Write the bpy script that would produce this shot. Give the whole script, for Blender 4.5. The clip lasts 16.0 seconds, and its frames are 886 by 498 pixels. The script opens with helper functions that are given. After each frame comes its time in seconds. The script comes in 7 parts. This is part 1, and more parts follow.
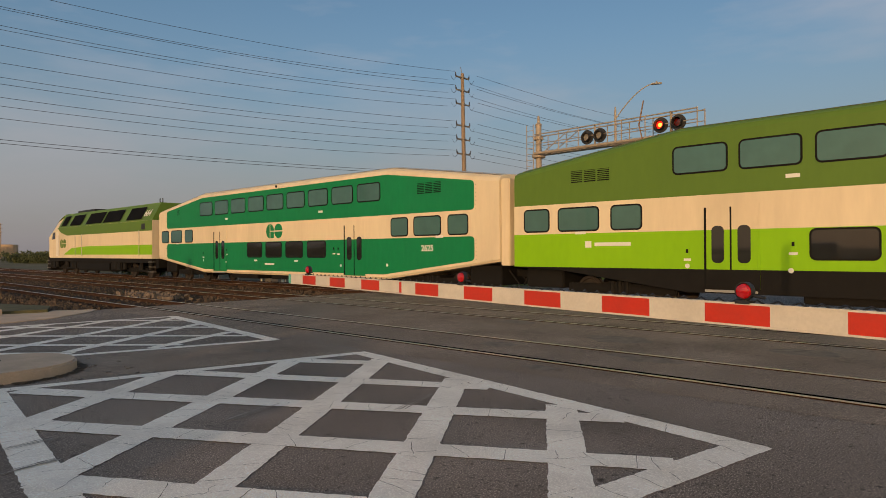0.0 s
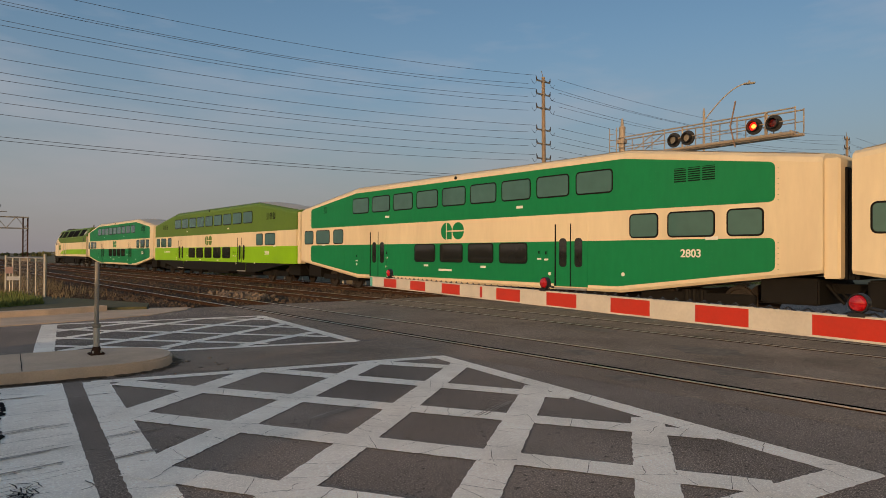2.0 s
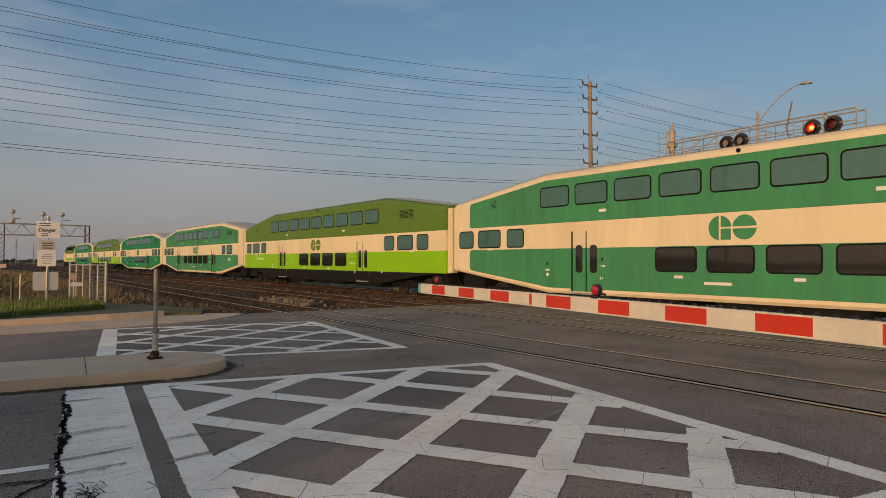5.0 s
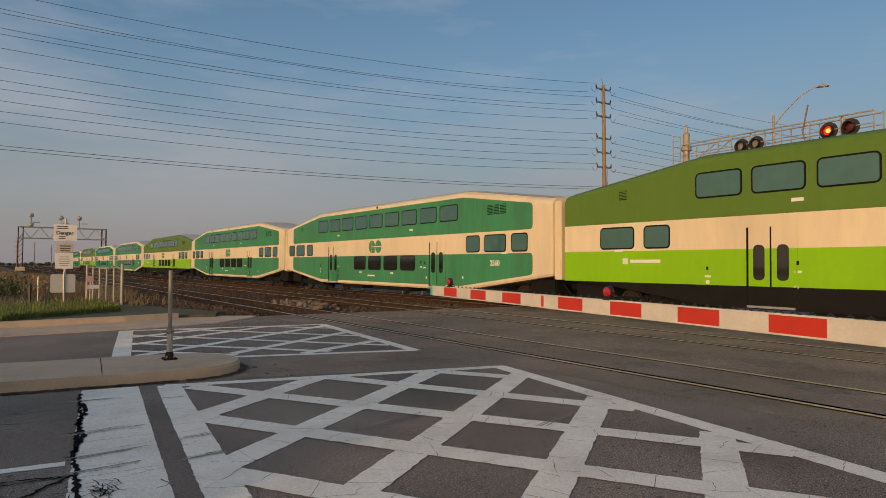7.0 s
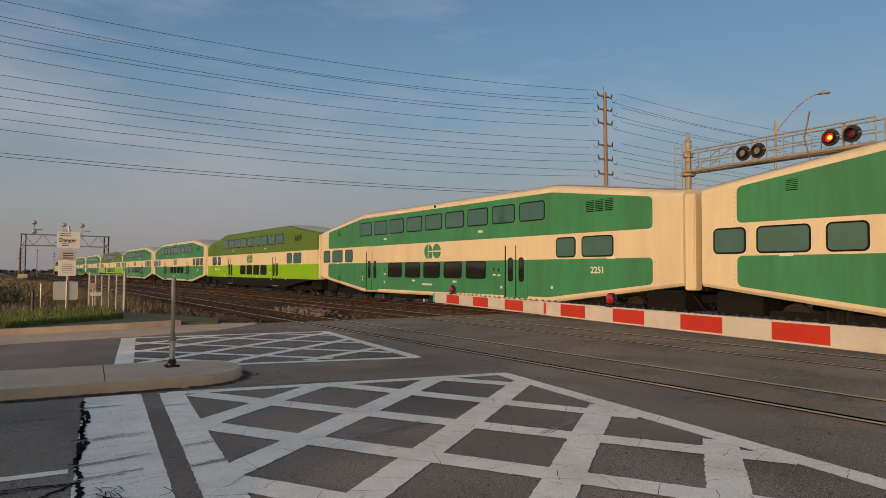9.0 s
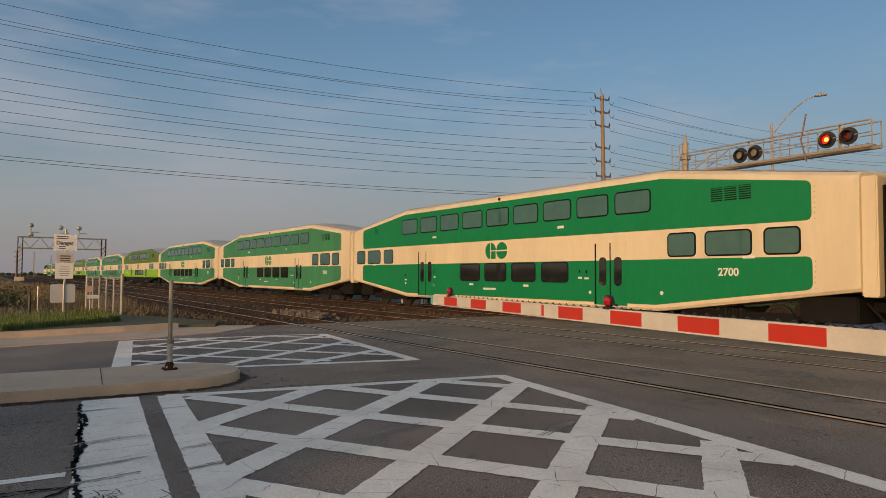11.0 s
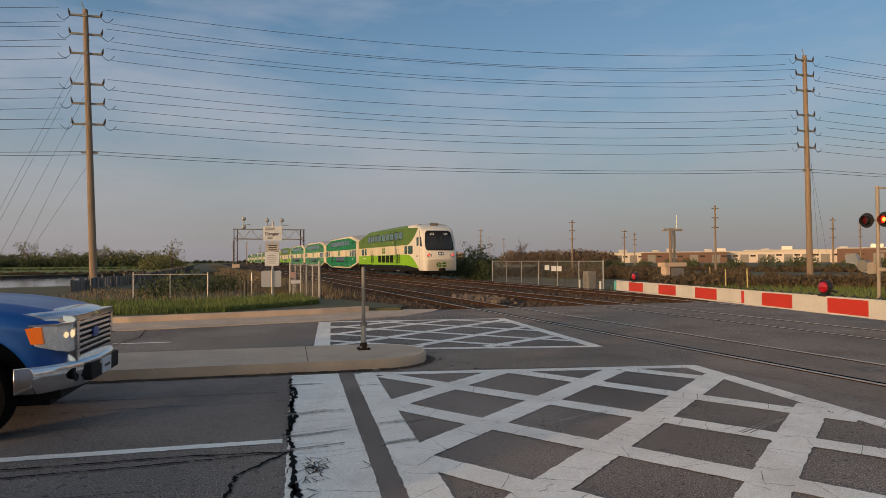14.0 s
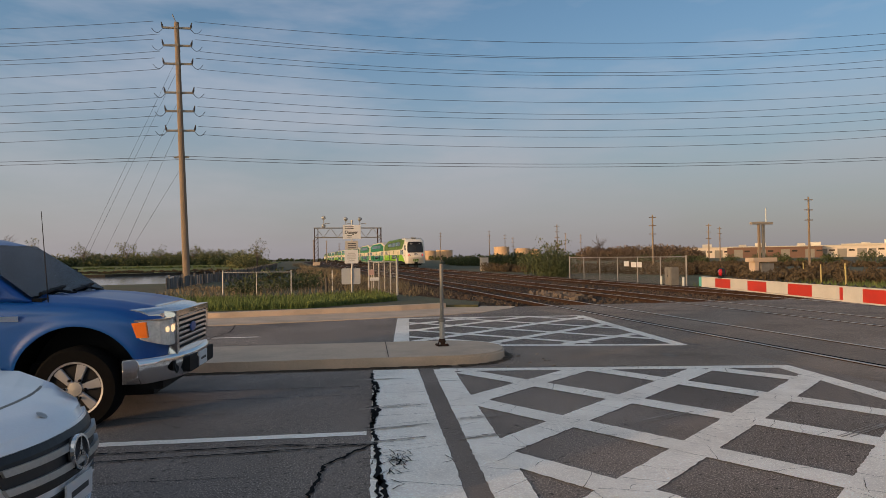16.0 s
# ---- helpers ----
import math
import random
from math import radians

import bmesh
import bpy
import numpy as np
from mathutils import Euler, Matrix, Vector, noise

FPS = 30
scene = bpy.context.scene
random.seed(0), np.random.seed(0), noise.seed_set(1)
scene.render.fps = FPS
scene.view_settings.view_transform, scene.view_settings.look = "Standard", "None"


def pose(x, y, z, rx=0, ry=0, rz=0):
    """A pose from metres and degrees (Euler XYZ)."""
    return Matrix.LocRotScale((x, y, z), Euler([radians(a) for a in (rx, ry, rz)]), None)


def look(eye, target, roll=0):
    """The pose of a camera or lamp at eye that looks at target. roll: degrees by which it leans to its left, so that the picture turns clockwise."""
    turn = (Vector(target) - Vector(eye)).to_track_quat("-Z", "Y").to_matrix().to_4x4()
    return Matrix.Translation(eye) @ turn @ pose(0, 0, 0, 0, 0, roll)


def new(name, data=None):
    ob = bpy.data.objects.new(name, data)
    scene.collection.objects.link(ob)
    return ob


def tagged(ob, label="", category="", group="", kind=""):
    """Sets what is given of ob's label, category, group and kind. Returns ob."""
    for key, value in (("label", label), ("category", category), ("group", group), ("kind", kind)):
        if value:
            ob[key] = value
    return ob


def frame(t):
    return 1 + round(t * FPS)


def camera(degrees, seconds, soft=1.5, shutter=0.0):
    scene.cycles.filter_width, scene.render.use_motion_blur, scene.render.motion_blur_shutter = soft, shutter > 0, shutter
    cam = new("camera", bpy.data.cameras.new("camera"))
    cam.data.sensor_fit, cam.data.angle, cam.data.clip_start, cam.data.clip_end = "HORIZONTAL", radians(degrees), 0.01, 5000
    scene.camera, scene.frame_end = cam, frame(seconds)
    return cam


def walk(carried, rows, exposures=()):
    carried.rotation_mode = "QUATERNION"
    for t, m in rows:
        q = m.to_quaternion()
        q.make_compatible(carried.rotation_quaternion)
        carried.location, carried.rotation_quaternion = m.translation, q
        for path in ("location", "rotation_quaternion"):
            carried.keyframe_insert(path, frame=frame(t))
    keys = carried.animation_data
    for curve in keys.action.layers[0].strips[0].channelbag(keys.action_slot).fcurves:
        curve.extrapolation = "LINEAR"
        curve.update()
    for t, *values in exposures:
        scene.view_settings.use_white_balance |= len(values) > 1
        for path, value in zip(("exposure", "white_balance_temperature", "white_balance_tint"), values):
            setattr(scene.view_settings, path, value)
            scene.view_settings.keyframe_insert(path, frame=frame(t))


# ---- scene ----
cam = camera(69.19, 16.0, soft=0.6)
PATH = [
    (0, pose(0.030, -0.076, 1.662, 90.11, 0.39, -47.59)),
    (0.5, pose(0.065, -0.025, 1.670, 90.10, 0.39, -45.51)),
    (1, pose(0.009, -0.049, 1.654, 90.25, -0.05, -43.52)),
    (1.5, pose(0.038, 0.001, 1.671, 90.31, -0.42, -41.99)),
    (2, pose(0.052, -0.003, 1.656, 90.55, -0.31, -40.65)),
    (2.5, pose(0.046, 0.006, 1.659, 90.63, -0.26, -39.76)),
    (3, pose(0.045, -0.004, 1.659, 90.66, -0.23, -38.69)),
    (3.5, pose(0.027, 0.016, 1.655, 90.79, -0.29, -37.75)),
    (4, pose(0.016, 0.023, 1.656, 90.93, -0.37, -37.34)),
    (4.5, pose(0.019, 0.022, 1.664, 91.02, -0.30, -36.98)),
    (7, pose(0.021, 0.002, 1.636, 91.46, -0.35, -35.47)),
    (7.5, pose(0.018, -0.001, 1.628, 91.65, -0.46, -35.39)),
    (8, pose(0.021, 0.003, 1.634, 91.75, -0.36, -35.36)),
    (8.5, pose(0.013, 0.005, 1.645, 91.88, -0.46, -35.34)),
    (9, pose(0.009, -0.003, 1.640, 92.07, -0.31, -35.30)),
    (11.5, pose(0.003, -0.011, 1.640, 92.28, -0.25, -35.52)),
    (12, pose(0.007, -0.011, 1.647, 92.26, -0.39, -35.40)),
    (12.5, pose(0.011, -0.026, 1.656, 91.94, -0.47, -34.17)),
    (13, pose(-0.024, 0.004, 1.657, 91.62, -0.29, -29.34)),
    (13.5, pose(-0.031, 0.024, 1.644, 91.16, 0.21, -24.06)),
    (14, pose(-0.045, 0.057, 1.643, 90.95, 0.30, -20.00)),
    (14.5, pose(-0.064, 0.025, 1.646, 90.85, 0.42, -17.57)),
    (15, pose(-0.108, -0.025, 1.637, 90.81, 0.24, -15.76)),
    (15.5, pose(-0.079, 0.029, 1.651, 90.74, 0.38, -14.40)),
    (16, pose(-0.090, 0.022, 1.645, 90.73, 0.70, -13.29)),
]
walk(cam, PATH, [(0.0, 0.26, 7150, 13), (3.5, 0.26, 7150, 13), (9.0, 0.28, 7050, 13), (12.5, 0.30, 7000, 13), (14.5, 0.46, 6950, 13), (16.0, 0.50, 6950, 13)])

# ---------------------------------------------------------------- light
SUN_EL, SUN_DIR = 6.0, Vector((0.90, 0.43, 0.0)).normalized()   # low evening sun from behind the viewer
world = bpy.data.worlds.new("world")
scene.world = world
world.use_nodes = True
wn, wl = world.node_tree.nodes, world.node_tree.links
wn.clear()
sky = wn.new("ShaderNodeTexSky")
sky.sky_type, sky.sun_disc = "NISHITA", False
sky.sun_elevation = radians(SUN_EL)
sky.sun_rotation = math.atan2(-SUN_DIR.x, -SUN_DIR.y)
sky.air_density, sky.dust_density, sky.ozone_density = 1.0, 1.0, 2.7
wtc, wmp = wn.new("ShaderNodeTexCoord"), wn.new("ShaderNodeMapping")
wmp.inputs["Scale"].default_value = (0.8, 0.8, 3.2)
wmp.inputs["Rotation"].default_value = (0.25, 0.12, 0.6)
wno = wn.new("ShaderNodeTexNoise")
wno.inputs["Scale"].default_value, wno.inputs["Detail"].default_value, wno.inputs["Roughness"].default_value = 2.3, 6, 0.55
wrm = wn.new("ShaderNodeMapRange")
wrm.inputs["From Min"].default_value, wrm.inputs["From Max"].default_value = 0.47, 0.70
wrm.inputs["To Max"].default_value = 0.42
wmx = wn.new("ShaderNodeMix")
wmx.data_type = "RGBA"
wmx.inputs[7].default_value = (3.4, 3.3, 3.6, 1)
wbg, wout = wn.new("ShaderNodeBackground"), wn.new("ShaderNodeOutputWorld")
wbg.inputs["Strength"].default_value = 0.150
wl.new(wtc.outputs["Generated"], wmp.inputs["Vector"])
wl.new(wmp.outputs["Vector"], wno.inputs["Vector"])
wl.new(wno.outputs["Fac"], wrm.inputs["Value"])
wl.new(wrm.outputs["Result"], wmx.inputs[0])
wl.new(sky.outputs["Color"], wmx.inputs[6])
# evening haze low over the horizon
wsp, whr, whm = wn.new("ShaderNodeSeparateXYZ"), wn.new("ShaderNodeMapRange"), wn.new("ShaderNodeMix")
whr.interpolation_type = "SMOOTHSTEP"
whr.inputs["From Min"].default_value, whr.inputs["From Max"].default_value = -0.02, 0.36
whr.inputs["To Min"].default_value, whr.inputs["To Max"].default_value = 0.85, 0.0
whm.data_type = "RGBA"
whm.inputs[7].default_value = (1.45, 1.45, 1.70, 1)
wl.new(wtc.outputs["Generated"], wsp.inputs[0])
wl.new(wsp.outputs["Z"], whr.inputs["Value"])
wl.new(whr.outputs["Result"], whm.inputs[0])
wl.new(wmx.outputs[2], whm.inputs[6])
# the sky pales towards the sun's side
wdp, wgr, wgm = wn.new("ShaderNodeVectorMath"), wn.new("ShaderNodeMapRange"), wn.new("ShaderNodeVectorMath")
wdp.operation, wgm.operation = "DOT_PRODUCT", "SCALE"
wdp.inputs[1].default_value = (-SUN_DIR.x, -SUN_DIR.y, 0.0)
wgr.inputs["From Min"].default_value, wgr.inputs["From Max"].default_value = -1.0, 0.2
wgr.inputs["To Min"].default_value, wgr.inputs["To Max"].default_value = 0.86, 1.22
wl.new(wtc.outputs["Generated"], wdp.inputs[0])
wl.new(wdp.outputs["Value"], wgr.inputs["Value"])
wl.new(whm.outputs[2], wgm.inputs[0])
wl.new(wgr.outputs["Result"], wgm.inputs["Scale"])
# and glows warm round the place where the sun stands
wsr, wsm, wsx = wn.new("ShaderNodeMapRange"), wn.new("ShaderNodeMix"), wn.new("ShaderNodeVectorMath")
wsr.inputs["From Min"].default_value, wsr.inputs["From Max"].default_value = 0.0, 1.0
wsm.data_type = "RGBA"
wsm.inputs[6].default_value, wsm.inputs[7].default_value = (1, 1, 1, 1), (2.55, 1.85, 1.15, 1)
wsx.operation = "MULTIPLY"
wl.new(wdp.outputs["Value"], wsr.inputs["Value"])
wl.new(wsr.outputs["Result"], wsm.inputs[0])
wl.new(wgm.outputs[0], wsx.inputs[0])
wl.new(wsm.outputs[2], wsx.inputs[1])
wl.new(wsx.outputs[0], wbg.inputs["Color"])
wl.new(wbg.outputs["Background"], wout.inputs["Surface"])
sun = new("sun", bpy.data.lights.new("sun", "SUN"))
sun.data.energy, sun.data.angle, sun.data.color = 1.62, radians(0.8), (1.0, 0.66, 0.37)
sun.matrix_world = look((0, 0, 0), (SUN_DIR.x, SUN_DIR.y, -math.tan(radians(SUN_EL))))


# ---------------------------------------------------------------- materials
def mat(name, color, rough=0.6, metal=0.0, var=0.12, scale=6.0, fine=60.0, bump=0.1, emit=0.0, dirt=None, dirt_amt=0.0, stretch=(1, 1, 1), coat=0.0, rand=0.0, spec=0.5, speck=0.0):
    m = bpy.data.materials.new(name)
    m.use_nodes = True
    n, l = m.node_tree.nodes, m.node_tree.links
    b = n["Principled BSDF"]
    b.inputs["Roughness"].default_value, b.inputs["Metallic"].default_value = rough, metal
    b.inputs["Coat Weight"].default_value = coat
    b.inputs["Specular IOR Level"].default_value = spec
    tc, mp = n.new("ShaderNodeTexCoord"), n.new("ShaderNodeMapping")
    mp.inputs["Scale"].default_value = stretch
    l.new(tc.outputs["Object"], mp.inputs["Vector"])
    big, small = n.new("ShaderNodeTexNoise"), n.new("ShaderNodeTexNoise")
    big.inputs["Scale"].default_value, big.inputs["Detail"].default_value = scale, 5
    small.inputs["Scale"].default_value, small.inputs["Detail"].default_value = fine, 3
    l.new(mp.outputs["Vector"], big.inputs["Vector"])
    l.new(mp.outputs["Vector"], small.inputs["Vector"])
    add = n.new("ShaderNodeMath")
    add.operation = "ADD"
    l.new(big.outputs["Fac"], add.inputs[0])
    l.new(small.outputs["Fac"], add.inputs[1])
    mr = n.new("ShaderNodeMapRange")
    mr.inputs["From Min"].default_value, mr.inputs["From Max"].default_value = 0.6, 1.4
    mr.inputs["To Min"].default_value, mr.inputs["To Max"].default_value = 1 - var, 1 + var
    l.new(add.outputs[0], mr.inputs["Value"])
    mul = n.new("ShaderNodeVectorMath")
    mul.operation = "SCALE"
    mul.inputs[0].default_value = color
    l.new(mr.outputs["Result"], mul.inputs["Scale"])
    out = mul.outputs[0]
    if rand:
        oi, rr = n.new("ShaderNodeObjectInfo"), n.new("ShaderNodeMapRange")
        rr.inputs["To Min"].default_value, rr.inputs["To Max"].default_value = 1 - rand, 1 + rand
        l.new(oi.outputs["Random"], rr.inputs["Value"])
        m2 = n.new("ShaderNodeVectorMath")
        m2.operation = "SCALE"
        l.new(out, m2.inputs[0])
        l.new(rr.outputs["Result"], m2.inputs["Scale"])
        out = m2.outputs[0]
    if dirt:
        dn, dm, mx = n.new("ShaderNodeTexNoise"), n.new("ShaderNodeMapRange"), n.new("ShaderNodeMix")
        dn.inputs["Scale"].default_value, dn.inputs["Detail"].default_value, dn.inputs["Roughness"].default_value = scale * 0.6, 8, 0.65
        dm.inputs["From Min"].default_value, dm.inputs["From Max"].default_value, dm.inputs["To Max"].default_value = 0.45, 0.75, dirt_amt
        mx.data_type = "RGBA"
        mx.inputs[7].default_value = (*dirt, 1)
        l.new(mp.outputs["Vector"], dn.inputs["Vector"])
        l.new(dn.outputs["Fac"], dm.inputs["Value"])
        l.new(dm.outputs["Result"], mx.inputs[0])
        l.new(out, mx.inputs[6])
        out = mx.outputs[2]
    if speck:
        # dark pits and pale chips of aggregate
        for sc, lo, hi, to in ((32.0, 0.60, 0.70, 1 - speck * 0.8), (85.0, 0.54, 0.66, 1 + speck * 2.2), (110.0, 0.52, 0.64, 1 - speck * 0.55), (12.0, 0.63, 0.74, 1 - speck * 0.8)):
            sn, sr, sm = n.new("ShaderNodeTexNoise"), n.new("ShaderNodeMapRange"), n.new("ShaderNodeVectorMath")
            sn.inputs["Scale"].default_value, sn.inputs["Detail"].default_value = sc, 2
            sr.inputs["From Min"].default_value, sr.inputs["From Max"].default_value = lo, hi
            sr.inputs["To Min"].default_value, sr.inputs["To Max"].default_value = 1.0, to
            sm.operation = "SCALE"
            l.new(mp.outputs["Vector"], sn.inputs["Vector"])
            l.new(sn.outputs["Fac"], sr.inputs["Value"])
            l.new(out, sm.inputs[0])
            l.new(sr.outputs["Result"], sm.inputs["Scale"])
            out = sm.outputs[0]
    l.new(out, b.inputs["Base Color"])
    if bump:
        bp = n.new("ShaderNodeBump")
        bp.inputs["Strength"].default_value, bp.inputs["Distance"].default_value = bump, 0.01
        l.new(small.outputs["Fac"], bp.inputs["Height"])
        l.new(bp.outputs["Normal"], b.inputs["Normal"])
    if emit:
        b.inputs["Emission Color"].default_value, b.inputs["Emission Strength"].default_value = (*color, 1), emit
    return m


M = {}
M["asphalt"] = mat("asphalt", (0.220, 0.184, 0.160), 0.92, var=0.55, scale=0.5, fine=60, bump=0.3, dirt=(0.25, 0.208, 0.178), dirt_amt=0.4, speck=0.85, spec=0.15)
M["asphalt_old"] = mat("asphalt_old", (0.250, 0.200, 0.163), 0.92, var=0.5, scale=0.7, fine=70, bump=0.25, dirt=(0.24, 0.197, 0.165), dirt_amt=0.7, speck=0.6, spec=0.15)
M["crack"] = mat("crack_sealant", (0.012, 0.012, 0.013), 0.9, var=0.2, spec=0.05)
M["road_paint"] = mat("road_paint", (0.95, 0.90, 0.82), 0.8, var=0.10, scale=1.5, fine=40, bump=0.3, dirt=(0.66, 0.61, 0.54), dirt_amt=0.75, speck=0.14)
M["concrete"] = mat("concrete", (0.60, 0.455, 0.335), 0.9, var=0.14, scale=1.5, fine=50, bump=0.3, dirt=(0.30, 0.24, 0.19), dirt_amt=0.6)
M["grass_soil"] = mat("grass_soil", (0.085, 0.085, 0.040), 0.95, var=0.4, scale=0.12, fine=3, bump=0.4, dirt=(0.15, 0.115, 0.075), dirt_amt=0.9)
M["grass"] = mat("grass", (0.125, 0.165, 0.042), 0.8, var=0.3, scale=0.6, fine=9, bump=0)
M["dry_grass"] = mat("dry_grass", (0.19, 0.145, 0.085), 0.9, var=0.3, scale=0.6, fine=9, bump=0)
M["ballast"] = mat("ballast", (0.052, 0.038, 0.029), 0.95, spec=0.1, var=0.5, scale=2, fine=18, bump=1.0)
M["stone"] = mat("ballast_stone", (0.110, 0.080, 0.060), 0.95, var=0.6, scale=4, fine=30, bump=0.3, spec=0.1)
M["rail_top"] = mat("rail_head", (0.56, 0.53, 0.49), 0.32, 0.5, var=0.1)
M["rust"] = mat("rail_rust", (0.050, 0.028, 0.019), 0.9, 0.0, var=0.3, scale=3, spec=0.1)
M["tie"] = mat("timber_tie", (0.040, 0.029, 0.023), 0.95, spec=0.1, var=0.35, scale=4, fine=25, bump=0.5, rand=0.3)
# matt black standing for the shade down in the flangeway slots
M["slot_shade"] = mat("flangeway_rubber", (0.008, 0.007, 0.006), 1.0, var=0.2, spec=0.0)
M["cream"] = mat("cream_paint", (0.72, 0.62, 0.44), 0.5, spec=0.25, var=0.05, scale=0.8, fine=7, bump=0.02, dirt=(0.42, 0.34, 0.24), dirt_amt=0.45, stretch=(1, 1, 0.2))
M["white_paint"] = mat("cab_white", (0.76, 0.71, 0.61), 0.45, spec=0.3, var=0.04, scale=0.8, fine=7, bump=0.02, dirt=(0.5, 0.45, 0.37), dirt_amt=0.25)
M["green_dark"] = mat("green_paint", (0.003, 0.205, 0.075), 0.45, spec=0.2, var=0.08, scale=0.7, fine=6, bump=0.02, dirt=(0.015, 0.16, 0.07), dirt_amt=0.35, stretch=(1, 1, 0.35))
M["green_pale"] = mat("green_faded", (0.050, 0.25, 0.120), 0.5, spec=0.2, var=0.16, scale=1.3, fine=6, bump=0.02, dirt=(0.050, 0.135, 0.085), dirt_amt=0.65, stretch=(1, 1, 0.16))
M["olive"] = mat("olive_green", (0.100, 0.190, 0.030), 0.48, spec=0.2, var=0.06, scale=0.7, fine=6, bump=0.02, dirt=(0.085, 0.155, 0.034), dirt_amt=0.35, stretch=(1, 1, 0.35))
M["lime"] = mat("lime_green", (0.225, 0.50, 0.012), 0.45, spec=0.2, var=0.05, scale=0.7, fine=6, bump=0.02, dirt=(0.19, 0.41, 0.014), dirt_amt=0.35, stretch=(1, 1, 0.35))
M["under"] = mat("underframe_black", (0.009, 0.0085, 0.008), 0.75, var=0.4, scale=2, bump=0.2, spec=0.2)
M["gasket"] = mat("window_gasket", (0.006, 0.006, 0.006), 0.6, var=0.1, bump=0, spec=0.15)
# teal base colour paints in the sky seen through upper and middle windows
M["glass"] = mat("tinted_glass", (0.035, 0.115, 0.106), 0.05, var=0.10, scale=0.5, fine=2, bump=0, spec=0.8)
M["glass_dark"] = mat("dark_glass", (0.018, 0.02, 0.021), 0.04, var=0.15, scale=0.5, fine=2, bump=0, spec=0.6)
M["wheel"] = mat("grimy_wheel", (0.035, 0.028, 0.024), 0.7, 0.3, var=0.3)
M["roof"] = mat("roof_grey", (0.50, 0.47, 0.41), 0.55, var=0.12, scale=0.8)
M["steel"] = mat("galvanized_steel", (0.42, 0.41, 0.39), 0.45, 0.6, var=0.12, scale=3)
M["steel_dull"] = mat("weathered_steel", (0.24, 0.225, 0.20), 0.65, 0.3, var=0.2, scale=3)
M["alu"] = mat("mast_paint", (0.36, 0.30, 0.235), 0.6, 0.1, var=0.1, scale=2)
M["wood"] = mat("pole_wood", (0.27, 0.20, 0.14), 0.9, var=0.22, scale=3, fine=24, stretch=(1, 1, 0.08), bump=0.4)
M["wood_grey"] = mat("grey_boards", (0.16, 0.145, 0.13), 0.9, var=0.25, scale=3, fine=20, stretch=(1, 1, 0.1), bump=0.4, rand=0.25)
M["wire"] = mat("wire", (0.025, 0.027, 0.032), 0.6, var=0.05, bump=0)
M["insulator"] = mat("insulator", (0.05, 0.045, 0.045), 0.4, var=0.1, bump=0)
M["arm_white"] = mat("arm_white", (0.62, 0.58, 0.50), 0.45, var=0.08, scale=4, dirt=(0.35, 0.32, 0.28), dirt_amt=0.4)
M["arm_red"] = mat("arm_red", (0.55, 0.035, 0.015), 0.4, var=0.08, scale=4, dirt=(0.35, 0.05, 0.03), dirt_amt=0.4)
M["lamp_red"] = mat("red_lens", (0.42, 0.006, 0.008), 0.12, var=0.15, scale=30, bump=0, coat=0.8)
M["lamp_dark"] = mat("dark_red_lens", (0.09, 0.006, 0.006), 0.15, var=0.05, bump=0)
M["lamp_lit"] = mat("lit_red_lens", (0.85, 0.02, 0.01), 0.2, var=0, bump=0, emit=0.9)
M["lamp_core"] = mat("lit_core", (1.0, 0.30, 0.05), 0.2, var=0, bump=0, emit=2.2)
M["tail_lit"] = mat("tail_light_lit", (1.0, 0.05, 0.04), 0.2, var=0, bump=0, emit=1.5)
M["headlamp_lit"] = mat("headlamp_lit", (0.9, 0.66, 0.38), 0.2, var=0, bump=0, emit=0.7)
M["black"] = mat("black_paint", (0.018, 0.018, 0.019), 0.5, var=0.15)
M["sign_white"] = mat("sign_white", (0.66, 0.66, 0.66), 0.5, var=0.05)
M["sign_grey"] = mat("sign_back", (0.50, 0.50, 0.50), 0.45, 0.4, var=0.08)
M["ink"] = mat("sign_ink", (0.05, 0.05, 0.055), 0.6, var=0.05, bump=0)
M["white_mark"] = mat("white_lettering", (0.72, 0.72, 0.66), 0.5, var=0.03, bump=0)
M["teal"] = mat("teal_plastic", (0.10, 0.42, 0.36), 0.5, var=0.1)
M["blue"] = mat("blue_car_paint", (0.002, 0.075, 0.31), 0.32, 0.1, var=0.04, scale=2, bump=0, coat=0.15)
M["white_car"] = mat("white_car_paint", (0.88, 0.88, 0.89), 0.25, var=0.03, scale=2, bump=0, coat=0.6)
M["chrome"] = mat("chrome", (0.72, 0.72, 0.73), 0.14, 1.0, var=0.04, bump=0)
M["plastic"] = mat("black_plastic", (0.009, 0.009, 0.010), 0.65, var=0.1, spec=0.2)
M["tyre"] = mat("tyre_rubber", (0.006, 0.006, 0.006), 0.95, var=0.15, fine=30, bump=0.3, spec=0.08)
M["amber"] = mat("amber_lens", (0.72, 0.16, 0.01), 0.15, var=0.05, bump=0, coat=0.5)
M["lens"] = mat("clear_lens", (0.88, 0.85, 0.79), 0.16, 0.35, var=0.2, scale=14, fine=40, bump=0.1, coat=0.8)
M["alloy"] = mat("alloy_wheel", (0.44, 0.44, 0.45), 0.35, 0.5, var=0.05, bump=0)
M["crossbuck_back"] = mat("weathered_board_back", (0.26, 0.17, 0.12), 0.7, var=0.2)
M["leaf"] = mat("spring_leaf", (0.135, 0.135, 0.05), 0.8, var=0.35, scale=0.4, fine=3, bump=0)
M["leaf_dark"] = mat("shrub_leaf", (0.062, 0.078, 0.028), 0.8, var=0.4, scale=0.4, fine=3, bump=0)
M["twig"] = mat("bare_twig", (0.13, 0.095, 0.075), 0.9, var=0.25, bump=0)
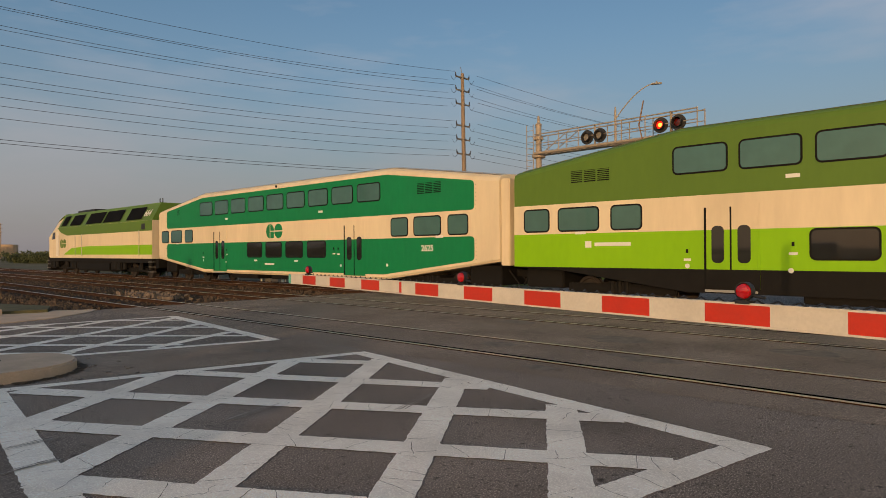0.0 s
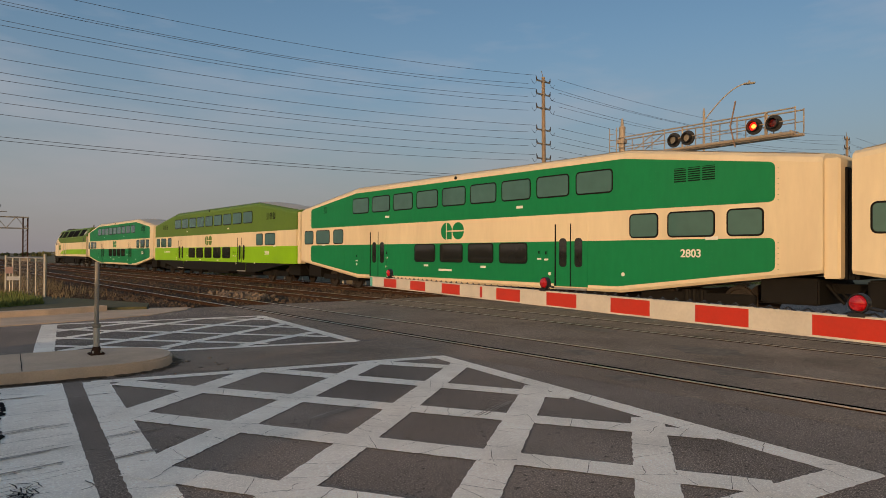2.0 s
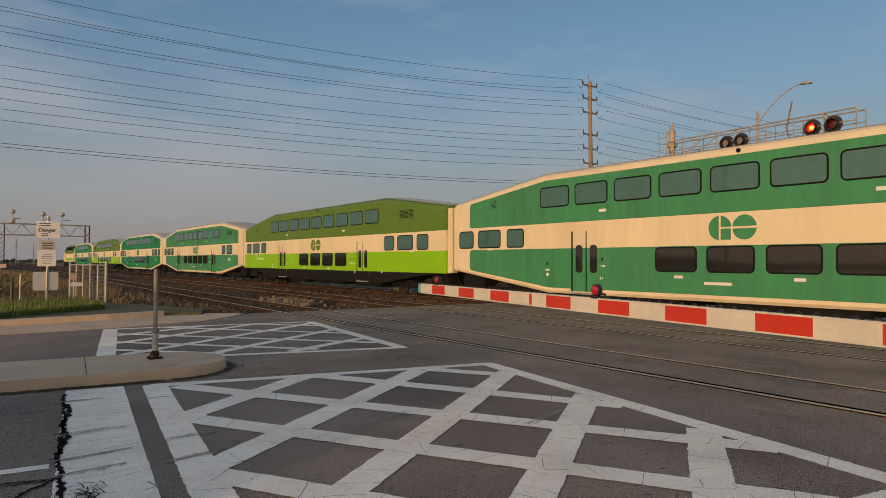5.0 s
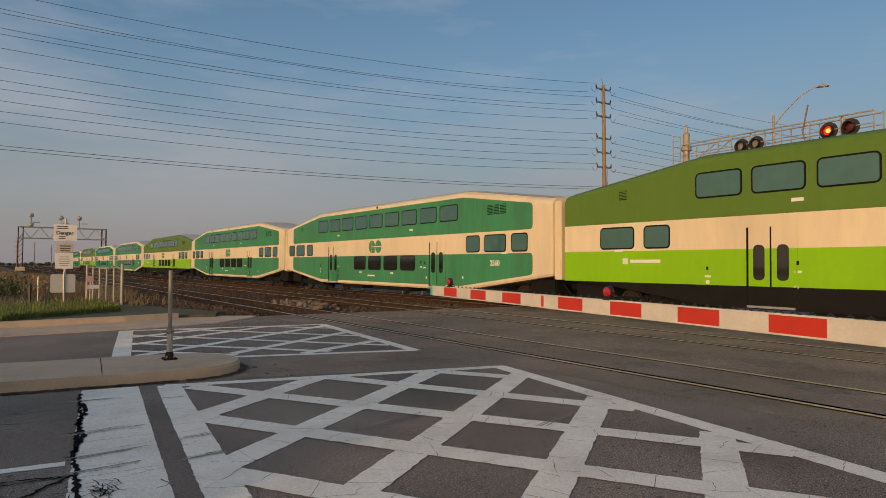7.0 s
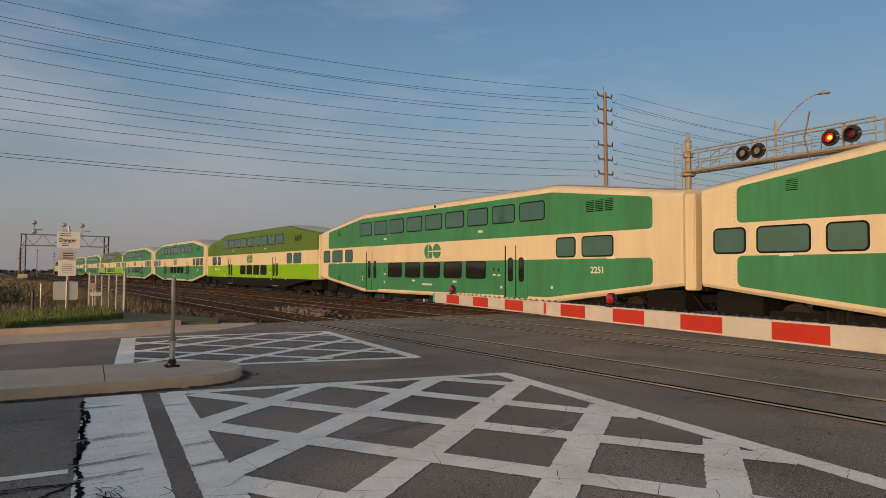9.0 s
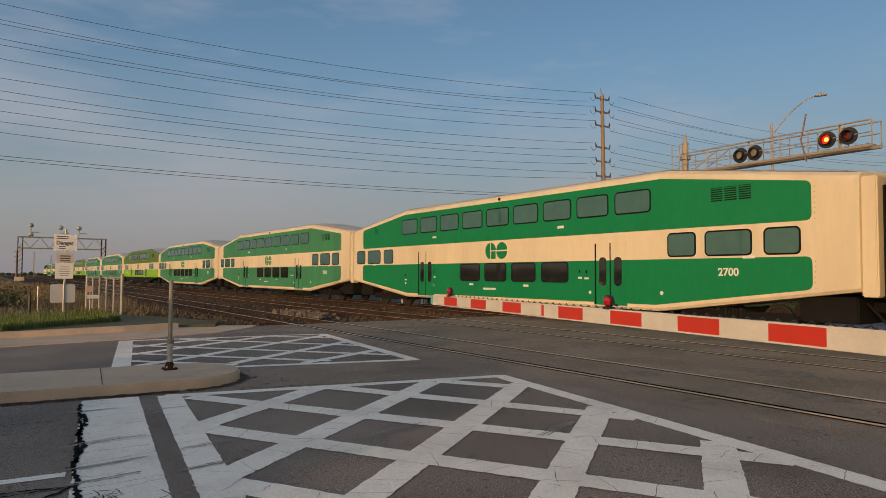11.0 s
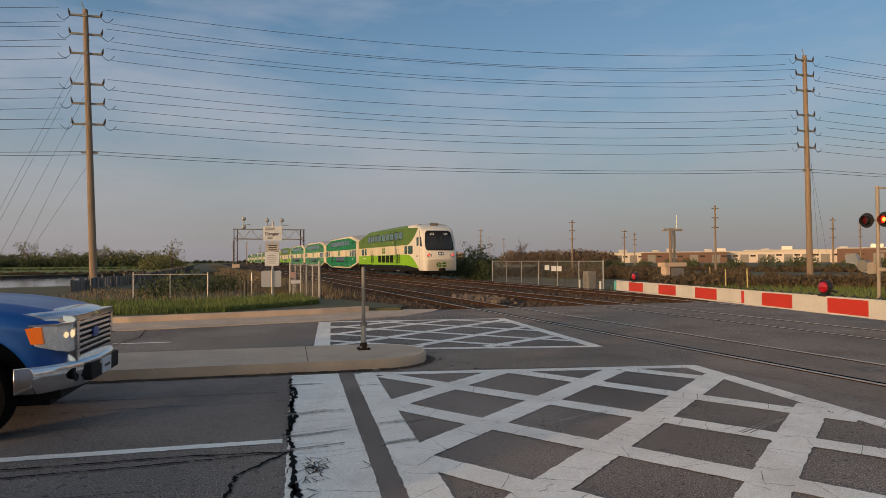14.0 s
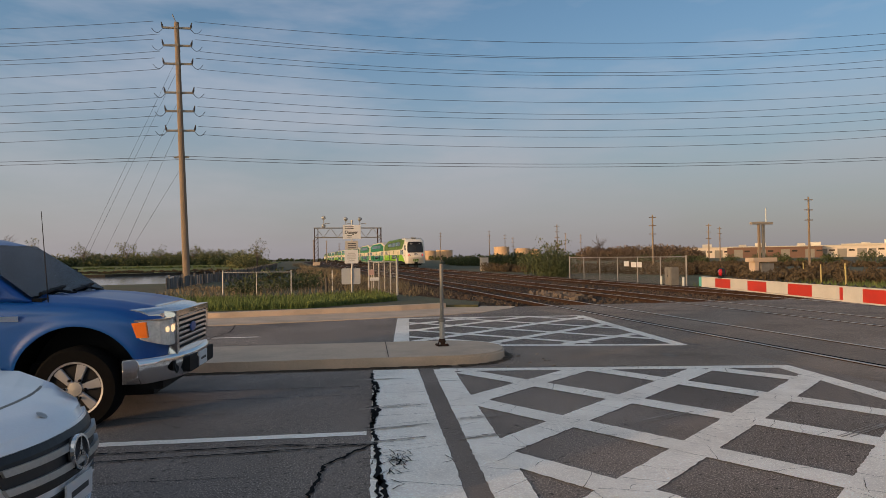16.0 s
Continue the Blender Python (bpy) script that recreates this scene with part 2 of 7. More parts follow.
M["brush"] = mat("brown_brush", (0.105, 0.075, 0.042), 0.9, var=0.35, scale=0.5, fine=4, bump=0)
M["water"] = mat("pond_water", (0.10, 0.12, 0.14), 0.08, var=0.1, bump=0.05, scale=0.3, fine=2)
M["bldg"] = mat("pale_cladding", (0.64, 0.57, 0.49), 0.8, var=0.08, scale=0.1, fine=1)
M["bldg_brown"] = mat("brown_cladding", (0.16, 0.09, 0.065), 0.8, var=0.1, scale=0.1, fine=1)
M["bldg_blue"] = mat("blue_cladding", (0.07, 0.16, 0.30), 0.7, var=0.1, scale=0.1, fine=1)
M["tank"] = mat("tan_tank", (0.60, 0.40, 0.24), 0.7, var=0.08, scale=0.2, fine=1)


# ---------------------------------------------------------------- mesh helpers
def part(name, bm, material, parent=None, label="", m=None, smooth=False):
    me = bpy.data.meshes.new(name)
    bmesh.ops.recalc_face_normals(bm, faces=bm.faces)
    bm.to_mesh(me)
    bm.free()
    for x in (material if isinstance(material, (list, tuple)) else [material]):
        me.materials.append(x)
    if smooth:
        me.polygons.foreach_set("use_smooth", [True] * len(me.polygons))
        me.set_sharp_from_angle(angle=radians(38))
    ob = new(name, me)
    if parent:
        ob.parent = parent
    if m is not None:
        ob.matrix_basis = m
    if label:
        ob["label"] = label
    return ob


def share(ob, m, parent=None):
    o = new(ob.name.split(".")[0], ob.data)
    o.parent = parent or ob.parent
    o.matrix_basis = m
    if "label" in ob:
        o["label"] = ob["label"]
    return o


def thing(name, m, label, category, group="", kind=""):
    e = new(name)
    e.empty_display_size = 0.3
    e.matrix_basis = m
    return tagged(e, label, category, group, kind)


def box(bm, x0, x1, y0, y1, z0, z1, bev=0.0):
    r = bmesh.ops.create_cube(bm, size=1, matrix=Matrix.Translation(((x0 + x1) / 2, (y0 + y1) / 2, (z0 + z1) / 2)) @ Matrix.Diagonal((abs(x1 - x0), abs(y1 - y0), abs(z1 - z0), 1)))
    if bev:
        es = {e for v in r["verts"] for e in v.link_edges}
        bmesh.ops.bevel(bm, geom=list(es), offset=bev, segments=2, affect="EDGES")
    return bm


def B(x0, x1, y0, y1, z0, z1, bev=0.0):
    return box(bmesh.new(), x0, x1, y0, y1, z0, z1, bev)


def rod(bm, a, b, r0, r1=None, seg=10):
    a, b = Vector(a), Vector(b)
    d = b - a
    q = d.to_track_quat("Z", "Y").to_matrix().to_4x4()
    bmesh.ops.create_cone(bm, cap_ends=True, segments=seg, radius1=r0, radius2=r0 if r1 is None else r1, depth=d.length, matrix=Matrix.Translation((a + b) / 2) @ q)
    return bm


def R(a, b, r0, r1=None, seg=10):
    return rod(bmesh.new(), a, b, r0, r1, seg)


def prism(bm, pts, axis, a, b):
    """Extrudes a flat outline along one axis from a to b; pts are the other two coordinates in order."""
    def put(p, c):
        return {"x": (c, p[0], p[1]), "y": (p[0], c, p[1]), "z": (p[0], p[1], c)}[axis]
    lo = [bm.verts.new(put(p, a)) for p in pts]
    hi = [bm.verts.new(put(p, b)) for p in pts]
    n = len(pts)
    bm.faces.new(lo)
    bm.faces.new(hi[::-1])
    for i in range(n):
        bm.faces.new((lo[i], lo[(i + 1) % n], hi[(i + 1) % n], hi[i]))
    return bm


def P(pts, axis, a, b):
    return prism(bmesh.new(), pts, axis, a, b)


def rrect(cy, cz, w, h, r, seg=4):
    pts = []
    for sx, sz, a0 in ((1, 1, 0), (-1, 1, 90), (-1, -1, 180), (1, -1, 270)):
        for i in range(seg + 1):
            a = radians(a0 + 90 * i / seg)
            pts.append((cy + sx * (w / 2 - r) + r * math.cos(a), cz + sz * (h / 2 - r) + r * math.sin(a)))
    return pts


def disc_pts(cy, cz, r, a0=0, a1=360, n=20):
    full = a1 - a0 >= 360
    return [(cy + r * math.cos(radians(a0 + (a1 - a0) * i / n)), cz + r * math.sin(radians(a0 + (a1 - a0) * i / n))) for i in range(n if full else n + 1)]


def lathe(bm, prof, seg=20, m=Matrix(), cap=True):
    """Turns (radius, height) pairs about z."""
    rings = [[bm.verts.new(m @ Vector((r * math.cos(2 * math.pi * i / seg), r * math.sin(2 * math.pi * i / seg), z))) for i in range(seg)] for r, z in prof]
    for a, b in zip(rings, rings[1:]):
        for i in range(seg):
            bm.faces.new((a[i], a[(i + 1) % seg], b[(i + 1) % seg], b[i]))
    if cap:
        bm.faces.new(rings[0][::-1])
        bm.faces.new(rings[-1])
    return bm


def text(body, size, material, m, parent, name="lettering", spread=0.004):
    c = bpy.data.curves.new(name, "FONT")
    c.body, c.size, c.extrude, c.offset, c.align_x, c.align_y = body, size, spread, size * .022, "CENTER", "CENTER"
    tmp = new("tmp_text", c)
    me = bpy.data.meshes.new_from_object(tmp.evaluated_get(bpy.context.evaluated_depsgraph_get()))
    bpy.data.objects.remove(tmp)
    bpy.data.curves.remove(c)
    me.materials.clear()
    me.materials.append(material)
    ob = new(name, me)
    ob.parent = parent
    ob.matrix_basis = m
    return ob


UX, UY = math.cos(radians(-6.6)), math.sin(radians(-6.6))


def road_pt(u, v):
    """Road coordinates: u along the road towards the tracks, v across it away from the near side."""
    return (u * UX - v * UY, u * UY + v * UX)


def flat(name, outline, z, material, parent=None, label="", thick=0.0):
    """A level sheet in the plan."""
    bm = bmesh.new()
    if thick:
        prism(bm, outline, "z", z - thick, z)
    else:
        bm.faces.new([bm.verts.new((x, y, z)) for x, y in outline])
    return part(name, bm, material, parent, label)


# ---------------------------------------------------------------- ground, road, tracks
GZ = -0.25
bm = bmesh.new()
bmesh.ops.create_grid(bm, x_segments=8, y_segments=8, size=2500, matrix=Matrix.Translation((0, 0, GZ)))
ground = part("ground", bm, M["grass_soil"])
tagged(ground, "rough spring grass and bare soil of flat open land", "ground", kind="structure")

road_outline = [road_pt(-70, -0.6), road_pt(140, -0.6), road_pt(140, 17.6), road_pt(17, 17.6), (19.5, 18.2), (18.0, 19.4), (7.0, 19.9), (6.6, 19.2), road_pt(3.2, 18.6), road_pt(1.6, 17.9),
                road_pt(-0.6, 17.3), road_pt(-4, 16.5), road_pt(-12, 16.2), road_pt(-70, 16.2)]
road = tagged(flat("road", road_outline, 0.0, M["asphalt"], thick=0.24), "worn grey asphalt road over the level crossing", "road", kind="structure")
near_walk = tagged(flat("pavement", [road_pt(-70, -3.2), road_pt(140, -3.2), road_pt(140, -0.6), road_pt(-70, -0.6)], 0.12, M["concrete"], thick=0.36), "pale concrete sidewalk beside the road", "sidewalk", kind="structure")
# older, paler asphalt around the rails and between the hatched boxes
flat("asphalt_patch", [(7.35, -14), (15.4, -16), (20.2, -16), (20.2, 17.9), (17.9, 19.2), (7.2, 19.7), (7.1, 12)], 0.004, M["asphalt_old"], road, "paler patched asphalt along the rails")
flat("asphalt_patch", [road_pt(1.9, 9.5), road_pt(6.0, 8.75), (7.05, 9.3), (7.05, 10.2), road_pt(5.2, 11.2), road_pt(1.8, 11.5)], 0.005, M["asphalt_old"], road)

# far kerb and its apron
kerb_in = [road_pt(-70, 16.2), road_pt(-12, 16.2), road_pt(-4, 16.5), road_pt(-0.6, 17.3), road_pt(1.6, 17.9), road_pt(3.2, 18.6), (6.6, 19.2), (7.0, 19.9)]


def offset(line, d):
    out = []
    for i, p in enumerate(line):
        a, b = Vector(line[max(i - 1, 0)]), Vector(line[min(i + 1, len(line) - 1)])
        t = (b - a).normalized()
        out.append((p[0] - t.y * d, p[1] + t.x * d))
    return out


kerb_out = offset(kerb_in[:-2], 2.35) + offset(kerb_in, 1.15)[-2:]
kerb = tagged(flat("far_kerb", kerb_in + kerb_out[::-1], 0.022, M["concrete"], thick=0.26), "weathered tan concrete kerb and apron", "kerb", kind="structure")
kerb_lip = flat("kerb_lip", offset(kerb_in[:-2], 2.05) + offset(kerb_in[:-2], 2.33)[::-1], 0.17, M["concrete"], kerb, "raised kerb edge", thick=0.2)
verge_out = kerb_out[:-1] + [(6.2, 21.3), (4.6, 26.0), (1.5, 34), (-1, 47), (-7, 47), (-70, 24)]
verge = tagged(flat("grass_verge", verge_out, 0.10, M["grass_soil"], thick=0.34), "green and straw-coloured roadside grass verge", "verge", kind="structure")
ballast_outline = [(6.9, 20.3), (7.0, 19.9), (18.0, 19.4), (21.4, 18.3), (21.4, 420), (6.4, 420), (6.2, 60), (6.0, 24)]
flat("ballast_bed", ballast_outline, -0.12, M["ballast"], thick=0.12)["kind"] = "structure"
bed2 = flat("ballast_bed", [(6.4, -60), (21.4, -60), road_pt(21.6, -0.6), road_pt(5.6, -0.6)], -0.12, M["ballast"], thick=0.12)
for o in scene.objects:
    if o.name.startswith("ballast_bed"):
        tagged(o, "dark brown crushed-stone railway ballast", "ballast", kind="structure")

# raised median with a rounded nose
nose = [road_pt(1.25 + 0.9 * math.cos(radians(a)), 10.6 + 0.9 * math.sin(radians(a))) for a in range(-90, 91, 12)]
median_outline = [road_pt(-70, 9.7)] + nose + [road_pt(-70, 11.5)]
bm = P(median_outline, "z", -0.1, 0.15)
es = [e for e in bm.edges if all(abs(v.co.z - 0.15) < 1e-4 for v in e.verts)]
bmesh.ops.bevel(bm, geom=es, offset=0.03, segments=2, affect="EDGES")
median = tagged(part("median", bm, M["concrete"]), "raised concrete traffic median with a rounded nose", "median", kind="structure")
for u in (-11.2, -7.4, -3.6, 0.2):
    flat("joint_groove", [road_pt(u, 9.74), road_pt(u + 0.009, 9.74), road_pt(u + 0.009, 11.46), road_pt(u, 11.46)], 0.1535, M["crack"], median)


def stripe(a, b, w, z=0.005, name="paint_line", material=None, ragged=0.007):
    a, b = Vector(a), Vector(b)
    d = (b - a).normalized()
    n = Vector((-d.y, d.x)) * w / 2
    k = max(2, int((b - a).length / 0.05))
    lo = [a.lerp(b, i / k) - n * (1 + random.uniform(-1, 1) * ragged / w * 2) for i in range(k + 1)]
    hi = [a.lerp(b, i / k) + n * (1 + random.uniform(-1, 1) * ragged / w * 2) for i in range(k + 1)]
    bm = bmesh.new()
    L, H = [bm.verts.new((*p, z)) for p in lo], [bm.verts.new((*p, z)) for p in hi]
    for i in range(k):
        bm.faces.new((L[i], L[i + 1], H[i + 1], H[i]))
    ob = part(name, bm, material or M["road_paint"], road)
    if w > .15:
        cb = bmesh.new()
        t = random.uniform(.1, .4)
        while t < (b - a).length - .05:
            c, sk, e0 = a + d * t, random.uniform(-.12, .12), random.choice((-1, -1, -.2))
            prev = None
            for q in range(6):
                f = e0 + (1 - e0) * q / 5
                p = c + n * f + d * (sk * f + random.uniform(-.012, .012))
                th = d * random.uniform(.0008, .0028)
                cur = (cb.verts.new((*(p - th), z + .0022)), cb.verts.new((*(p + th), z + .0022)))
                if prev:
                    cb.faces.new((prev[0], prev[1], cur[1], cur[0]))
                prev = cur
            t += random.uniform(.12, .55)
        part("paint_cracks", cb, M["crack"], ob, "fine dark cracks across the paint")["kind"] = "stuff"
    return ob


# hatched box before the tracks
stripe((0.31, 1.0), (1.385, 9.38), 0.66, name="stop_line")
stripe((1.04, 1.6), (2.06, 9.2), 0.30, 0.0055)
stripe((2.00, 9.16), (6.84, 7.96), 0.22, 0.006)
stripe((6.84, 8.04), (5.66, 1.55), 0.27, 0.0065)
stripe((5.80, 1.65), (1.25, 2.58), 0.31, 0.007)
for i, (a, b) in enumerate((((1.93, 7.16), (3.95, 8.62)), ((1.55, 5.24), (5.62, 8.13)), ((1.30, 3.50), (6.63, 7.23)), ((1.95, 2.38), (6.28, 5.40)), ((3.72, 2.15), (5.92, 3.62)))):
    stripe(a, b, 0.32, 0.0075 + i * 0.0002)
for i, (a, b) in enumerate((((5.72, 8.12), (6.35, 7.08)), ((4.10, 8.59), (6.12, 4.74)), ((2.28, 8.93), (5.84, 2.86)), ((1.86, 7.16), (4.86, 1.94)), ((1.48, 5.26), (3.18, 2.38)))):
    stripe(a, b, 0.31, 0.009 + i * 0.0002)
# hatched box on the far carriageway
stripe((1.98, 12.4), (2.84, 17.2), 0.31, name="stop_line")
stripe((2.20, 11.80), (6.80, 10.40), 0.20, 0.006)
stripe((7.54, 16.25), (6.76, 10.36), 0.25, 0.0065)
stripe((2.95, 17.12), (7.56, 16.2), 0.20, 0.007)
for i, (a, b) in enumerate((((2.66, 15.58), (4.96, 16.72)), ((2.44, 14.18), (6.19, 16.50)), ((2.25, 12.40), (7.42, 15.82)), ((3.70, 11.78), (7.20, 14.08)), ((4.83, 11.14), (6.85, 12.12)))):
    stripe(a, b, 0.24, 0.0075 + i * 0.0002)
for i, (a, b) in enumerate((((5.95, 16.55), (7.30, 15.10)), ((4.02, 16.80), (7.05, 13.15)), ((2.72, 16.05), (6.75, 11.30)), ((2.46, 14.40), (5.35, 11.10)), ((2.24, 13.16), (3.72, 11.55)))):
    stripe(a, b, 0.20, 0.009 + i * 0.0002)
# lane lines
stripe(road_pt(-40, 6.1), road_pt(-0.12, 6.1), 0.13)
stripe(road_pt(-12, 14.0), road_pt(-9, 14.0), 0.1)
stripe(road_pt(-4.9, 14.0), road_pt(-2.4, 14.0), 0.1)
for u in (24, 32, 40, 48):
    stripe(road_pt(u, 5.0), road_pt(u + 3, 5.0), 0.12)
stripe(road_pt(26, 14.6), road_pt(60, 14.6), 0.12)


def crack(points, w, name="road_crack", z=0.0115):
    """A wandering sealed crack along road coordinates."""
    bm = bmesh.new()
    prev, pts = None, []
    for (u0, v0), (u1, v1) in zip(points, points[1:]):
        k = max(2, int(math.hypot(u1 - u0, v1 - v0) / 0.045))
        for i in range(k):
            pts.append((u0 + (u1 - u0) * i / k + random.uniform(-1, 1) * 0.016, v0 + (v1 - v0) * i / k + random.uniform(-1, 1) * 0.012))
    pts.append(points[-1])
    for i, p in enumerate(pts):
        q = pts[min(i + 1, len(pts) - 1)] if i < len(pts) - 1 else p
        o = pts[max(i - 1, 0)]
        d = (Vector(q) - Vector(o)).normalized()
        ww = w * random.uniform(0.3, 1.15)
        a, b = road_pt(p[0] - d.y * ww, p[1] + d.x * ww), road_pt(p[0] + d.y * ww, p[1] - d.x * ww)
        cur = (bm.verts.new((*a, z)), bm.verts.new((*b, z)))
        if prev:
            bm.faces.new((prev[0], prev[1], cur[1], cur[0]))
        prev = cur
    return part(name, bm, M["crack"], road)


crack([(-0.05, 9.2), (-0.03, 7.6), (-0.06, 6.3), (-0.03, 5.6), (-0.04, 1.5)], 0.024)
crack([(-9, 5.75), (-3, 5.78), (-0.8, 5.8), (-0.05, 5.72)], 0.016)
crack([(-9, 5.55), (-3, 5.52), (-1.2, 5.62), (-0.05, 5.72)], 0.014)
crack([(-0.05, 5.75), (-0.45, 5.2), (-0.55, 4.2), (-0.7, 3.0)], 0.018)
crack([(-8, 8.3), (-3, 8.35), (-0.1, 8.3)], 0.008)
crack([(-8, 7.7), (-3, 7.78), (-0.1, 7.8)], 0.007)
crack([(-3.4, 16.7), (-3.2, 15.0), (-3.5, 13.2), (-3.3, 11.7)], 0.018)
# crazed patch on the stop line and lengthwise cracks in the near lane
rc = random.Random(9)
for k in range(26):
    u, v, a = .12 + rc.gauss(.02, .10), 5.15 + rc.gauss(0, .24), rc.uniform(0, 3.14)
    crack([(u, v), (u + .10 * math.cos(a), v + .14 * math.sin(a)), (u + .12 * math.cos(a + .9), v + .2 * math.sin(a + .9))], .0045)
crack([(-.02, 8.6), (.02, 8.1), (-.05, 7.5), (.0, 7.0), (-.06, 6.4)], .030)
crack([(-.02, 4.9), (.02, 4.5), (-.03, 4.0), (.0, 3.4)], .026)
crack([(-7, 5.0), (-3.5, 5.05), (-1.0, 5.0)], .006)
crack([(-7, 7.1), (-4, 7.0), (-1.6, 7.05)], .005)
# faint tyre polish and oil stains
stain = mat("oil_stain", (0.19, 0.16, 0.135), 0.9, var=0.6, scale=6, fine=30, bump=0.3)
rs = random.Random(14)
for x, y, r in ((9.3, 4.2, .42), (9.0, 6.8, .3), (10.9, 5.5, .5), (11.4, 2.6, .4), (4.55, 5.6, .16), (3.1, 5.0, .1), (5.9, 9.4, .14), (-3.2, 8.2, .25), (-1.4, 4.6, .2), (7.6, 5.0, .2), (12.0, 8.6, .35)):
    pts = [(x + r * rs.uniform(.6, 1.1) * math.cos(a * .42), y + r * 1.6 * rs.uniform(.6, 1.1) * math.sin(a * .42)) for a in range(15)]
    flat("oil_stain", pts, .0062, stain, road, "dark oil stain on the asphalt")

gutter = mat("gutter_dirt", (0.10, 0.078, 0.058), 0.95, var=0.6, scale=5, fine=30, bump=0.5, spec=0.1)
for u0, u1, v, w in ((-14, -6, 9.63, .11), (-6, 1.15, 9.62, .13), (-12, -4, 16.12, .14), (-14, 1.1, 11.58, .10)):
    stripe(road_pt(u0, v), road_pt(u1, v + (.3 if u0 == -12 else 0)), w, .0128, "gutter_dirt", gutter, .03)
for k in range(7):
    a0, a1 = radians(-90 + 180 * k / 7), radians(-90 + 180 * (k + 1) / 7)
    stripe(road_pt(1.25 + .99 * math.cos(a0), 10.6 + .99 * math.sin(a0)), road_pt(1.25 + .99 * math.cos(a1), 10.6 + .99 * math.sin(a1)), .13, .0130 + k * .0001, "gutter_dirt", gutter, .04)
smear = mat("tyre_smear", (0.36, 0.33, 0.30), 0.9, var=0.5, scale=9, fine=40, bump=0.1, spec=0.1)
rt = random.Random(21)
for x0, x1, y, dy in ((.72, 1.35, 8.72, -.06), (.70, 1.28, 7.02, .07), (.62, 1.15, 6.18, .05), (.55, 1.0, 5.72, .04), (1.48, 1.95, 6.30, .08), (1.42, 1.72, 5.66, .05), (1.72, 2.05, 8.35, -.03), (4.6, 5.3, 4.75, .25), (3.3, 3.9, 5.72, .2)):
    for k in range(3):
        o = rt.uniform(-.05, .05)
        stripe((x0 + rt.uniform(-.1, .1), y + o), (x1 + rt.uniform(-.1, .1), y + o + dy), rt.uniform(.008, .022), .0132 + k * .0002, "tyre_smear", smear, .006)
scatter = random.Random(33)
for k in range(26):
    # loose grit by the median's nose
    u, v = 1.9 + scatter.gauss(.35, .35), 10.2 + scatter.gauss(0, .7)
    if math.hypot(u - 1.25, v - 10.6) > 1.02:
        r = scatter.uniform(.012, .035)
        bmx = bmesh.new()
        bmesh.ops.create_icosphere(bmx, subdivisions=1, radius=r, matrix=Matrix.Translation((*road_pt(u, v), r * .4)) @ Matrix.Diagonal((1.3, 1, .5, 1)))
        tagged(part("pebble", bmx, M["asphalt"]), "small dark loose stone on the asphalt", "stone", "loose stones by the median")

# tracks
TRACKS = (8.72, 13.15, 17.75)
TURN = -0.64   # the tracks' heading


def rail_profile(x):
    return [(x - 0.07, -0.155), (x + 0.07, -0.155), (x + 0.07, -0.14), (x + 0.012, -0.115), (x + 0.012, -0.035), (x + 0.035, -0.02), (x + 0.035, 0.0), (x - 0.035, 0.0), (x - 0.035, -0.02), (x - 0.012, -0.035), (x - 0.012, -0.115), (x - 0.07, -0.14)]


tie_me = None
for ti, cx in enumerate(TRACKS):
    tr = thing("railway_track", pose(0, 0, 0.018, 0, 0, TURN), "rusty steel rails with worn bright heads on timber ties", "railway track", "parallel railway tracks")
    for sx in (-1, 1):
        x = cx + sx * 0.7525
        part("rail", P(rail_profile(x), "y", -60, 420), M["rust"], tr)
        part("rail_head", B(x - 0.032, x + 0.032, -60, 420, 0.0, 0.004), M["rail_top"], tr, "bright worn steel rail head")
        # flangeway slots where the road crosses, as flat strips painted black for their shade
        g = .19 if sx < 0 else .055
        flat("flangeway", [(x - sx * 0.037, -13), (x - sx * g, -13), (x - sx * g, 19.6), (x - sx * 0.037, 19.6)], -0.010, M["slot_shade"], tr, "flat black strip for the shaded flangeway slot")
        flat("flangeway", [(x + sx * 0.037, -13), (x + sx * 0.055, -13), (x + sx * 0.055, 19.6), (x + sx * 0.037, 19.6)], -0.0105, M["slot_shade"], tr)
    bm = bmesh.new()
    for k in range(60):
        y = 20.4 + k * 0.56
        if tie_me is None:
            t0 = part("tie", B(-1.28, 1.28, -0.11, 0.11, -0.30, -0.142, 0.012), M["tie"], tr, m=pose(cx, y, 0))
            tie_me = t0
        else:
            share(tie_me, pose(cx + random.uniform(-.04, .04), y + random.uniform(-.03, .03), 0, 0, 0, random.uniform(-1, 1)), tr)
    for k in range(60, 420):
        y = 20.4 + k * 0.56
        box(bm, cx - 1.28, cx + 1.28, y - 0.11, y + 0.11, -0.28, -0.142)
    part("far_ties", bm, M["tie"], tr)["kind"] = "stuff"


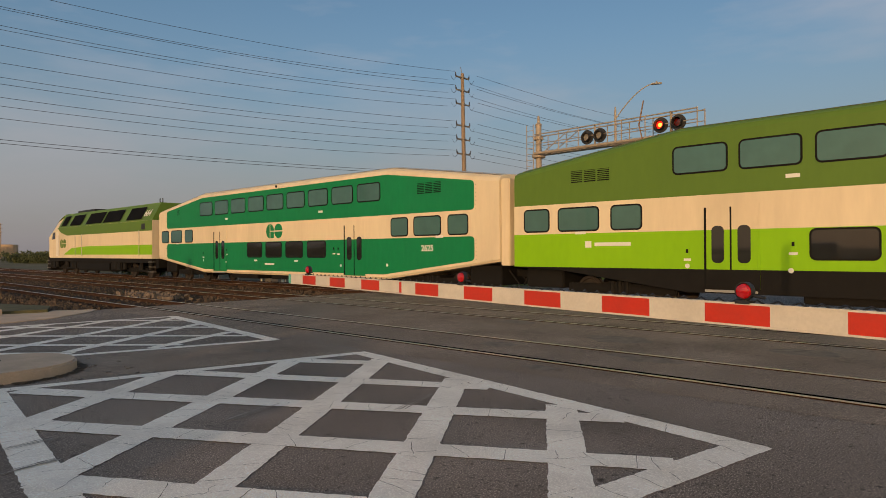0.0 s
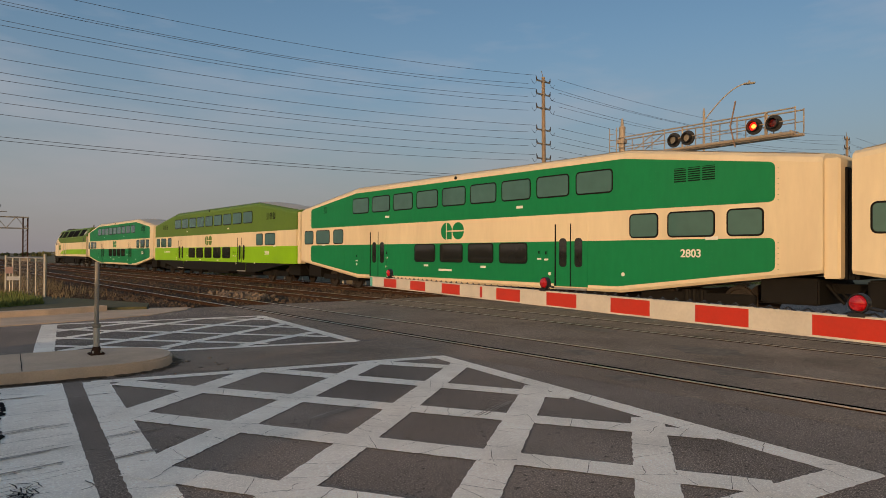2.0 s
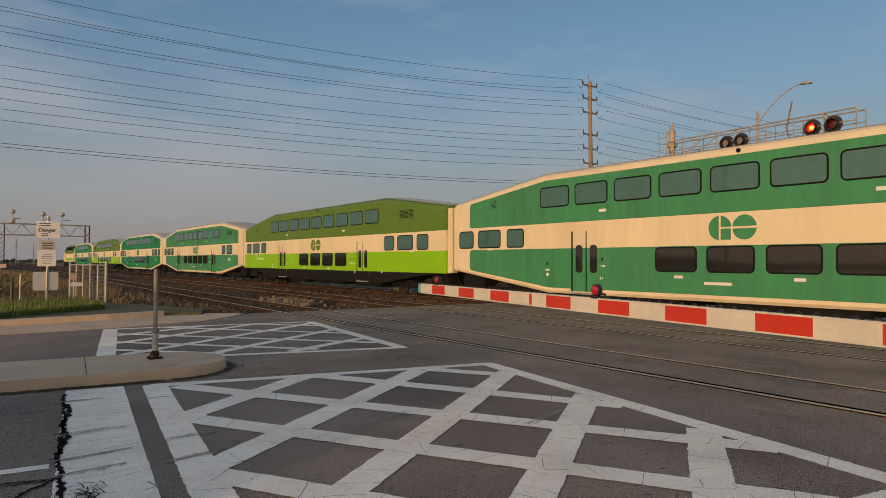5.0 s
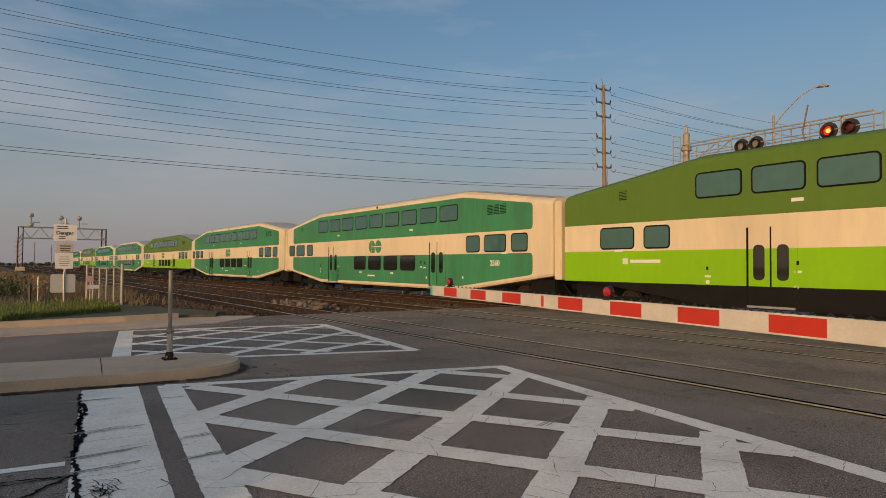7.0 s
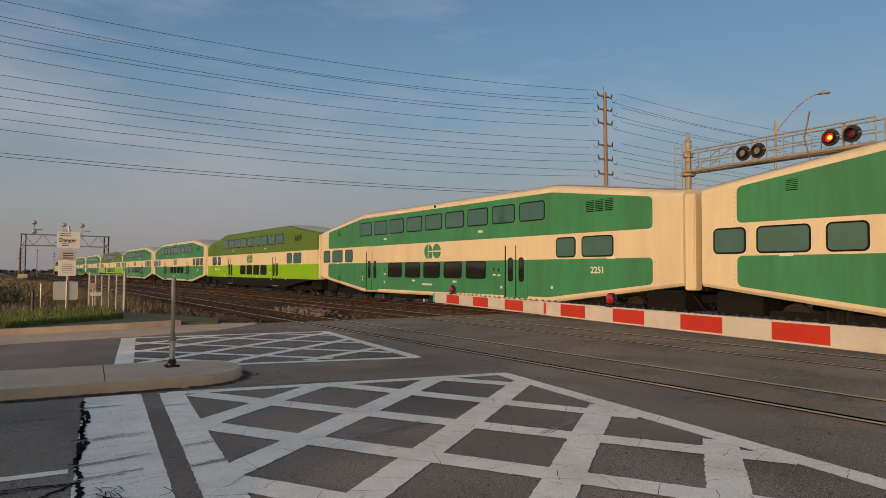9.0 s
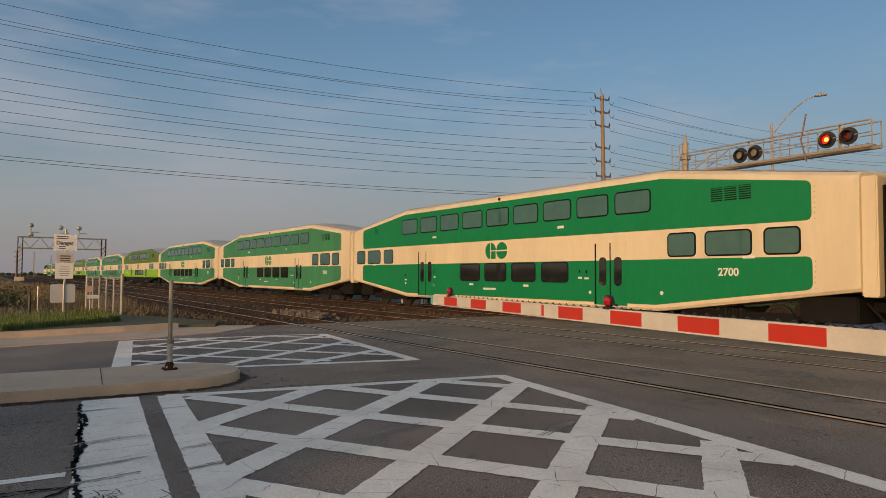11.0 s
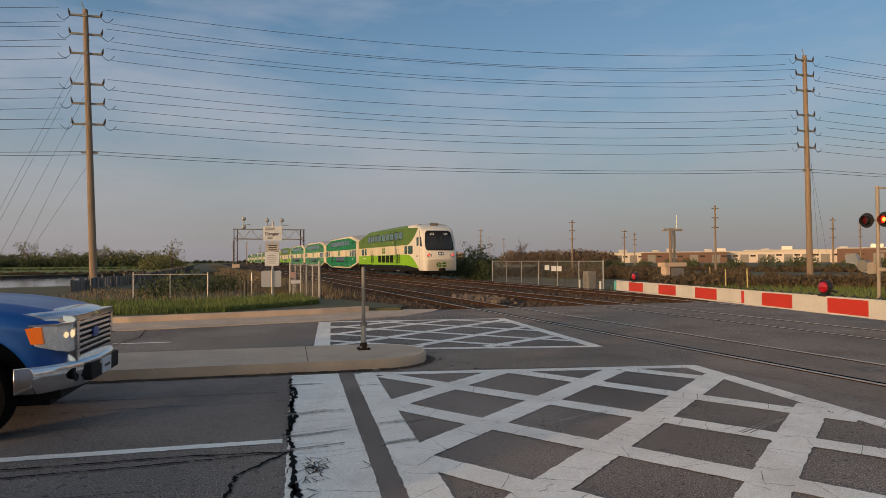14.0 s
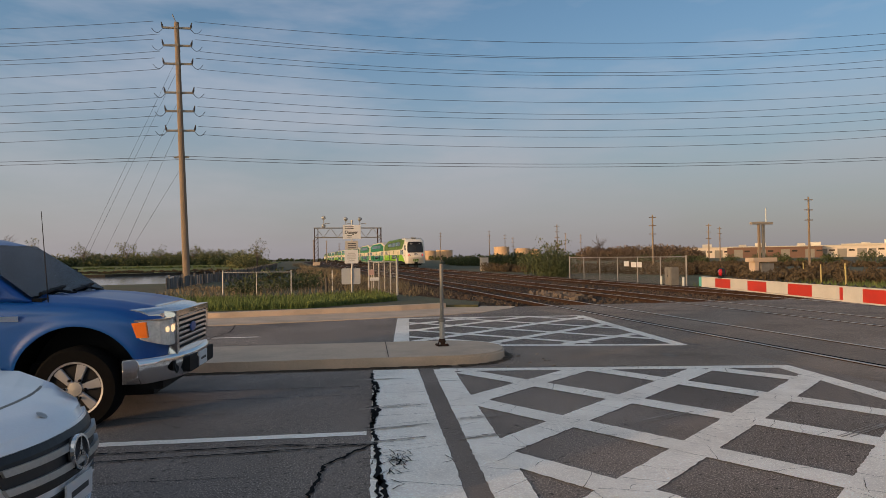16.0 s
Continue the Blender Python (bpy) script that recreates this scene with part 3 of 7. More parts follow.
def scatter_stones(name, n, area, z, size, material, label, seed):
    rnd = random.Random(seed)
    vs, fs = [], []
    base = [(-1, -1, -.6), (1, -.8, -.7), (.8, 1, -.5), (-1, .9, -.6), (-.6, -.5, .8), (.7, -.6, .6), (.5, .7, .9), (-.7, .6, .6)]
    quads = [(0, 3, 2, 1), (4, 5, 6, 7), (0, 1, 5, 4), (1, 2, 6, 5), (2, 3, 7, 6), (3, 0, 4, 7)]
    for _ in range(n):
        x, y = area(rnd)
        s = size * rnd.uniform(.5, 1.4)
        q = Euler((rnd.uniform(0, 6), rnd.uniform(0, 6), rnd.uniform(0, 6))).to_matrix()
        o = len(vs)
        for b in base:
            p = q @ Vector((b[0] * rnd.uniform(.7, 1.2), b[1], b[2] * .8)) * s
            vs.append((x + p.x, y + p.y, z + s * .3 + p.z))
        fs += [tuple(o + i for i in f) for f in quads]
    me = bpy.data.meshes.new(name)
    me.from_pydata(vs, [], fs)
    me.materials.append(material)
    return tagged(new(name, me), label, "gravel", kind="stuff")


scatter_stones("ballast_stones", 9000, lambda r: (r.uniform(6.1, 20.9), 20 + 45 * r.random() ** 1.7), -0.12, 0.035, M["stone"], "loose brown ballast stones between the tracks", 3)
scatter_stones("gravel_shoulder", 1800, lambda r: (r.uniform(4.7, 7.4), 20.8 + 14 * r.random() ** 1.4), -0.05, 0.05, M["stone"], "grey gravel shoulder beside the verge", 4)
heap = scatter_stones("debris_heap", 230, lambda r: (10.9 + r.gauss(0, .35), 25.5 + r.gauss(0, 1.3)), -0.06, 0.085, mat("pale_rubble", (0.15, 0.115, 0.09), 0.9, var=0.3), "pale broken stone and timber debris between tracks", 5)


# ---------------------------------------------------------------- foliage
def leaf_cloud(vs, fs, rnd, c, rad, n, size, droop=0.0):
    for _ in range(n):
        d = Vector((rnd.gauss(0, 1), rnd.gauss(0, 1), rnd.gauss(0, 1)))
        d = d.normalized() * (rnd.random() ** 0.45)
        p = Vector((c[0] + d.x * rad[0], c[1] + d.y * rad[1], c[2] + d.z * rad[2]))
        s = size * rnd.uniform(.6, 1.5)
        a = Euler((rnd.uniform(0, 6), rnd.uniform(0, 6), rnd.uniform(0, 6))).to_matrix()
        o = len(vs)
        for q in ((-s, -s * .5, 0), (s, -s * .4, 0), (s * .6, s * .6, s * .3), (-s * .5, s * .5, 0)):
            vs.append(tuple(p + a @ Vector(q)))
        fs.append((o, o + 1, o + 2, o + 3))


def foliage(name, blobs, material, label, category, seed, kind="stuff"):
    """blobs: (centre, radii, leaves, leaf size)."""
    rnd = random.Random(seed)
    vs, fs = [], []
    for c, rad, n, s in blobs:
        leaf_cloud(vs, fs, rnd, c, rad, n, s)
    me = bpy.data.meshes.new(name)
    me.from_pydata(vs, [], fs)
    me.materials.append(material)
    return tagged(new(name, me), label, category, kind=kind)


def polar(az, d):
    """A plan point at an angle right of the track's direction, at a distance from the viewer."""
    return (d * math.sin(radians(az)), d * math.cos(radians(az)))


def hedge(name, az0, az1, d0, d1, h, n, material, label, seed, leaf=0.5, per=60, z=GZ, uneven=0.5):
    rnd = random.Random(seed)
    blobs = []
    for i in range(n):
        f = (i + rnd.random()) / n
        x, y = polar(az0 + (az1 - az0) * f, d0 + (d1 - d0) * f + rnd.uniform(-4, 4))
        hh = h * rnd.uniform(1 - uneven, 1 + uneven * .6)
        blobs.append(((x, y, z + hh * .45), (hh * .8, hh * .8, hh * .55), per, leaf))
    return foliage(name, blobs, material, label, "bushes", seed)


def grass(name, n, area, h, material, label, seed, z=0.1):
    rnd = random.Random(seed)
    vs, fs = [], []
    for _ in range(n):
        x, y = area(rnd)
        hh, a = h * rnd.uniform(.4, 1.3), rnd.uniform(0, 6.3)
        w, lean = 0.012 + .01 * rnd.random(), hh * rnd.uniform(0, .5)
        b = rnd.uniform(0, 6.3)
        o = len(vs)
        vs += [(x - w * math.cos(a), y - w * math.sin(a), z), (x + w * math.cos(a), y + w * math.sin(a), z), (x + lean * math.cos(b), y + lean * math.sin(b), z + hh)]
        fs.append((o, o + 1, o + 2))
    me = bpy.data.meshes.new(name)
    me.from_pydata(vs, [], fs)
    me.materials.append(material)
    return tagged(new(name, me), label, "grass", kind="stuff")


def tree(x, y, h, seed, leaves=260, bare=False, z=GZ, label="young tree with sparse spring leaves", crown=0.3):
    rnd = random.Random(seed)
    t = thing("tree", pose(x, y, z), label, "tree")
    bm = R((0, 0, 0), (rnd.uniform(-.1, .1) * h * .2, 0, h * .55), 0.028 * h, 0.015 * h, 8)
    tips = []
    for k in range(16 if bare else 9):
        a, z0 = rnd.uniform(0, 6.3), h * rnd.uniform(.25, .6)
        l = h * rnd.uniform(.25, .5)
        e = Vector((math.cos(a) * l * crown * 2, math.sin(a) * l * crown * 2, z0 + l * rnd.uniform(.6, 1)))
        rod(bm, (0, 0, z0), e, 0.009 * h, 0.003 * h, 5)
        tips.append(e)
        for j in range(5 if bare else 2):
            s = Vector((0, 0, z0)).lerp(e, rnd.uniform(.4, .9))
            f = s + Vector((rnd.gauss(0, .12) * h, rnd.gauss(0, .12) * h, rnd.uniform(.05, .2) * h))
            rod(bm, s, f, 0.004 * h, 0.0015 * h, 4)
            tips.append(f)
    part("trunk", bm, M["twig"], t)
    vs, fs = [], []
    for e in tips:
        leaf_cloud(vs, fs, rnd, e, (h * .11, h * .11, h * .12), leaves // len(tips), 0.022 * h)
    if not bare:
        me = bpy.data.meshes.new("crown")
        me.from_pydata(vs, [], fs)
        me.materials.append(M["leaf"])
        c = new("crown", me)
        c.parent = t
    return t


# ---------------------------------------------------------------- train
HX = 1.5
MIDW = (11.74, 10.29, 8.80)


def bevelled(ob, width, seg=3, angle=35):
    b = ob.modifiers.new("bevel", "BEVEL")
    b.width, b.segments, b.limit_method, b.angle_limit = width, seg, "ANGLE", radians(angle)
    return ob


def zroof(y):
    a = abs(y)
    return 4.78 if a <= 7.4 else 4.78 - (a - 7.4) * 0.72 / 5.3


def zbot(y):
    a = abs(y)
    return 0.56 if a <= 7.2 else 0.56 + (a - 7.2) * 0.70 / 5.4


def section(y, s=1.0, inset=0.0):
    """The outline of the car body across the track at y, from lower left round to lower right."""
    h, b, w = zroof(y), zbot(y), HX - inset
    half = [(w - 0.06, b), (w, b + 0.08), (w, h - 0.24), (w - 0.05, h - 0.12), (w - 0.2, h - 0.03), (w * .5, h + 0.04)]
    return [(-x, z) for x, z in half] + [(0, h + 0.06)] + [(x, z) for x, z in half[::-1]]


def loft(bm, sections):
    rings = [[bm.verts.new(p) for p in s] for s in sections]
    n = len(rings[0])
    for a, b in zip(rings, rings[1:]):
        for i in range(n):
            bm.faces.new((a[i], a[(i + 1) % n], b[(i + 1) % n], b[i]))
    bm.faces.new(rings[0][::-1])
    bm.faces.new(rings[-1])
    return bm


def car_shell(y0, y1):
    ys = sorted({y0, -7.4, 7.4, -7.2, 7.2, y1} | {y for y in (-10, 10) if y0 < y < y1})
    return loft(bmesh.new(), [[(x, y, z) for x, z in section(y)] for y in ys if y0 <= y <= y1])


def side_panel(bm, pts, off=0.004, both=True):
    """A thin skin on the car's sides; pts are (y, z)."""
    for sx in ((-1, 1) if both is True else (both or -1,)):
        prism(bm, pts, "x", sx * (HX - 0.01), sx * (HX + off))
    return bm


def window(parent, cy, cz, w, h, glass, sx):
    bm = bmesh.new()
    prism(bm, rrect(cy, cz, w + .09, h + .09, .14), "x", sx * (HX - .02), sx * (HX + .012))
    f = part("window_frame", bm, M["gasket"], parent, "black rubber window gasket")
    part("pane", P(rrect(cy, cz, w, h, .10), "x", sx * (HX - .01), sx * (HX + .018)), glass, f, "window glass in solid colour")
    return f


def logo(parent, cy, cz, r, material, sx=-1, off=0.010):
    """Two round emblem halves with cut-out bars."""
    bm = bmesh.new()
    g = r * 1.04
    x0, x1 = sx * HX, sx * (HX + off)
    def seg(c, a0, a1):
        prism(bm, disc_pts(c, cz, r, a0, a1, 12), "x", x0, x1)
    seg(cy + g, -84, 84)
    c = cy + g
    prism(bm, [(c - .08 * r, cz + .06 * r)] + disc_pts(c, cz, r, 95, 176, 10), "x", x0, x1)
    prism(bm, [(c - .08 * r, cz - .06 * r), (c - .94 * r, cz - .06 * r), (c - .94 * r, cz - .97 * r), (c - .08 * r, cz - .97 * r)], "x", x0, x1)
    seg(cy - g, 5, 175)
    seg(cy - g, 185, 355)
    return part("emblem", bm, material, parent, "round two-part transit emblem")


def bogie(parent, y, wb=2.2, r=0.42):
    b = part("bogie", box(box(B(-1.12, -0.98, y - 1.65, y + 1.65, 0.40, 0.66, 0.03), 0.98, 1.12, y - 1.65, y + 1.65, 0.40, 0.66, 0.03), -1.1, 1.1, y - .35, y + .35, 0.38, 0.72), M["under"], parent, "grimy cast steel bogie")
    for yy in (y - wb / 2, y + wb / 2):
        bm = bmesh.new()
        for sx in (-1, 1):
            lathe(bm, [(0.05, -.07), (r + .02, -.07), (r + .02, -.045), (r, -.04), (r, .06), (r - .08, .065), (r - .1, .03), (.12, .02), (.1, .08), (.02, .08)], 24, Matrix.Translation((sx * 0.76, yy, r + 0.022)) @ pose(0, 0, 0, 0, 90 * sx, 0))
        rod(bm, (-.76, yy, r + .022), (.76, yy, r + .022), .08)
        part("wheel", bm, M["wheel"], b, "worn steel wheelset")
    for sx in (-1, 1):
        bm = bmesh.new()
        for yy in (y - .22, y, y + .22):
            rod(bm, (sx * 1.08, yy, .40), (sx * 1.08, yy, .74), .08, seg=8)
        part("spring", bm, M["under"], b)
    return b


def doors(parent, cy, low_mat, sx, w=1.24, sill=0.60, black_leaf=False):
    z0, z1 = sill, 2.66
    xa, xb = sx * (HX - .02), sx * (HX + .018)
    fr = part("door_frame", box(box(B(xa, xb, cy - w / 2 - .05, cy - w / 2, 2.1, z1 + .05), xa, xb, cy + w / 2, cy + w / 2 + .05, 2.1, z1 + .05), xa, xb, cy - w / 2, cy + w / 2, z1, z1 + .05), M["cream"], parent)
    part("door_frame", box(B(xa, xb, cy - w / 2 - .05, cy - w / 2, z0, 2.098), xa, xb, cy + w / 2, cy + w / 2 + .05, z0, 2.098), low_mat, fr)
    if low_mat is M["lime"]:
        part("door_skirt", B(xa, sx * (HX + .021), cy - w / 2 - .05, cy + w / 2 + .05, z0, 1.12), M["under"], fr, "black lower edge of the doorway")
    for s in (-1, 1):
        c = cy + s * w / 4
        leaf = part("door", B(sx * (HX - .02), sx * (HX + .007), c - w / 4 + .012, c + w / 4 - .012, 2.10, z1), M["cream"], fr, "sliding passenger door leaf")
        part("door_lower", B(sx * (HX - .02), sx * (HX + .007), c - w / 4 + .012, c + w / 4 - .012, z0, 2.10), low_mat, fr)
        part("door_window", P(rrect(c, 1.74, .30, .92, .12), "x", sx * (HX - .01), sx * (HX + .014)), M["glass_dark"], fr, "tall narrow dark door window")
    part("door_seam", B(sx * (HX - .01), sx * (HX + .016), cy - .02, cy + .02, z0, z1), M["gasket"], fr)
    part("door_seam", B(sx * (HX - .01), sx * (HX + .024), cy + w / 2 - .03, cy + w / 2 + .02, z0, z1), M["gasket"], fr)
    part("step", B(sx * (HX - .3), sx * (HX + .05), cy - w / 2, cy + w / 2, z0 - .1, z0 - .04, .01), M["steel"], fr, "worn metal door step")
    return fr


def fittings(parent, sx, paint):
    """Small placards, vents and buttons on a car's side."""
    for y, z, w, h in ((4.75, 3.30, .30, .09), (-3.15, 3.30, .30, .09), (2.0, 1.22, .28, .08), (-1.35, 1.22, .28, .08), (-10.0, 2.12, .34, .09), (10.3, 2.12, .34, .09)):
        part("placard", B(sx * (HX - .01), sx * (HX + .008), y - w / 2, y + w / 2, z - h / 2, z + h / 2), M["white_mark"], parent, "small white notice plate")
    for y, z in ((4.75, 1.70), (-4.35, 1.70), (-4.05, 1.72), (7.2, 1.55)):
        c = part("control_panel", B(sx * (HX - .01), sx * (HX + .02), y - .06, y + .06, z - .13, z + .13, .008), paint, parent, "small painted control panel")
        part("notice", B(sx * (HX - .01), sx * (HX + .008), y - .09, y + .09, z - .22, z - .16), M["white_mark"], c)
        part("button", B(sx * (HX - .01), sx * (HX + .026), y - .03, y + .03, z - .02, z + .08), M["gasket"], c)
    for y, z in ((7.2, 1.2), (4.8, 1.12), (-4.5, 1.05), (-7.3, 1.1), (0.2, 4.60)):
        part("side_lamp" if z > 3 else "round_sticker", R((sx * (HX - .01), y, z), (sx * (HX + .025 if z > 3 else HX + .009), y, z), .06, seg=14), M["gasket"] if z > 3 else M["white_mark"], parent)


def vent(parent, cy, cz, w, h, sx, paint):
    v = part("vent", B(sx * (HX - .01), sx * (HX + .006), cy - w / 2, cy + w / 2, cz - h / 2, cz + h / 2), paint, parent, "body-coloured louvred side vent")
    cols = 3 if w > .8 else 1
    for c in range(cols):
        y0, y1 = cy - w / 2 + .05 + c * (w - .06) / cols, cy - w / 2 + (c + 1) * (w - .06) / cols - .01
        part("vent_opening", B(sx * (HX - .01), sx * (HX + .008), y0, y1, cz - h / 2 + .04, cz + h / 2 - .04), M["gasket"], v, "dark vent opening")
        n = 6
        for i in range(n):
            z = cz - h / 2 + .05 + (i + .5) * (h - .1) / n
            part("louvre", B(sx * (HX - .01), sx * (HX + .018), y0, y1, z - .004, z + .022), paint, v)


def rounded(pts, r, seg=4):
    """The outline with its corners rounded off."""
    out, n = [], len(pts)
    for i in range(n):
        p, a, b = Vector(pts[i]), Vector(pts[i - 1]), Vector(pts[(i + 1) % n])
        da, db = (a - p).normalized(), (b - p).normalized()
        if da.angle(db) > 2.6:
            out.append(tuple(p))
            continue
        for k in range(seg + 1):
            f = k / seg
            q = (p + da * r) * (1 - f) ** 2 + p * 2 * f * (1 - f) + (p + db * r) * f * f
            out.append(tuple(q))
    return out


def rivets(parent, material):
    """Rows of small rivet heads beside the panel joints of the side facing the road."""
    vs, fs = [], []
    def head(y, z):
        o, r = len(vs), .010
        vs.extend([(-HX - .003, y - r, z - r), (-HX - .003, y + r, z - r), (-HX - .003, y + r, z + r), (-HX - .003, y - r, z + r), (-HX - .017, y, z)])
        fs.extend([(o, o + 1, o + 4), (o + 1, o + 2, o + 4), (o + 2, o + 3, o + 4), (o + 3, o, o + 4)])
    for i in range(15):
        y = -11.6 + i * 1.657
        for dy in (-.07, .07):
            z = zbot(y) + .2
            while z < zroof(y) - .3:
                if not 2.08 < z < 3.0:
                    head(y + dy, z)
                z += .13
    for z in (2.06, 3.02):
        for i in range(180):
            head(-11.5 + i * .1285, z)
    me = bpy.data.meshes.new("rivets")
    me.from_pydata(vs, [], fs)
    me.materials.append(material)
    ob = new("rivets", me)
    ob.parent = parent
    ob["kind"] = "stuff"


def undercarriage(e):
    for y in (-9.3, 9.3):
        bogie(e, y)
    for y0, y1, z0 in ((-6.9, -4.2, .34), (-2.8, 1.0, .36), (2.1, 4.6, .34)):
        part("equipment_box", B(-1.3, 1.3, y0, y1, z0, .66, .03), M["under"], e, "black underfloor equipment box")
    for s in (-1, 1):
        part("end_equipment", B(-1.15, 1.15, min(s * 11.1, s * 12.45), max(s * 11.1, s * 12.45), .48, 1.12, .04), M["under"], e, "black equipment under the coach end")
        part("coupler", B(-.3, .3, s * 12.5 - .45, s * 12.5 + .45, .75, .98), M["under"], e)


def gangway(e, ends=(-1, 1)):
    for s in ends:
        bm = bmesh.new()
        for k in range(4):
            y0 = s * (12.64 + k * .075)
            w, z1 = (1.12, 3.72) if k % 2 else (1.06, 3.66)
            box(bm, -w, w, min(y0, y0 + s * .07), max(y0, y0 + s * .07), 1.12, z1, .015)
        part("gangway", bm, M["plastic"], e, "black ribbed gangway bellows")
        if s < 0:
            part("end_frame", B(-1.42, 1.42, -12.99, -12.64, 1.14, 3.92, .03), M["cream"], e, "cream end fairing round the gangway")
            part("end_panel", B(-1.43, -1.418, -12.94, -12.70, 1.30, 3.0, .004), M["cream"], e, "inset cream panel on the end fairing")
        for x in (-.8, -.3, .45, .9):
            part("hose", R((x, s * 12.5, .98), (x + .08, s * 12.86, .52), .035, seg=6), M["under"], e, "black brake hose")


def coach(kind, number, label, dull, three=(True, True), cab=False, front_door=5.43):
    e = thing("passenger_coach", pose(17.75, 0, 0.02), label, "train car", "cars of the commuter train")
    lime = kind == "lime"
    part("body", car_shell(-12.65 if not cab else -8.2, 12.65), M["olive"] if lime else M["cream"], e)
    part("roof_sheet", loft(bmesh.new(), [[(x, y, z + .012) for x, z in [(-1.28, zroof(y) - .02), (-.75, zroof(y) + .04), (0, zroof(y) + .062), (.75, zroof(y) + .04), (1.28, zroof(y) - .02), (0, zroof(y) - .3)]] for y in ((-12.5, -7.4, 7.4, 12.5) if not cab else (-8.2, -7.4, 7.4, 12.5))]), M["roof"], e, "pale dusty roof sheet")
    if lime:
        ya, yb = (-12.66, 12.66) if not cab else (-8.2, 12.66)
        for nm, z0, z1, m in (("cream_band", 2.10, 2.98, M["cream"]), ("lime_band", 1.12, 2.10, M["lime"])):
            bm = bmesh.new()
            if cab:
                side_panel(bm, [(ya, z0), (yb - .01, z0), (yb - .01, z1), (ya, z1)])
            else:
                box(bm, -HX - .004, HX + .004, ya - .003, yb + .003, z0, z1)
            part(nm, bm, m, e)
        def bo(y):
            return zbot(y)
        pts = [(ya, 1.12), (ya, 1.11), (-11.0, bo(-11.0) - .02), (-7.2, .53), (7.2, .53), (11.0, bo(11.0) - .02), (yb, 1.11), (yb, 1.12)] if not cab else [(ya, 1.12), (ya, .6), (-7.2, .53), (7.2, .53), (11.0, bo(11.0) - .02), (yb, 1.11), (yb, 1.12)]
        part("skirt", side_panel(bmesh.new(), [(max(min(p[0], 12.65), -12.65), p[1]) for p in pts], .003), M["under"], e, "black lower skirt")
        low, num_mat, lm = M["lime"], M["white_mark"], M["olive"]
    else:
        g = M["green_pale"] if dull else M["green_dark"]
        k = 11.6
        up = [(-k, 2.98), (k, 2.98), (k, zroof(k) - .26), (7.3, 4.50), (-7.3, 4.50), (-k, zroof(k) - .26)]
        lo = [(-k, 2.10), (-k, zbot(k) + .16), (-7.1, .74), (7.1, .74), (k, zbot(k) + .16), (k, 2.10)]
        part("green_band", side_panel(bmesh.new(), rounded(up, .16)), g, e, "green upper band")
        part("green_band", side_panel(bmesh.new(), rounded(lo, .16)), g, e, "green lower band")
        low, num_mat, lm = g, M["white_mark"], g
        for y in [-11.6 + i * 1.657 for i in range(1, 14)]:
            for z0, z1 in ((zbot(y) + .2, 2.09), (2.99, zroof(y) - .28)):
                part("panel_seam", B(-HX - .006, -HX + .002, y - .006, y + .006, z0, z1), g, e)
        rivets(e, g if dull else M["green_dark"])
    for sx in (-1, 1):
        for i in range(9):
            window(e, 6.88 - 1.641 * i, 3.90, 1.30, .64, M["glass"], sx)
        for i in range(0 if front_door > 6 else 1, 5):
            window(e, 3.74 - 1.645 * i, 1.72, 1.27, .64, M["glass_dark"], sx)
        for y, w in ((11.82, .85), (10.38, 1.28), (8.88, .85))[0 if three[0] else 1:]:
            window(e, y, 2.51, w, .62, M["glass"], sx)
        if not cab:
            for y, w in ((-10.87, .85), (-9.41, 1.28), (-7.98, .85))[0 if three[1] else 1:]:
                window(e, y, 2.51, w, .62, M["glass"], sx)
            vent(e, -9.5, 3.85, 1.28, .46, sx, lm)
        vent(e, 10.0, 3.74, 1.35, .42, sx, lm) if number == "2035" else vent(e, 10.15, 3.86, .42, .38, sx, lm)
        doors(e, front_door, low, sx, sill=.66)
        doors(e, -5.36, low, sx, sill=.66)
        fittings(e, sx, low)
    logo(e, 0.39, 2.57, .33, lm)
    rz = pose(0, 0, 0, 90, 0, -90)
    if number:
        text(number, .30, num_mat, Matrix.Translation((-HX - .008, -9.42 if not lime else -9.0, 1.71)) @ rz, e, "car_number")
    part("transit_mark", B(-HX - .008, -HX, .95 - .55, .95 + .25, 1.02, 1.10), M["white_mark"], e) if not lime else None
    if lime:
        part("operator_mark", box(B(-HX - .008, -HX, 8.75, 9.85, 1.73, 1.83), -HX - .008, -HX, 9.95, 10.15, 1.69, 1.87), M["white_mark"], e, "white operator mark as a plain bar")
    undercarriage(e)
    gangway(e, (-1, 1) if not cab else (1,))
    return e


coaches = []
LIV = [("green", "2625", False, (1, 1)), ("lime", "2035", False, (1, 0)), ("green", "2803", False, (1, 1)), ("green", "2300", True, (1, 0)), ("lime", "", False, (1, 1)), ("green", "", True, (1, 1)),
       ("green", "2560", True, (1, 1)), ("lime", "", False, (0, 0)), ("green", "2251", True, (1, 0)), ("green", "2240", True, (1, 1)), ("green", "2700", False, (1, 1))]
for kind, num, dull, three in LIV:
    lab = ("double-deck rail coach in olive, cream and lime green" if kind == "lime" else "double-deck rail coach in faded green and cream" if dull else "double-deck rail coach in deep green and cream")
    coaches.append(coach(kind, num, lab, dull, three, front_door=6.13 if num in ("2035", "2300", "2251") else 5.43))


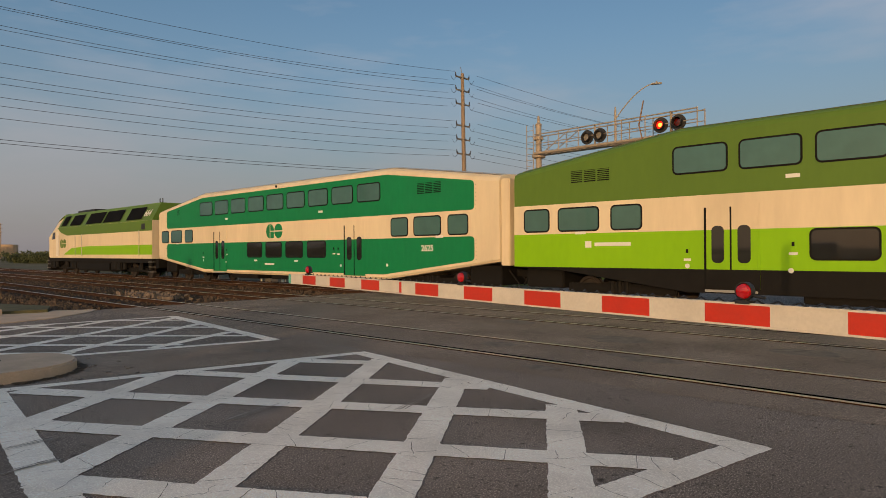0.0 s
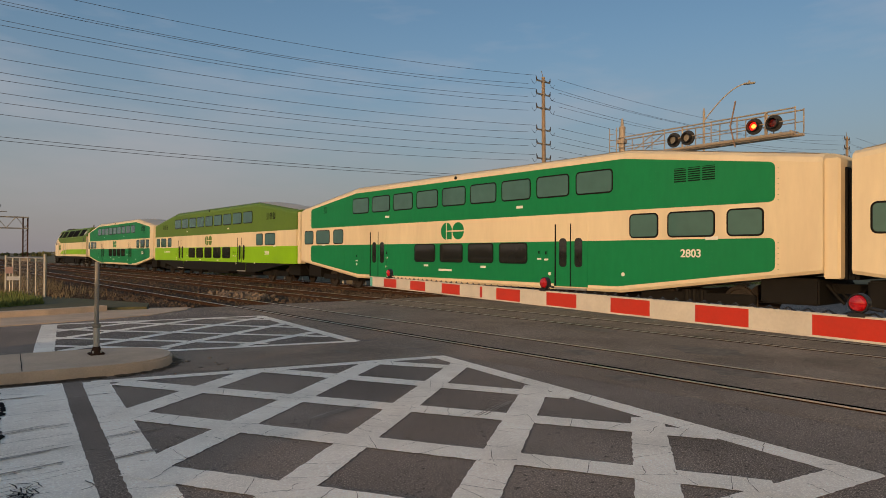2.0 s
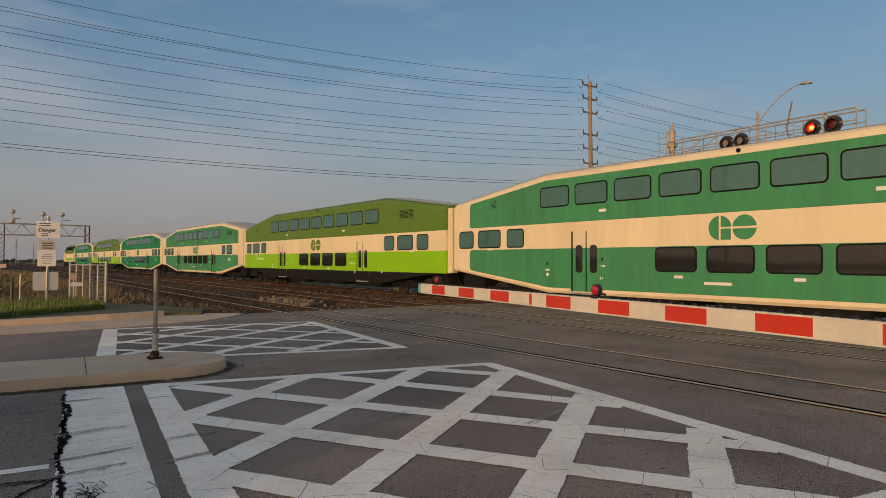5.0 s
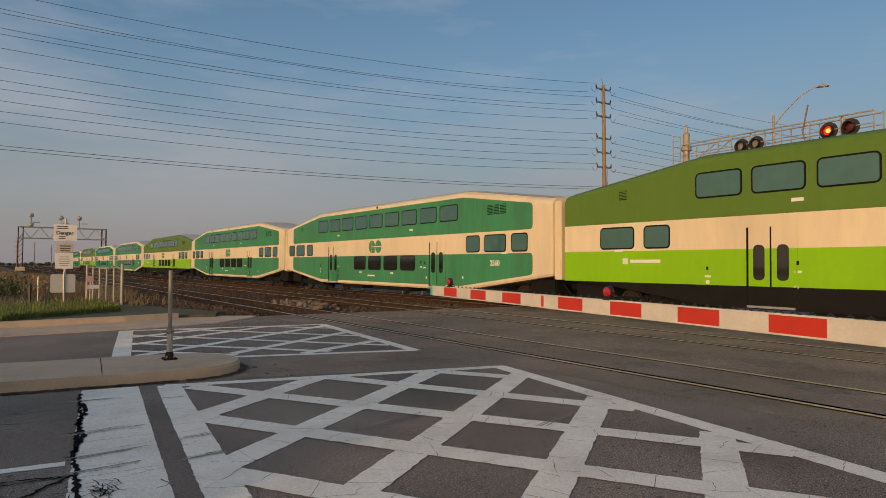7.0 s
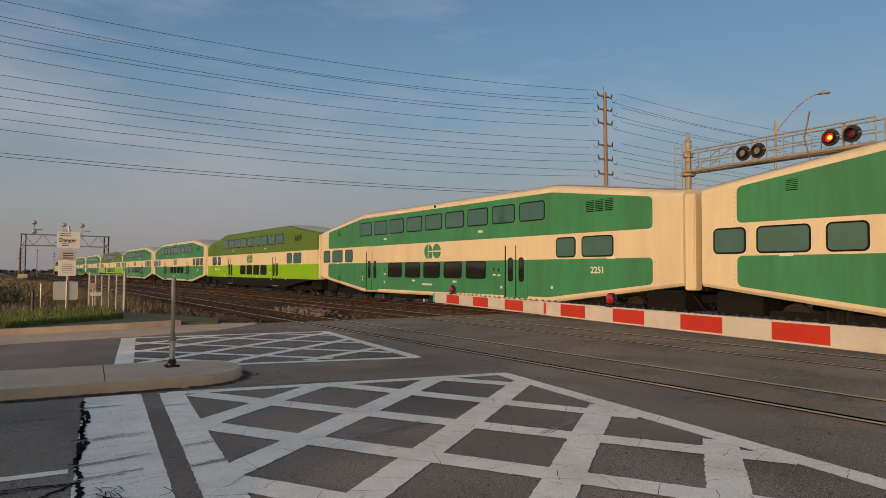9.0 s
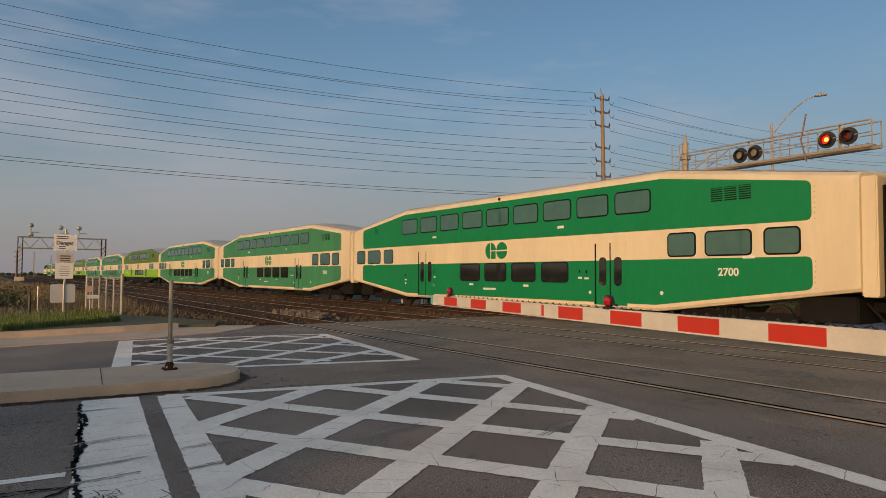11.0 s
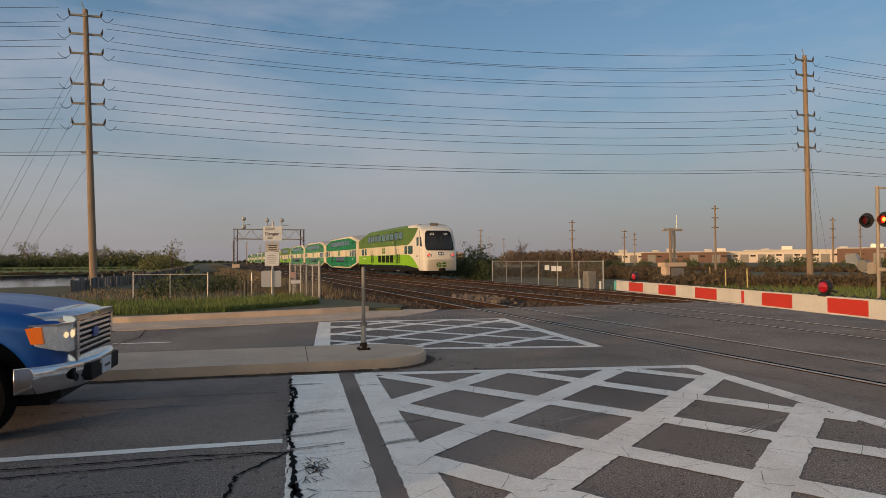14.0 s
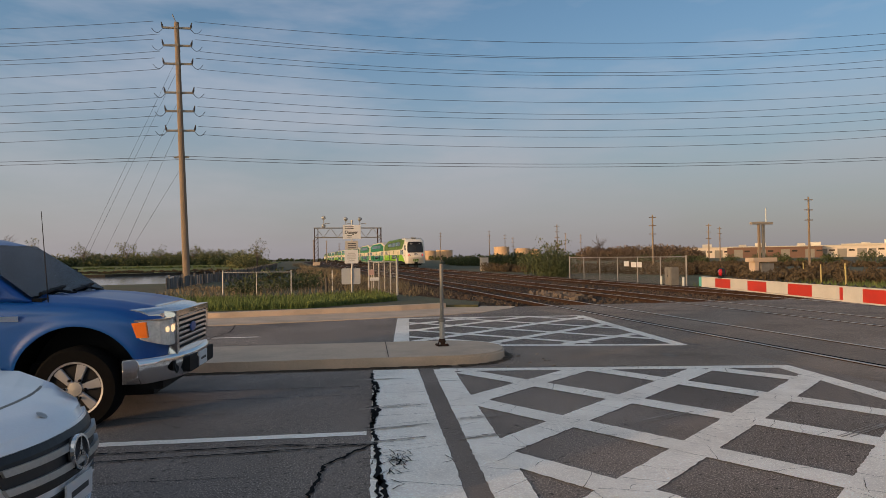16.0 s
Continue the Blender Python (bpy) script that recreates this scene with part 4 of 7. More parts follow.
def cab_car():
    e = coach("lime", "", "white-nosed olive and lime double-deck cab car", False, (0, 0), cab=True)
    e.name = "cab_car"
    W = M["white_paint"]
    # nose: level rings, flanks running straight to a tight rounded corner
    def front(z):
        t = max(0.0, min(1.0, (z - 2.05) / 2.05))
        y = -13.50 + .80 * t
        if z > 4.1:
            y += .42 * ((z - 4.1) / .3) + 1.3 * max(0.0, (z - 4.3) / .46) ** 2
        return y

    def half_width(z):
        return 1.492 - .10 * max(0.0, (z - 4.05) / .5) ** 2 - .03 * max(0.0, (z - 3.0) / 1.2)

    def face_y(x, z):
        q = min(1.0, abs(x) / half_width(z))
        return front(z) + .22 * q ** 2 + .42 * (1 - max(0.0, 1 - q ** 7) ** (1 / 7))

    rings = []
    for z in (.70, .76, 1.1, 1.5, 1.8, 2.05, 2.3, 2.7, 3.1, 3.5, 3.9, 4.1, 4.2, 4.3, 4.4, 4.5, 4.58, 4.66, 4.72):
        w = half_width(z) - (.05 if z < .72 else 0)
        back = -7.9 if z > 2.0 else -7.9 - .0
        row = [(-w, back, z), (-w, -11.0, z)]
        for i in range(25):
            a = -1 + 2 * i / 24
            x = w * math.sin(a * math.pi / 2) if abs(a) < 1 else w * a
            row.append((x, max(min(face_y(x, z), -9.0), -13.6), z))
        rings.append(row + [(w, -11.0, z), (w, back, z)])
    rings.append([(x * .55, min(y + .5, -8.0) if y < -8 else y, 4.80) for x, y, z in rings[-1]])
    bm = bmesh.new()
    grid = [[bm.verts.new(p) for p in r] for r in rings]
    for r0, r1 in zip(grid, grid[1:]):
        for i in range(len(r0) - 1):
            bm.faces.new((r0[i], r0[i + 1], r1[i + 1], r1[i]))
    bm.faces.new(grid[-1])
    bm.faces.new(grid[0][::-1])
    bmesh.ops.remove_doubles(bm, verts=bm.verts[:], dist=.0005)
    bmesh.ops.triangulate(bm, faces=[f for f in bm.faces if len(f.verts) > 4])
    bmesh.ops.recalc_face_normals(bm, faces=bm.faces[:])
    part("nose", bm, W, e, "white moulded cab nose", smooth=True)
    # swept colour fields over the nose flank
    high = [(-8.2, 4.50), (-11.7, 4.40)] + [(-11.7 + 3.5 * (i / 10), 2.98 + 1.36 * (1 - i / 10) ** 1.8) for i in range(11)] + [(-8.2, 2.98)]
    lowc = [(-8.2, 1.12)] + [(-8.2 - 3.6 * (i / 8), 2.10 - 1.2 * (i / 8) ** 2.0) for i in range(9)]
    for sx in (-1, 1):
        part("olive_sweep", side_panel(bmesh.new(), [(-8.25, 2.98), (-7.2, 2.98), (-7.2, 4.5), (-8.25, 4.5)], .003, sx), M["olive"], e)
        part("olive_sweep", side_panel(bmesh.new(), high, .006, sx), M["olive"], e)
        part("lime_sweep", side_panel(bmesh.new(), lowc, .006, sx), M["lime"], e)
        part("skirt", side_panel(bmesh.new(), [(-8.2, 1.12), (-11.8, .88), (-12.1, .72), (-8.2, .56)], .005, sx), M["under"], e)
    for sx in (-1, 1):
        window(e, -7.98, 2.51, .85, .62, M["glass"], sx)
        window(e, -9.41, 2.51, 1.28, .62, M["glass"], sx)
        f = part("cab_window", P(rrect(-11.60, 3.20, .56, .72, .05), "x", sx * 1.46, sx * 1.505), M["gasket"], e)
        part("pane", P(rrect(-11.52, 3.20, .30, .62, .03), "x", sx * 1.47, sx * 1.512), M["glass"], f)
        part("cab_quarter_window", P([(-12.30, 2.78), (-12.86, 2.74), (-12.66, 3.30), (-12.50, 3.60), (-12.30, 3.62)], "x", sx * 1.36, sx * 1.497), M["glass_dark"], e, "dark wedge-shaped cab side window")
    for sx in (-1, 1):
        part("door_seam", B(sx * 1.47, sx * 1.499, -12.12, -12.10, .8, 4.2), M["steel_dull"], e)
    # windscreen
    def skin(rows, off, thick=.05, cols=12):
        """A curved sheet over the front; rows are (height, half width)."""
        b = bmesh.new()
        grid = [[b.verts.new((w * (2 * c / cols - 1), face_y(w * (2 * c / cols - 1), z) - off, z)) for c in range(cols + 1)] for z, w in rows]
        for r0, r1 in zip(grid, grid[1:]):
            for c in range(cols):
                b.faces.new((r0[c], r0[c + 1], r1[c + 1], r1[c]))
        bmesh.ops.solidify(b, geom=b.faces[:], thickness=thick)
        bmesh.ops.recalc_face_normals(b, faces=b.faces[:])
        return b

    ws = part("windscreen", skin([(2.40, 1.10), (2.46, 1.20), (2.6, 1.26), (2.9, 1.27), (3.3, 1.24), (3.7, 1.19), (3.95, 1.13), (4.06, 1.05), (4.11, .92)], .02, .06, 24), M["black"], e, "large wraparound windscreen with black surround", smooth=True)
    # the pane's grey base colour stands for the pale reflection on the glass
    part("pane", skin([(2.56, 1.08), (2.62, 1.14), (2.9, 1.17), (3.3, 1.14), (3.66, 1.10)], .026, .05, 24), mat("cab_glass", (.055, .065, .07), .05, bump=0, spec=.8), ws, "windscreen glass with its grey reflection painted in", smooth=True)
    for x0, x1 in ((-.15, .25), (.2, -.35)):
        part("wiper", R((x0, face_y(0, 2.6) - .07, 2.6), (x1, face_y(0, 3.5) - .07, 3.5), .02, seg=6), M["black"], ws)
    for x in (-.62, .62):
        text("335", .26, M["white_mark"], Matrix.Translation((x, face_y(x, 3.80) - .075, 3.80)) @ pose(0, 0, 0, 69, 0, 6 if x > 0 else -6), e, "car_number")
    text("335", .22, M["ink"], Matrix.Translation((-1.508, -11.45, 1.95)) @ pose(0, 0, 0, 90, 0, -90), e, "car_number")
    # lamps and lower panel follow the curved front
    def conform(b, off):
        for v in b.verts:
            v.co.y = face_y(v.co.x, v.co.z) - off - v.co.y
        return b

    for x in (-1.0, 1.0):
        h = part("headlight", conform(P(rrect(x, 1.98, .40, .34, .15), "y", -.05, .02), .0), M["steel_dull"], e, "recessed lamp pod")
        part("tail_light", conform(P(disc_pts(x * 1.07, 2.04, .085, 0, 340, 14), "y", 0, .035), .02), M["tail_lit"], h, "lit red marker light")
        part("white_lamp", conform(P(disc_pts(x * .94, 1.90, .085, 0, 340, 14), "y", 0, .03), .02), M["lens"], h)
    c = part("centre_lamp", conform(P(rrect(0, 2.14, .52, .30, .12), "y", -.1, .04), .0), M["black"], e, "oval centre headlight housing")
    for x in (-.12, .12):
        part("white_lamp", conform(P(disc_pts(x, 2.14, .095, 0, 340, 14), "y", 0, .02), .04), M["lens"], c)
    bp = part("front_panel", skin([(.70, 1.22), (.76, 1.24), (1.2, 1.19), (1.55, 1.12), (1.62, 1.06), (1.66, .94)], .07, .12, 24), W, e, "white lower front panel", smooth=True)
    bevelled(bp, .02, 2)
    part("panel_gap", conform(P([(-1.0, 1.675), (1.0, 1.675), (1.0, 1.70), (-1.0, 1.70)], "y", -.05, .004), 0), M["gasket"], bp)
    bm = bmesh.new()
    prism(bm, disc_pts(-.235, 1.2, .22, 100, 260, 12), "y", -.03, .012)
    prism(bm, [(-.217, 1.213)] + disc_pts(-.235, 1.2, .22, 4, 85, 10), "y", -.03, .012)
    prism(bm, [(-.217, 1.187), (-.028, 1.187), (-.028, .987), (-.217, .987)], "y", -.03, .012)
    for a0, a1 in ((8, 172), (188, 352)):
        prism(bm, disc_pts(.235, 1.2, .22, a0, a1, 12), "y", -.03, .012)
    part("emblem", conform(bm, .085), M["olive"], bp, "round two-part transit emblem")
    part("coupler", box(box(B(-.25, .25, -13.9, -12.9, .62, .92, .04), -.16, .16, -14.1, -13.8, .6, .95, .04), -.9, .9, -13.45, -13.0, .42, .74, .05), M["under"], e, "black knuckle coupler and hoses")
    hb = part("horn", B(-.35, .35, -11.65, -11.5, 4.50, 4.72), M["steel_dull"], e, "roof-mounted air horns")
    for x in (-.42, -.2, .05, .35):
        part("trumpet", R((x * .8, -11.4, 4.77), (x * .8, -11.75, 4.77), .04, .085, 10), M["steel_dull"], hb)
    return e


coaches.append(cab_car())


def locomotive():
    e = thing("locomotive", pose(17.75, 0, .02), "olive, white and lime diesel passenger locomotive", "locomotive")
    # local y from -10.3 (rear) to +10.3 (cab); walkway at 1.45
    def sec(y, w, z0, zs, zt):
        return [(-w, y, z0), (-w, y, zs), (-w * .62, y, zt), (w * .62, y, zt), (w, y, zs), (w, y, z0)]
    part("body", loft(bmesh.new(), [sec(-10.2, 1.5, 1.25, 3.6, 4.65), sec(7.2, 1.5, 1.25, 3.6, 4.65), sec(8.6, 1.5, 1.25, 3.3, 4.35), sec(9.7, 1.45, 1.25, 2.9, 3.7), sec(10.2, 1.3, 1.25, 2.2, 2.6)]), M["cream"], e)
    for sx in (-1, 1):
        part("olive_band", P([(-10.2, 2.95), (5.2, 2.95), (6.6, 3.2), (7.4, 3.58), (-10.2, 3.58)], "x", sx * 1.49, sx * 1.506), M["olive"], e)
        part("lime_band", P([(-10.2, 1.5), (6.0, 1.5), (4.2, 1.98), (1, 2.1), (-10.2, 2.1)], "x", sx * 1.49, sx * 1.506), M["lime"], e)
        for y0, y1 in ((-8.6, -6.2), (-5.2, -2.2), (-1.9, 1.2), (2.2, 4.6), (5.4, 6.6)):
            bm = bmesh.new()
            a, b = Vector((sx * 1.47, 0, 3.68)), Vector((sx * 1.06, 0, 4.46))
            vs = [bm.verts.new(p) for p in ((a.x + sx * .03, y0, a.z), (a.x + sx * .03, y1, a.z), (b.x + sx * .03, y1, b.z), (b.x + sx * .03, y0, b.z))]
            bm.faces.new(vs)
            bmesh.ops.solidify(bm, geom=bm.faces[:], thickness=.03)
            part("grille", bm, M["under"], e, "dark sloping radiator grille")
        part("cab_window", P([(8.0, 2.75), (8.8, 2.7), (8.55, 3.2), (8.0, 3.3)], "x", sx * 1.49, sx * 1.51), M["glass_dark"], e)
        part("cab_door", B(sx * 1.49, sx * 1.508, 7.2, 7.8, 1.4, 3.3), M["white_paint"], e)
        for y in (-8.4, 1.8, 3.2, 6.9):
            part("handrail", R((sx * 1.56, y, 1.4), (sx * 1.56, y, 3.0), .02, seg=6), M["steel"], e)
    slope = part("roof_slope", loft(bmesh.new(), [[(-1.51, y, 3.585), (-.93, y, 4.66), (.93, y, 4.66), (1.51, y, 3.585)] for y in (-10.21, 7.2)]), M["olive"], e)
    part("nose_top", loft(bmesh.new(), [[(-1.2, 7.3, 4.4), (-.9, 7.3, 4.67), (.9, 7.3, 4.67), (1.2, 7.3, 4.4)], [(-1.1, 8.6, 4.1), (-.9, 8.6, 4.37), (.9, 8.6, 4.37), (1.1, 8.6, 4.1)]]), M["olive"], e)
    part("underframe", B(-1.46, 1.46, -10.1, 10.0, .98, 1.36, .03), M["under"], e)
    for y0, y1 in ((-5.0, -3.3), (3.5, 4.9), (8.4, 9.5)):
        part("equipment_box", B(-1.38, 1.38, y0, y1, .45, 1.0, .05), M["under"], e)
    part("fuel_tank", B(-1.4, 1.4, -3.2, 3.4, .35, 1.05, .12), M["under"], e, "black fuel tank")
    for y in (-7.0, 6.8):
        bogie(e, y, 2.6, .50)
    for y in (-9.6, -8.2, -5.6, -4.2, 4.3, 5.6, 8.0, 9.2):
        part("truck_cylinder", R((-1.3, y, .55), (-1.3, y, 1.05), .16, .13, 10), M["under"], e)
    for y in (-9.9, 9.9):
        for z in (.45, .75, 1.05):
            part("step", B(-1.5, -1.2, y - .28, y + .28, z - .02, z + .02), M["steel_dull"], e)
    for y in (-9.4, -9.0):
        part("roof_aerial", R((-.5, y, 4.6), (-.5, y, 5.0), .03, seg=6), M["black"], e)
    part("roof_hatch", B(-.9, .9, 1.0, 4.6, 4.64, 4.82, .03), M["black"], e, "black roof exhaust hatch")
    part("marker_lamp", B(-1.53, -1.49, -9.2, -8.7, 3.05, 3.4), M["black"], e)
    part("pilot", P([(9.6, .25), (10.4, .25), (10.5, .9), (10.2, 1.25), (9.6, 1.25)], "x", -1.35, 1.35), M["under"], e)
    part("rear_end", B(-1.3, 1.3, -10.6, -10.2, .7, 1.2), M["under"], e)
    for y in (-8, -5.2, -.5, 2.5):
        part("roof_fan", lathe(bmesh.new(), [(.6, 4.62), (.6, 4.70), (.5, 4.72), (.1, 4.72)], 20, Matrix.Translation((0, y, 0))), M["steel_dull"], e)
    text("664", .62, M["white_mark"], Matrix.Translation((-1.36, -9.3, 4.02)) @ pose(0, 0, 0, 62, 0, -90), e, "car_number")
    logo(e, 6.1, 2.35, .34, M["olive"])
    return e


loco = locomotive()


# ---------------------------------------------------------------- crossing gate in front of the tracks
def gate():
    a, d = Vector((5.43, 7.83)), Vector((-0.198, -0.980)).normalized()
    ang = math.degrees(math.atan2(d.y, d.x))
    e = thing("crossing_gate", pose(a.x, a.y, 0, 0, 0, ang), "lowered red and white striped crossing gate arm", "crossing gate")
    Z0, ZT, L, J = 1.20, 1.33, 0.409, 3.26
    edges = [0.0] + [2.93 - .42 * k for k in range(6, -1, -1)] + [3.0]
    for i, (x0, x1) in enumerate(zip(edges, edges[1:])):
        part("arm_stripe", B(x0, x1, -.014, .014, Z0 + .008, ZT - .008), M["arm_red"] if i % 2 else M["arm_white"], e)
    for k in range(16):
        part("arm_stripe", B(J + k * L, J + (k + 1) * L, -.024, .024, Z0, ZT), M["arm_white"] if k % 2 else M["arm_red"], e)
    for z in (Z0, ZT):
        part("arm_edge", B(0, J, -.02, .02, z - .006, z + .006), M["arm_white"], e)
        part("arm_edge", B(J, J + 16 * L, -.03, .03, z - .006, z + .006), M["arm_white"], e)
    part("arm_tip", B(-.07, 0, -.02, .02, Z0, ZT), M["teal"], e, "teal end cap")
    part("arm_joint", B(3.0, J, -.028, .028, Z0 - .006, ZT + .006), M["arm_white"], e)
    for x in (3.05, 3.12, 3.2):
        part("bolt", R((x, .02, Z0 + .06), (x, .05, Z0 + .06), .012, seg=6), M["steel"], e)
    for i, x in enumerate((0.58, 4.03, 6.78)):
        lamp = part("gate_lamp", box(B(x - .045, x + .045, -.035, .035, ZT, ZT + .02), x - .02, x + .02, -.02, .02, ZT + .01, ZT + .04), M["black"], e, "small red gate lamp")
        for sy in (-1, 1):
            part("lens", lathe(bmesh.new(), [(.048, .0), (.047, .02), (.039, .035), (.018, .043), (.003, .045)], 16, Matrix.Translation((x, 0, ZT + .075)) @ pose(0, 0, 0, 90 * sy, 0, 0)), M["lamp_red"], lamp, "red gate lamp lens", smooth=True)
        part("hood", lathe(bmesh.new(), [(.049, -.02), (.055, -.02), (.055, .02), (.049, .02)], 16, Matrix.Translation((x, 0, ZT + .075)) @ pose(0, 0, 0, 90, 0, 0), cap=False), M["black"], lamp)
        part("bracket", R((x + .05, 0, ZT + .05), (x + .12, 0, ZT + .04), .010, seg=8), M["black"], lamp)
    bm = bmesh.new()
    # coiled lamp cable lying along the arm
    prev = None
    for i in range(500):
        x = 0.7 + i * .0172
        p = (x, .014 * math.cos(i * .9), ZT + .012 + .012 * math.sin(i * .9))
        if prev:
            rod(bm, prev, p, .006, seg=4)
        prev = p
    part("cable", bm, M["black"], e, "black coiled lamp cable")
    # pivot stand off to the side
    part("mast", R((10.1, 0, 0), (10.1, 0, 3.2), .06), M["alu"], e)
    part("mechanism", B(9.7, 10.3, -.2, .2, .95, 1.45, .03), M["steel"], e)
    return e


gate()


# ---------------------------------------------------------------- flashing-light gear
def light_head(parent, x, y, z, face, lit=None, r=.19, name="flasher"):
    """A round crossing light facing the horizontal direction face (degrees about z)."""
    mm = Matrix.Translation((x, y, z)) @ pose(0, 0, 0, 0, 0, face) @ pose(0, 0, 0, 90, 0, 0)
    f = part(name, lathe(bmesh.new(), [(.03, -.16), (.12, -.14), (.16, -.03), (.33, -.02), (.33, 0), (.02, .0)], 24, mm), M["black"], parent, "black round flasher with target board")
    part("hood", lathe(bmesh.new(), [(.19, .0), (.205, 0), (.205, .22), (.19, .22), (.19, 0.0)], 20, mm, cap=False), M["black"], f)
    m = {None: M["steel_dull"], "lit": M["lamp_lit"], "dim": M["lamp_dark"]}[lit]
    part("lens", lathe(bmesh.new(), [(.18, .012), (.15, .035), (.01, .05)], 20, mm), m, f, "red signal lens" if lit else "grey lamp back")
    if lit == "lit":
        part("bulb_glow", lathe(bmesh.new(), [(.09, .046), (.07, .056), (.005, .06)], 14, mm), M["lamp_core"], f, "bright lit lamp centre")
    return f


def cantilever():
    mx, my = 27.4, 18.3
    e = thing("cantilever_signal", pose(mx, my, 0), "tan steel cantilever mast with crossing flashers", "crossing signal")
    part("mast", R((0, 0, GZ), (0, 0, 7.9), .165, .15, 16), M["alu"], e)
    part("mast_cap", lathe(bmesh.new(), [(.15, 7.9), (.17, 8.0), (.08, 8.1), (.05, 8.45), (.01, 8.46)], 12), M["alu"], e)
    part("base_flare", R((0, 0, GZ), (0, 0, .6), .25, .17, 8), M["alu"], e)
    # arm reaches over the road, back towards the near side
    ax = Vector((0.115 * -1, -0.9934, 0))
    L = 8.6
    sd = Vector((-ax.y, ax.x, 0)) * .32
    bm = bmesh.new()
    for s in (-1, 1):
        rod(bm, Vector((0, 0, 6.5)) + sd * s, ax * L + sd * s + Vector((0, 0, 6.4)), .07, seg=8)
    for k in range(22):
        p = ax * (L * (k + .5) / 22)
        rod(bm, p + sd + Vector((0, 0, 6.5)), p - sd + Vector((0, 0, 6.5)), .025, seg=5)
    part("arm", bm, M["alu"], e, "tan walkway arm over the road")
    bm = bmesh.new()
    for s in (-1, 1):
        rod(bm, Vector((0, 0, 7.45)) + sd * s, ax * L + sd * s + Vector((0, 0, 7.35)), .03, seg=6)
        rod(bm, Vector((0, 0, 6.98)) + sd * s, ax * L + sd * s + Vector((0, 0, 6.9)), .02, seg=6)
        for k in range(8):
            p = ax * (L * (k + .3) / 7.3) + sd * s
            rod(bm, p + Vector((0, 0, 6.48)), p + Vector((0, 0, 7.4)), .025, seg=6)
        rod(bm, ax * .6 + sd * s + Vector((0, 0, 6.5)), ax * 2.2 + sd * s + Vector((0, 0, 7.4)), .025, seg=6)
    part("railing", bm, M["alu"], e, "thin pipe railing")
    for za, zb, da, db in ((6.15, 7.1, 6.22, 6.0), (7.0, 8.05, 6.0, 6.22)):
        pa, pb = ax * da - sd * 1.3, ax * db - sd * 1.3
        part("sign_board", P([(pa.y - .02, za), (pa.y + .02, za), (pb.y + .02, zb), (pb.y - .02, zb)], "x", pa.x - .03, pa.x + .03), M["crossbuck_back"], e, "warning board seen edge-on")
    part("collar", lathe(bmesh.new(), [(.3, 6.3), (.34, 6.34), (.34, 6.5), (.2, 6.56)], 14), M["alu"], e)
    part("collar", lathe(bmesh.new(), [(.2, 7.2), (.24, 7.22), (.24, 7.4), (.17, 7.44)], 14), M["alu"], e)
    for dd, lit, fc in ((3.2, None, -90), (3.9, None, -90), (6.95, "lit", -90), (7.75, "dim", -90)):
        p = ax * dd
        light_head(e, p.x - .35, p.y, 6.88, fc, lit)
    for dd in (3.55, 7.4):
        p = ax * dd
        part("lamp_pole", R((p.x - .2, p.y, 6.45), (p.x - .2, p.y, 7.4), .04, seg=8), M["alu"], e)
    # ladder
    bm = bmesh.new()
    for s in (-.2, .2):
        rod(bm, (-.25, .35 + s, 2.4), (-.25, .35 + s, 8.0), .022, seg=5)
    for k in range(18):
        rod(bm, (-.25, .15, 2.6 + k * .3), (-.25, .55, 2.6 + k * .3), .014, seg=5)
    part("ladder", bm, M["alu"], e, "narrow access ladder")
    # crossbuck seen edge-on and lower lamps
    bm = bmesh.new()
    for s in (-1, 1):
        m4 = pose(-.0, -.75, 5.0, 0, 0, 0) @ pose(0, 0, 0, 45 * s, 0, 0)
        bmesh.ops.create_cube(bm, size=1, matrix=m4 @ Matrix.Diagonal((.03, .22, 1.25, 1)))
    part("crossbuck", bm, M["crossbuck_back"], e, "back of crossed warning boards")
    part("lamp_bracket", R((0, -.8, 3.45), (0, .3, 3.45), .04), M["alu"], e)
    light_head(e, -0.2, -.62, 3.3, -90, None)
    part("junction_box", B(-.5, -.15, -.3, .3, 1.7, 1.85), M["steel_dull"], e)
    part("junction_box", B(-.25, .05, -.5, -.2, 1.2, 1.7), M["steel_dull"], e)
    return e


cantilever()


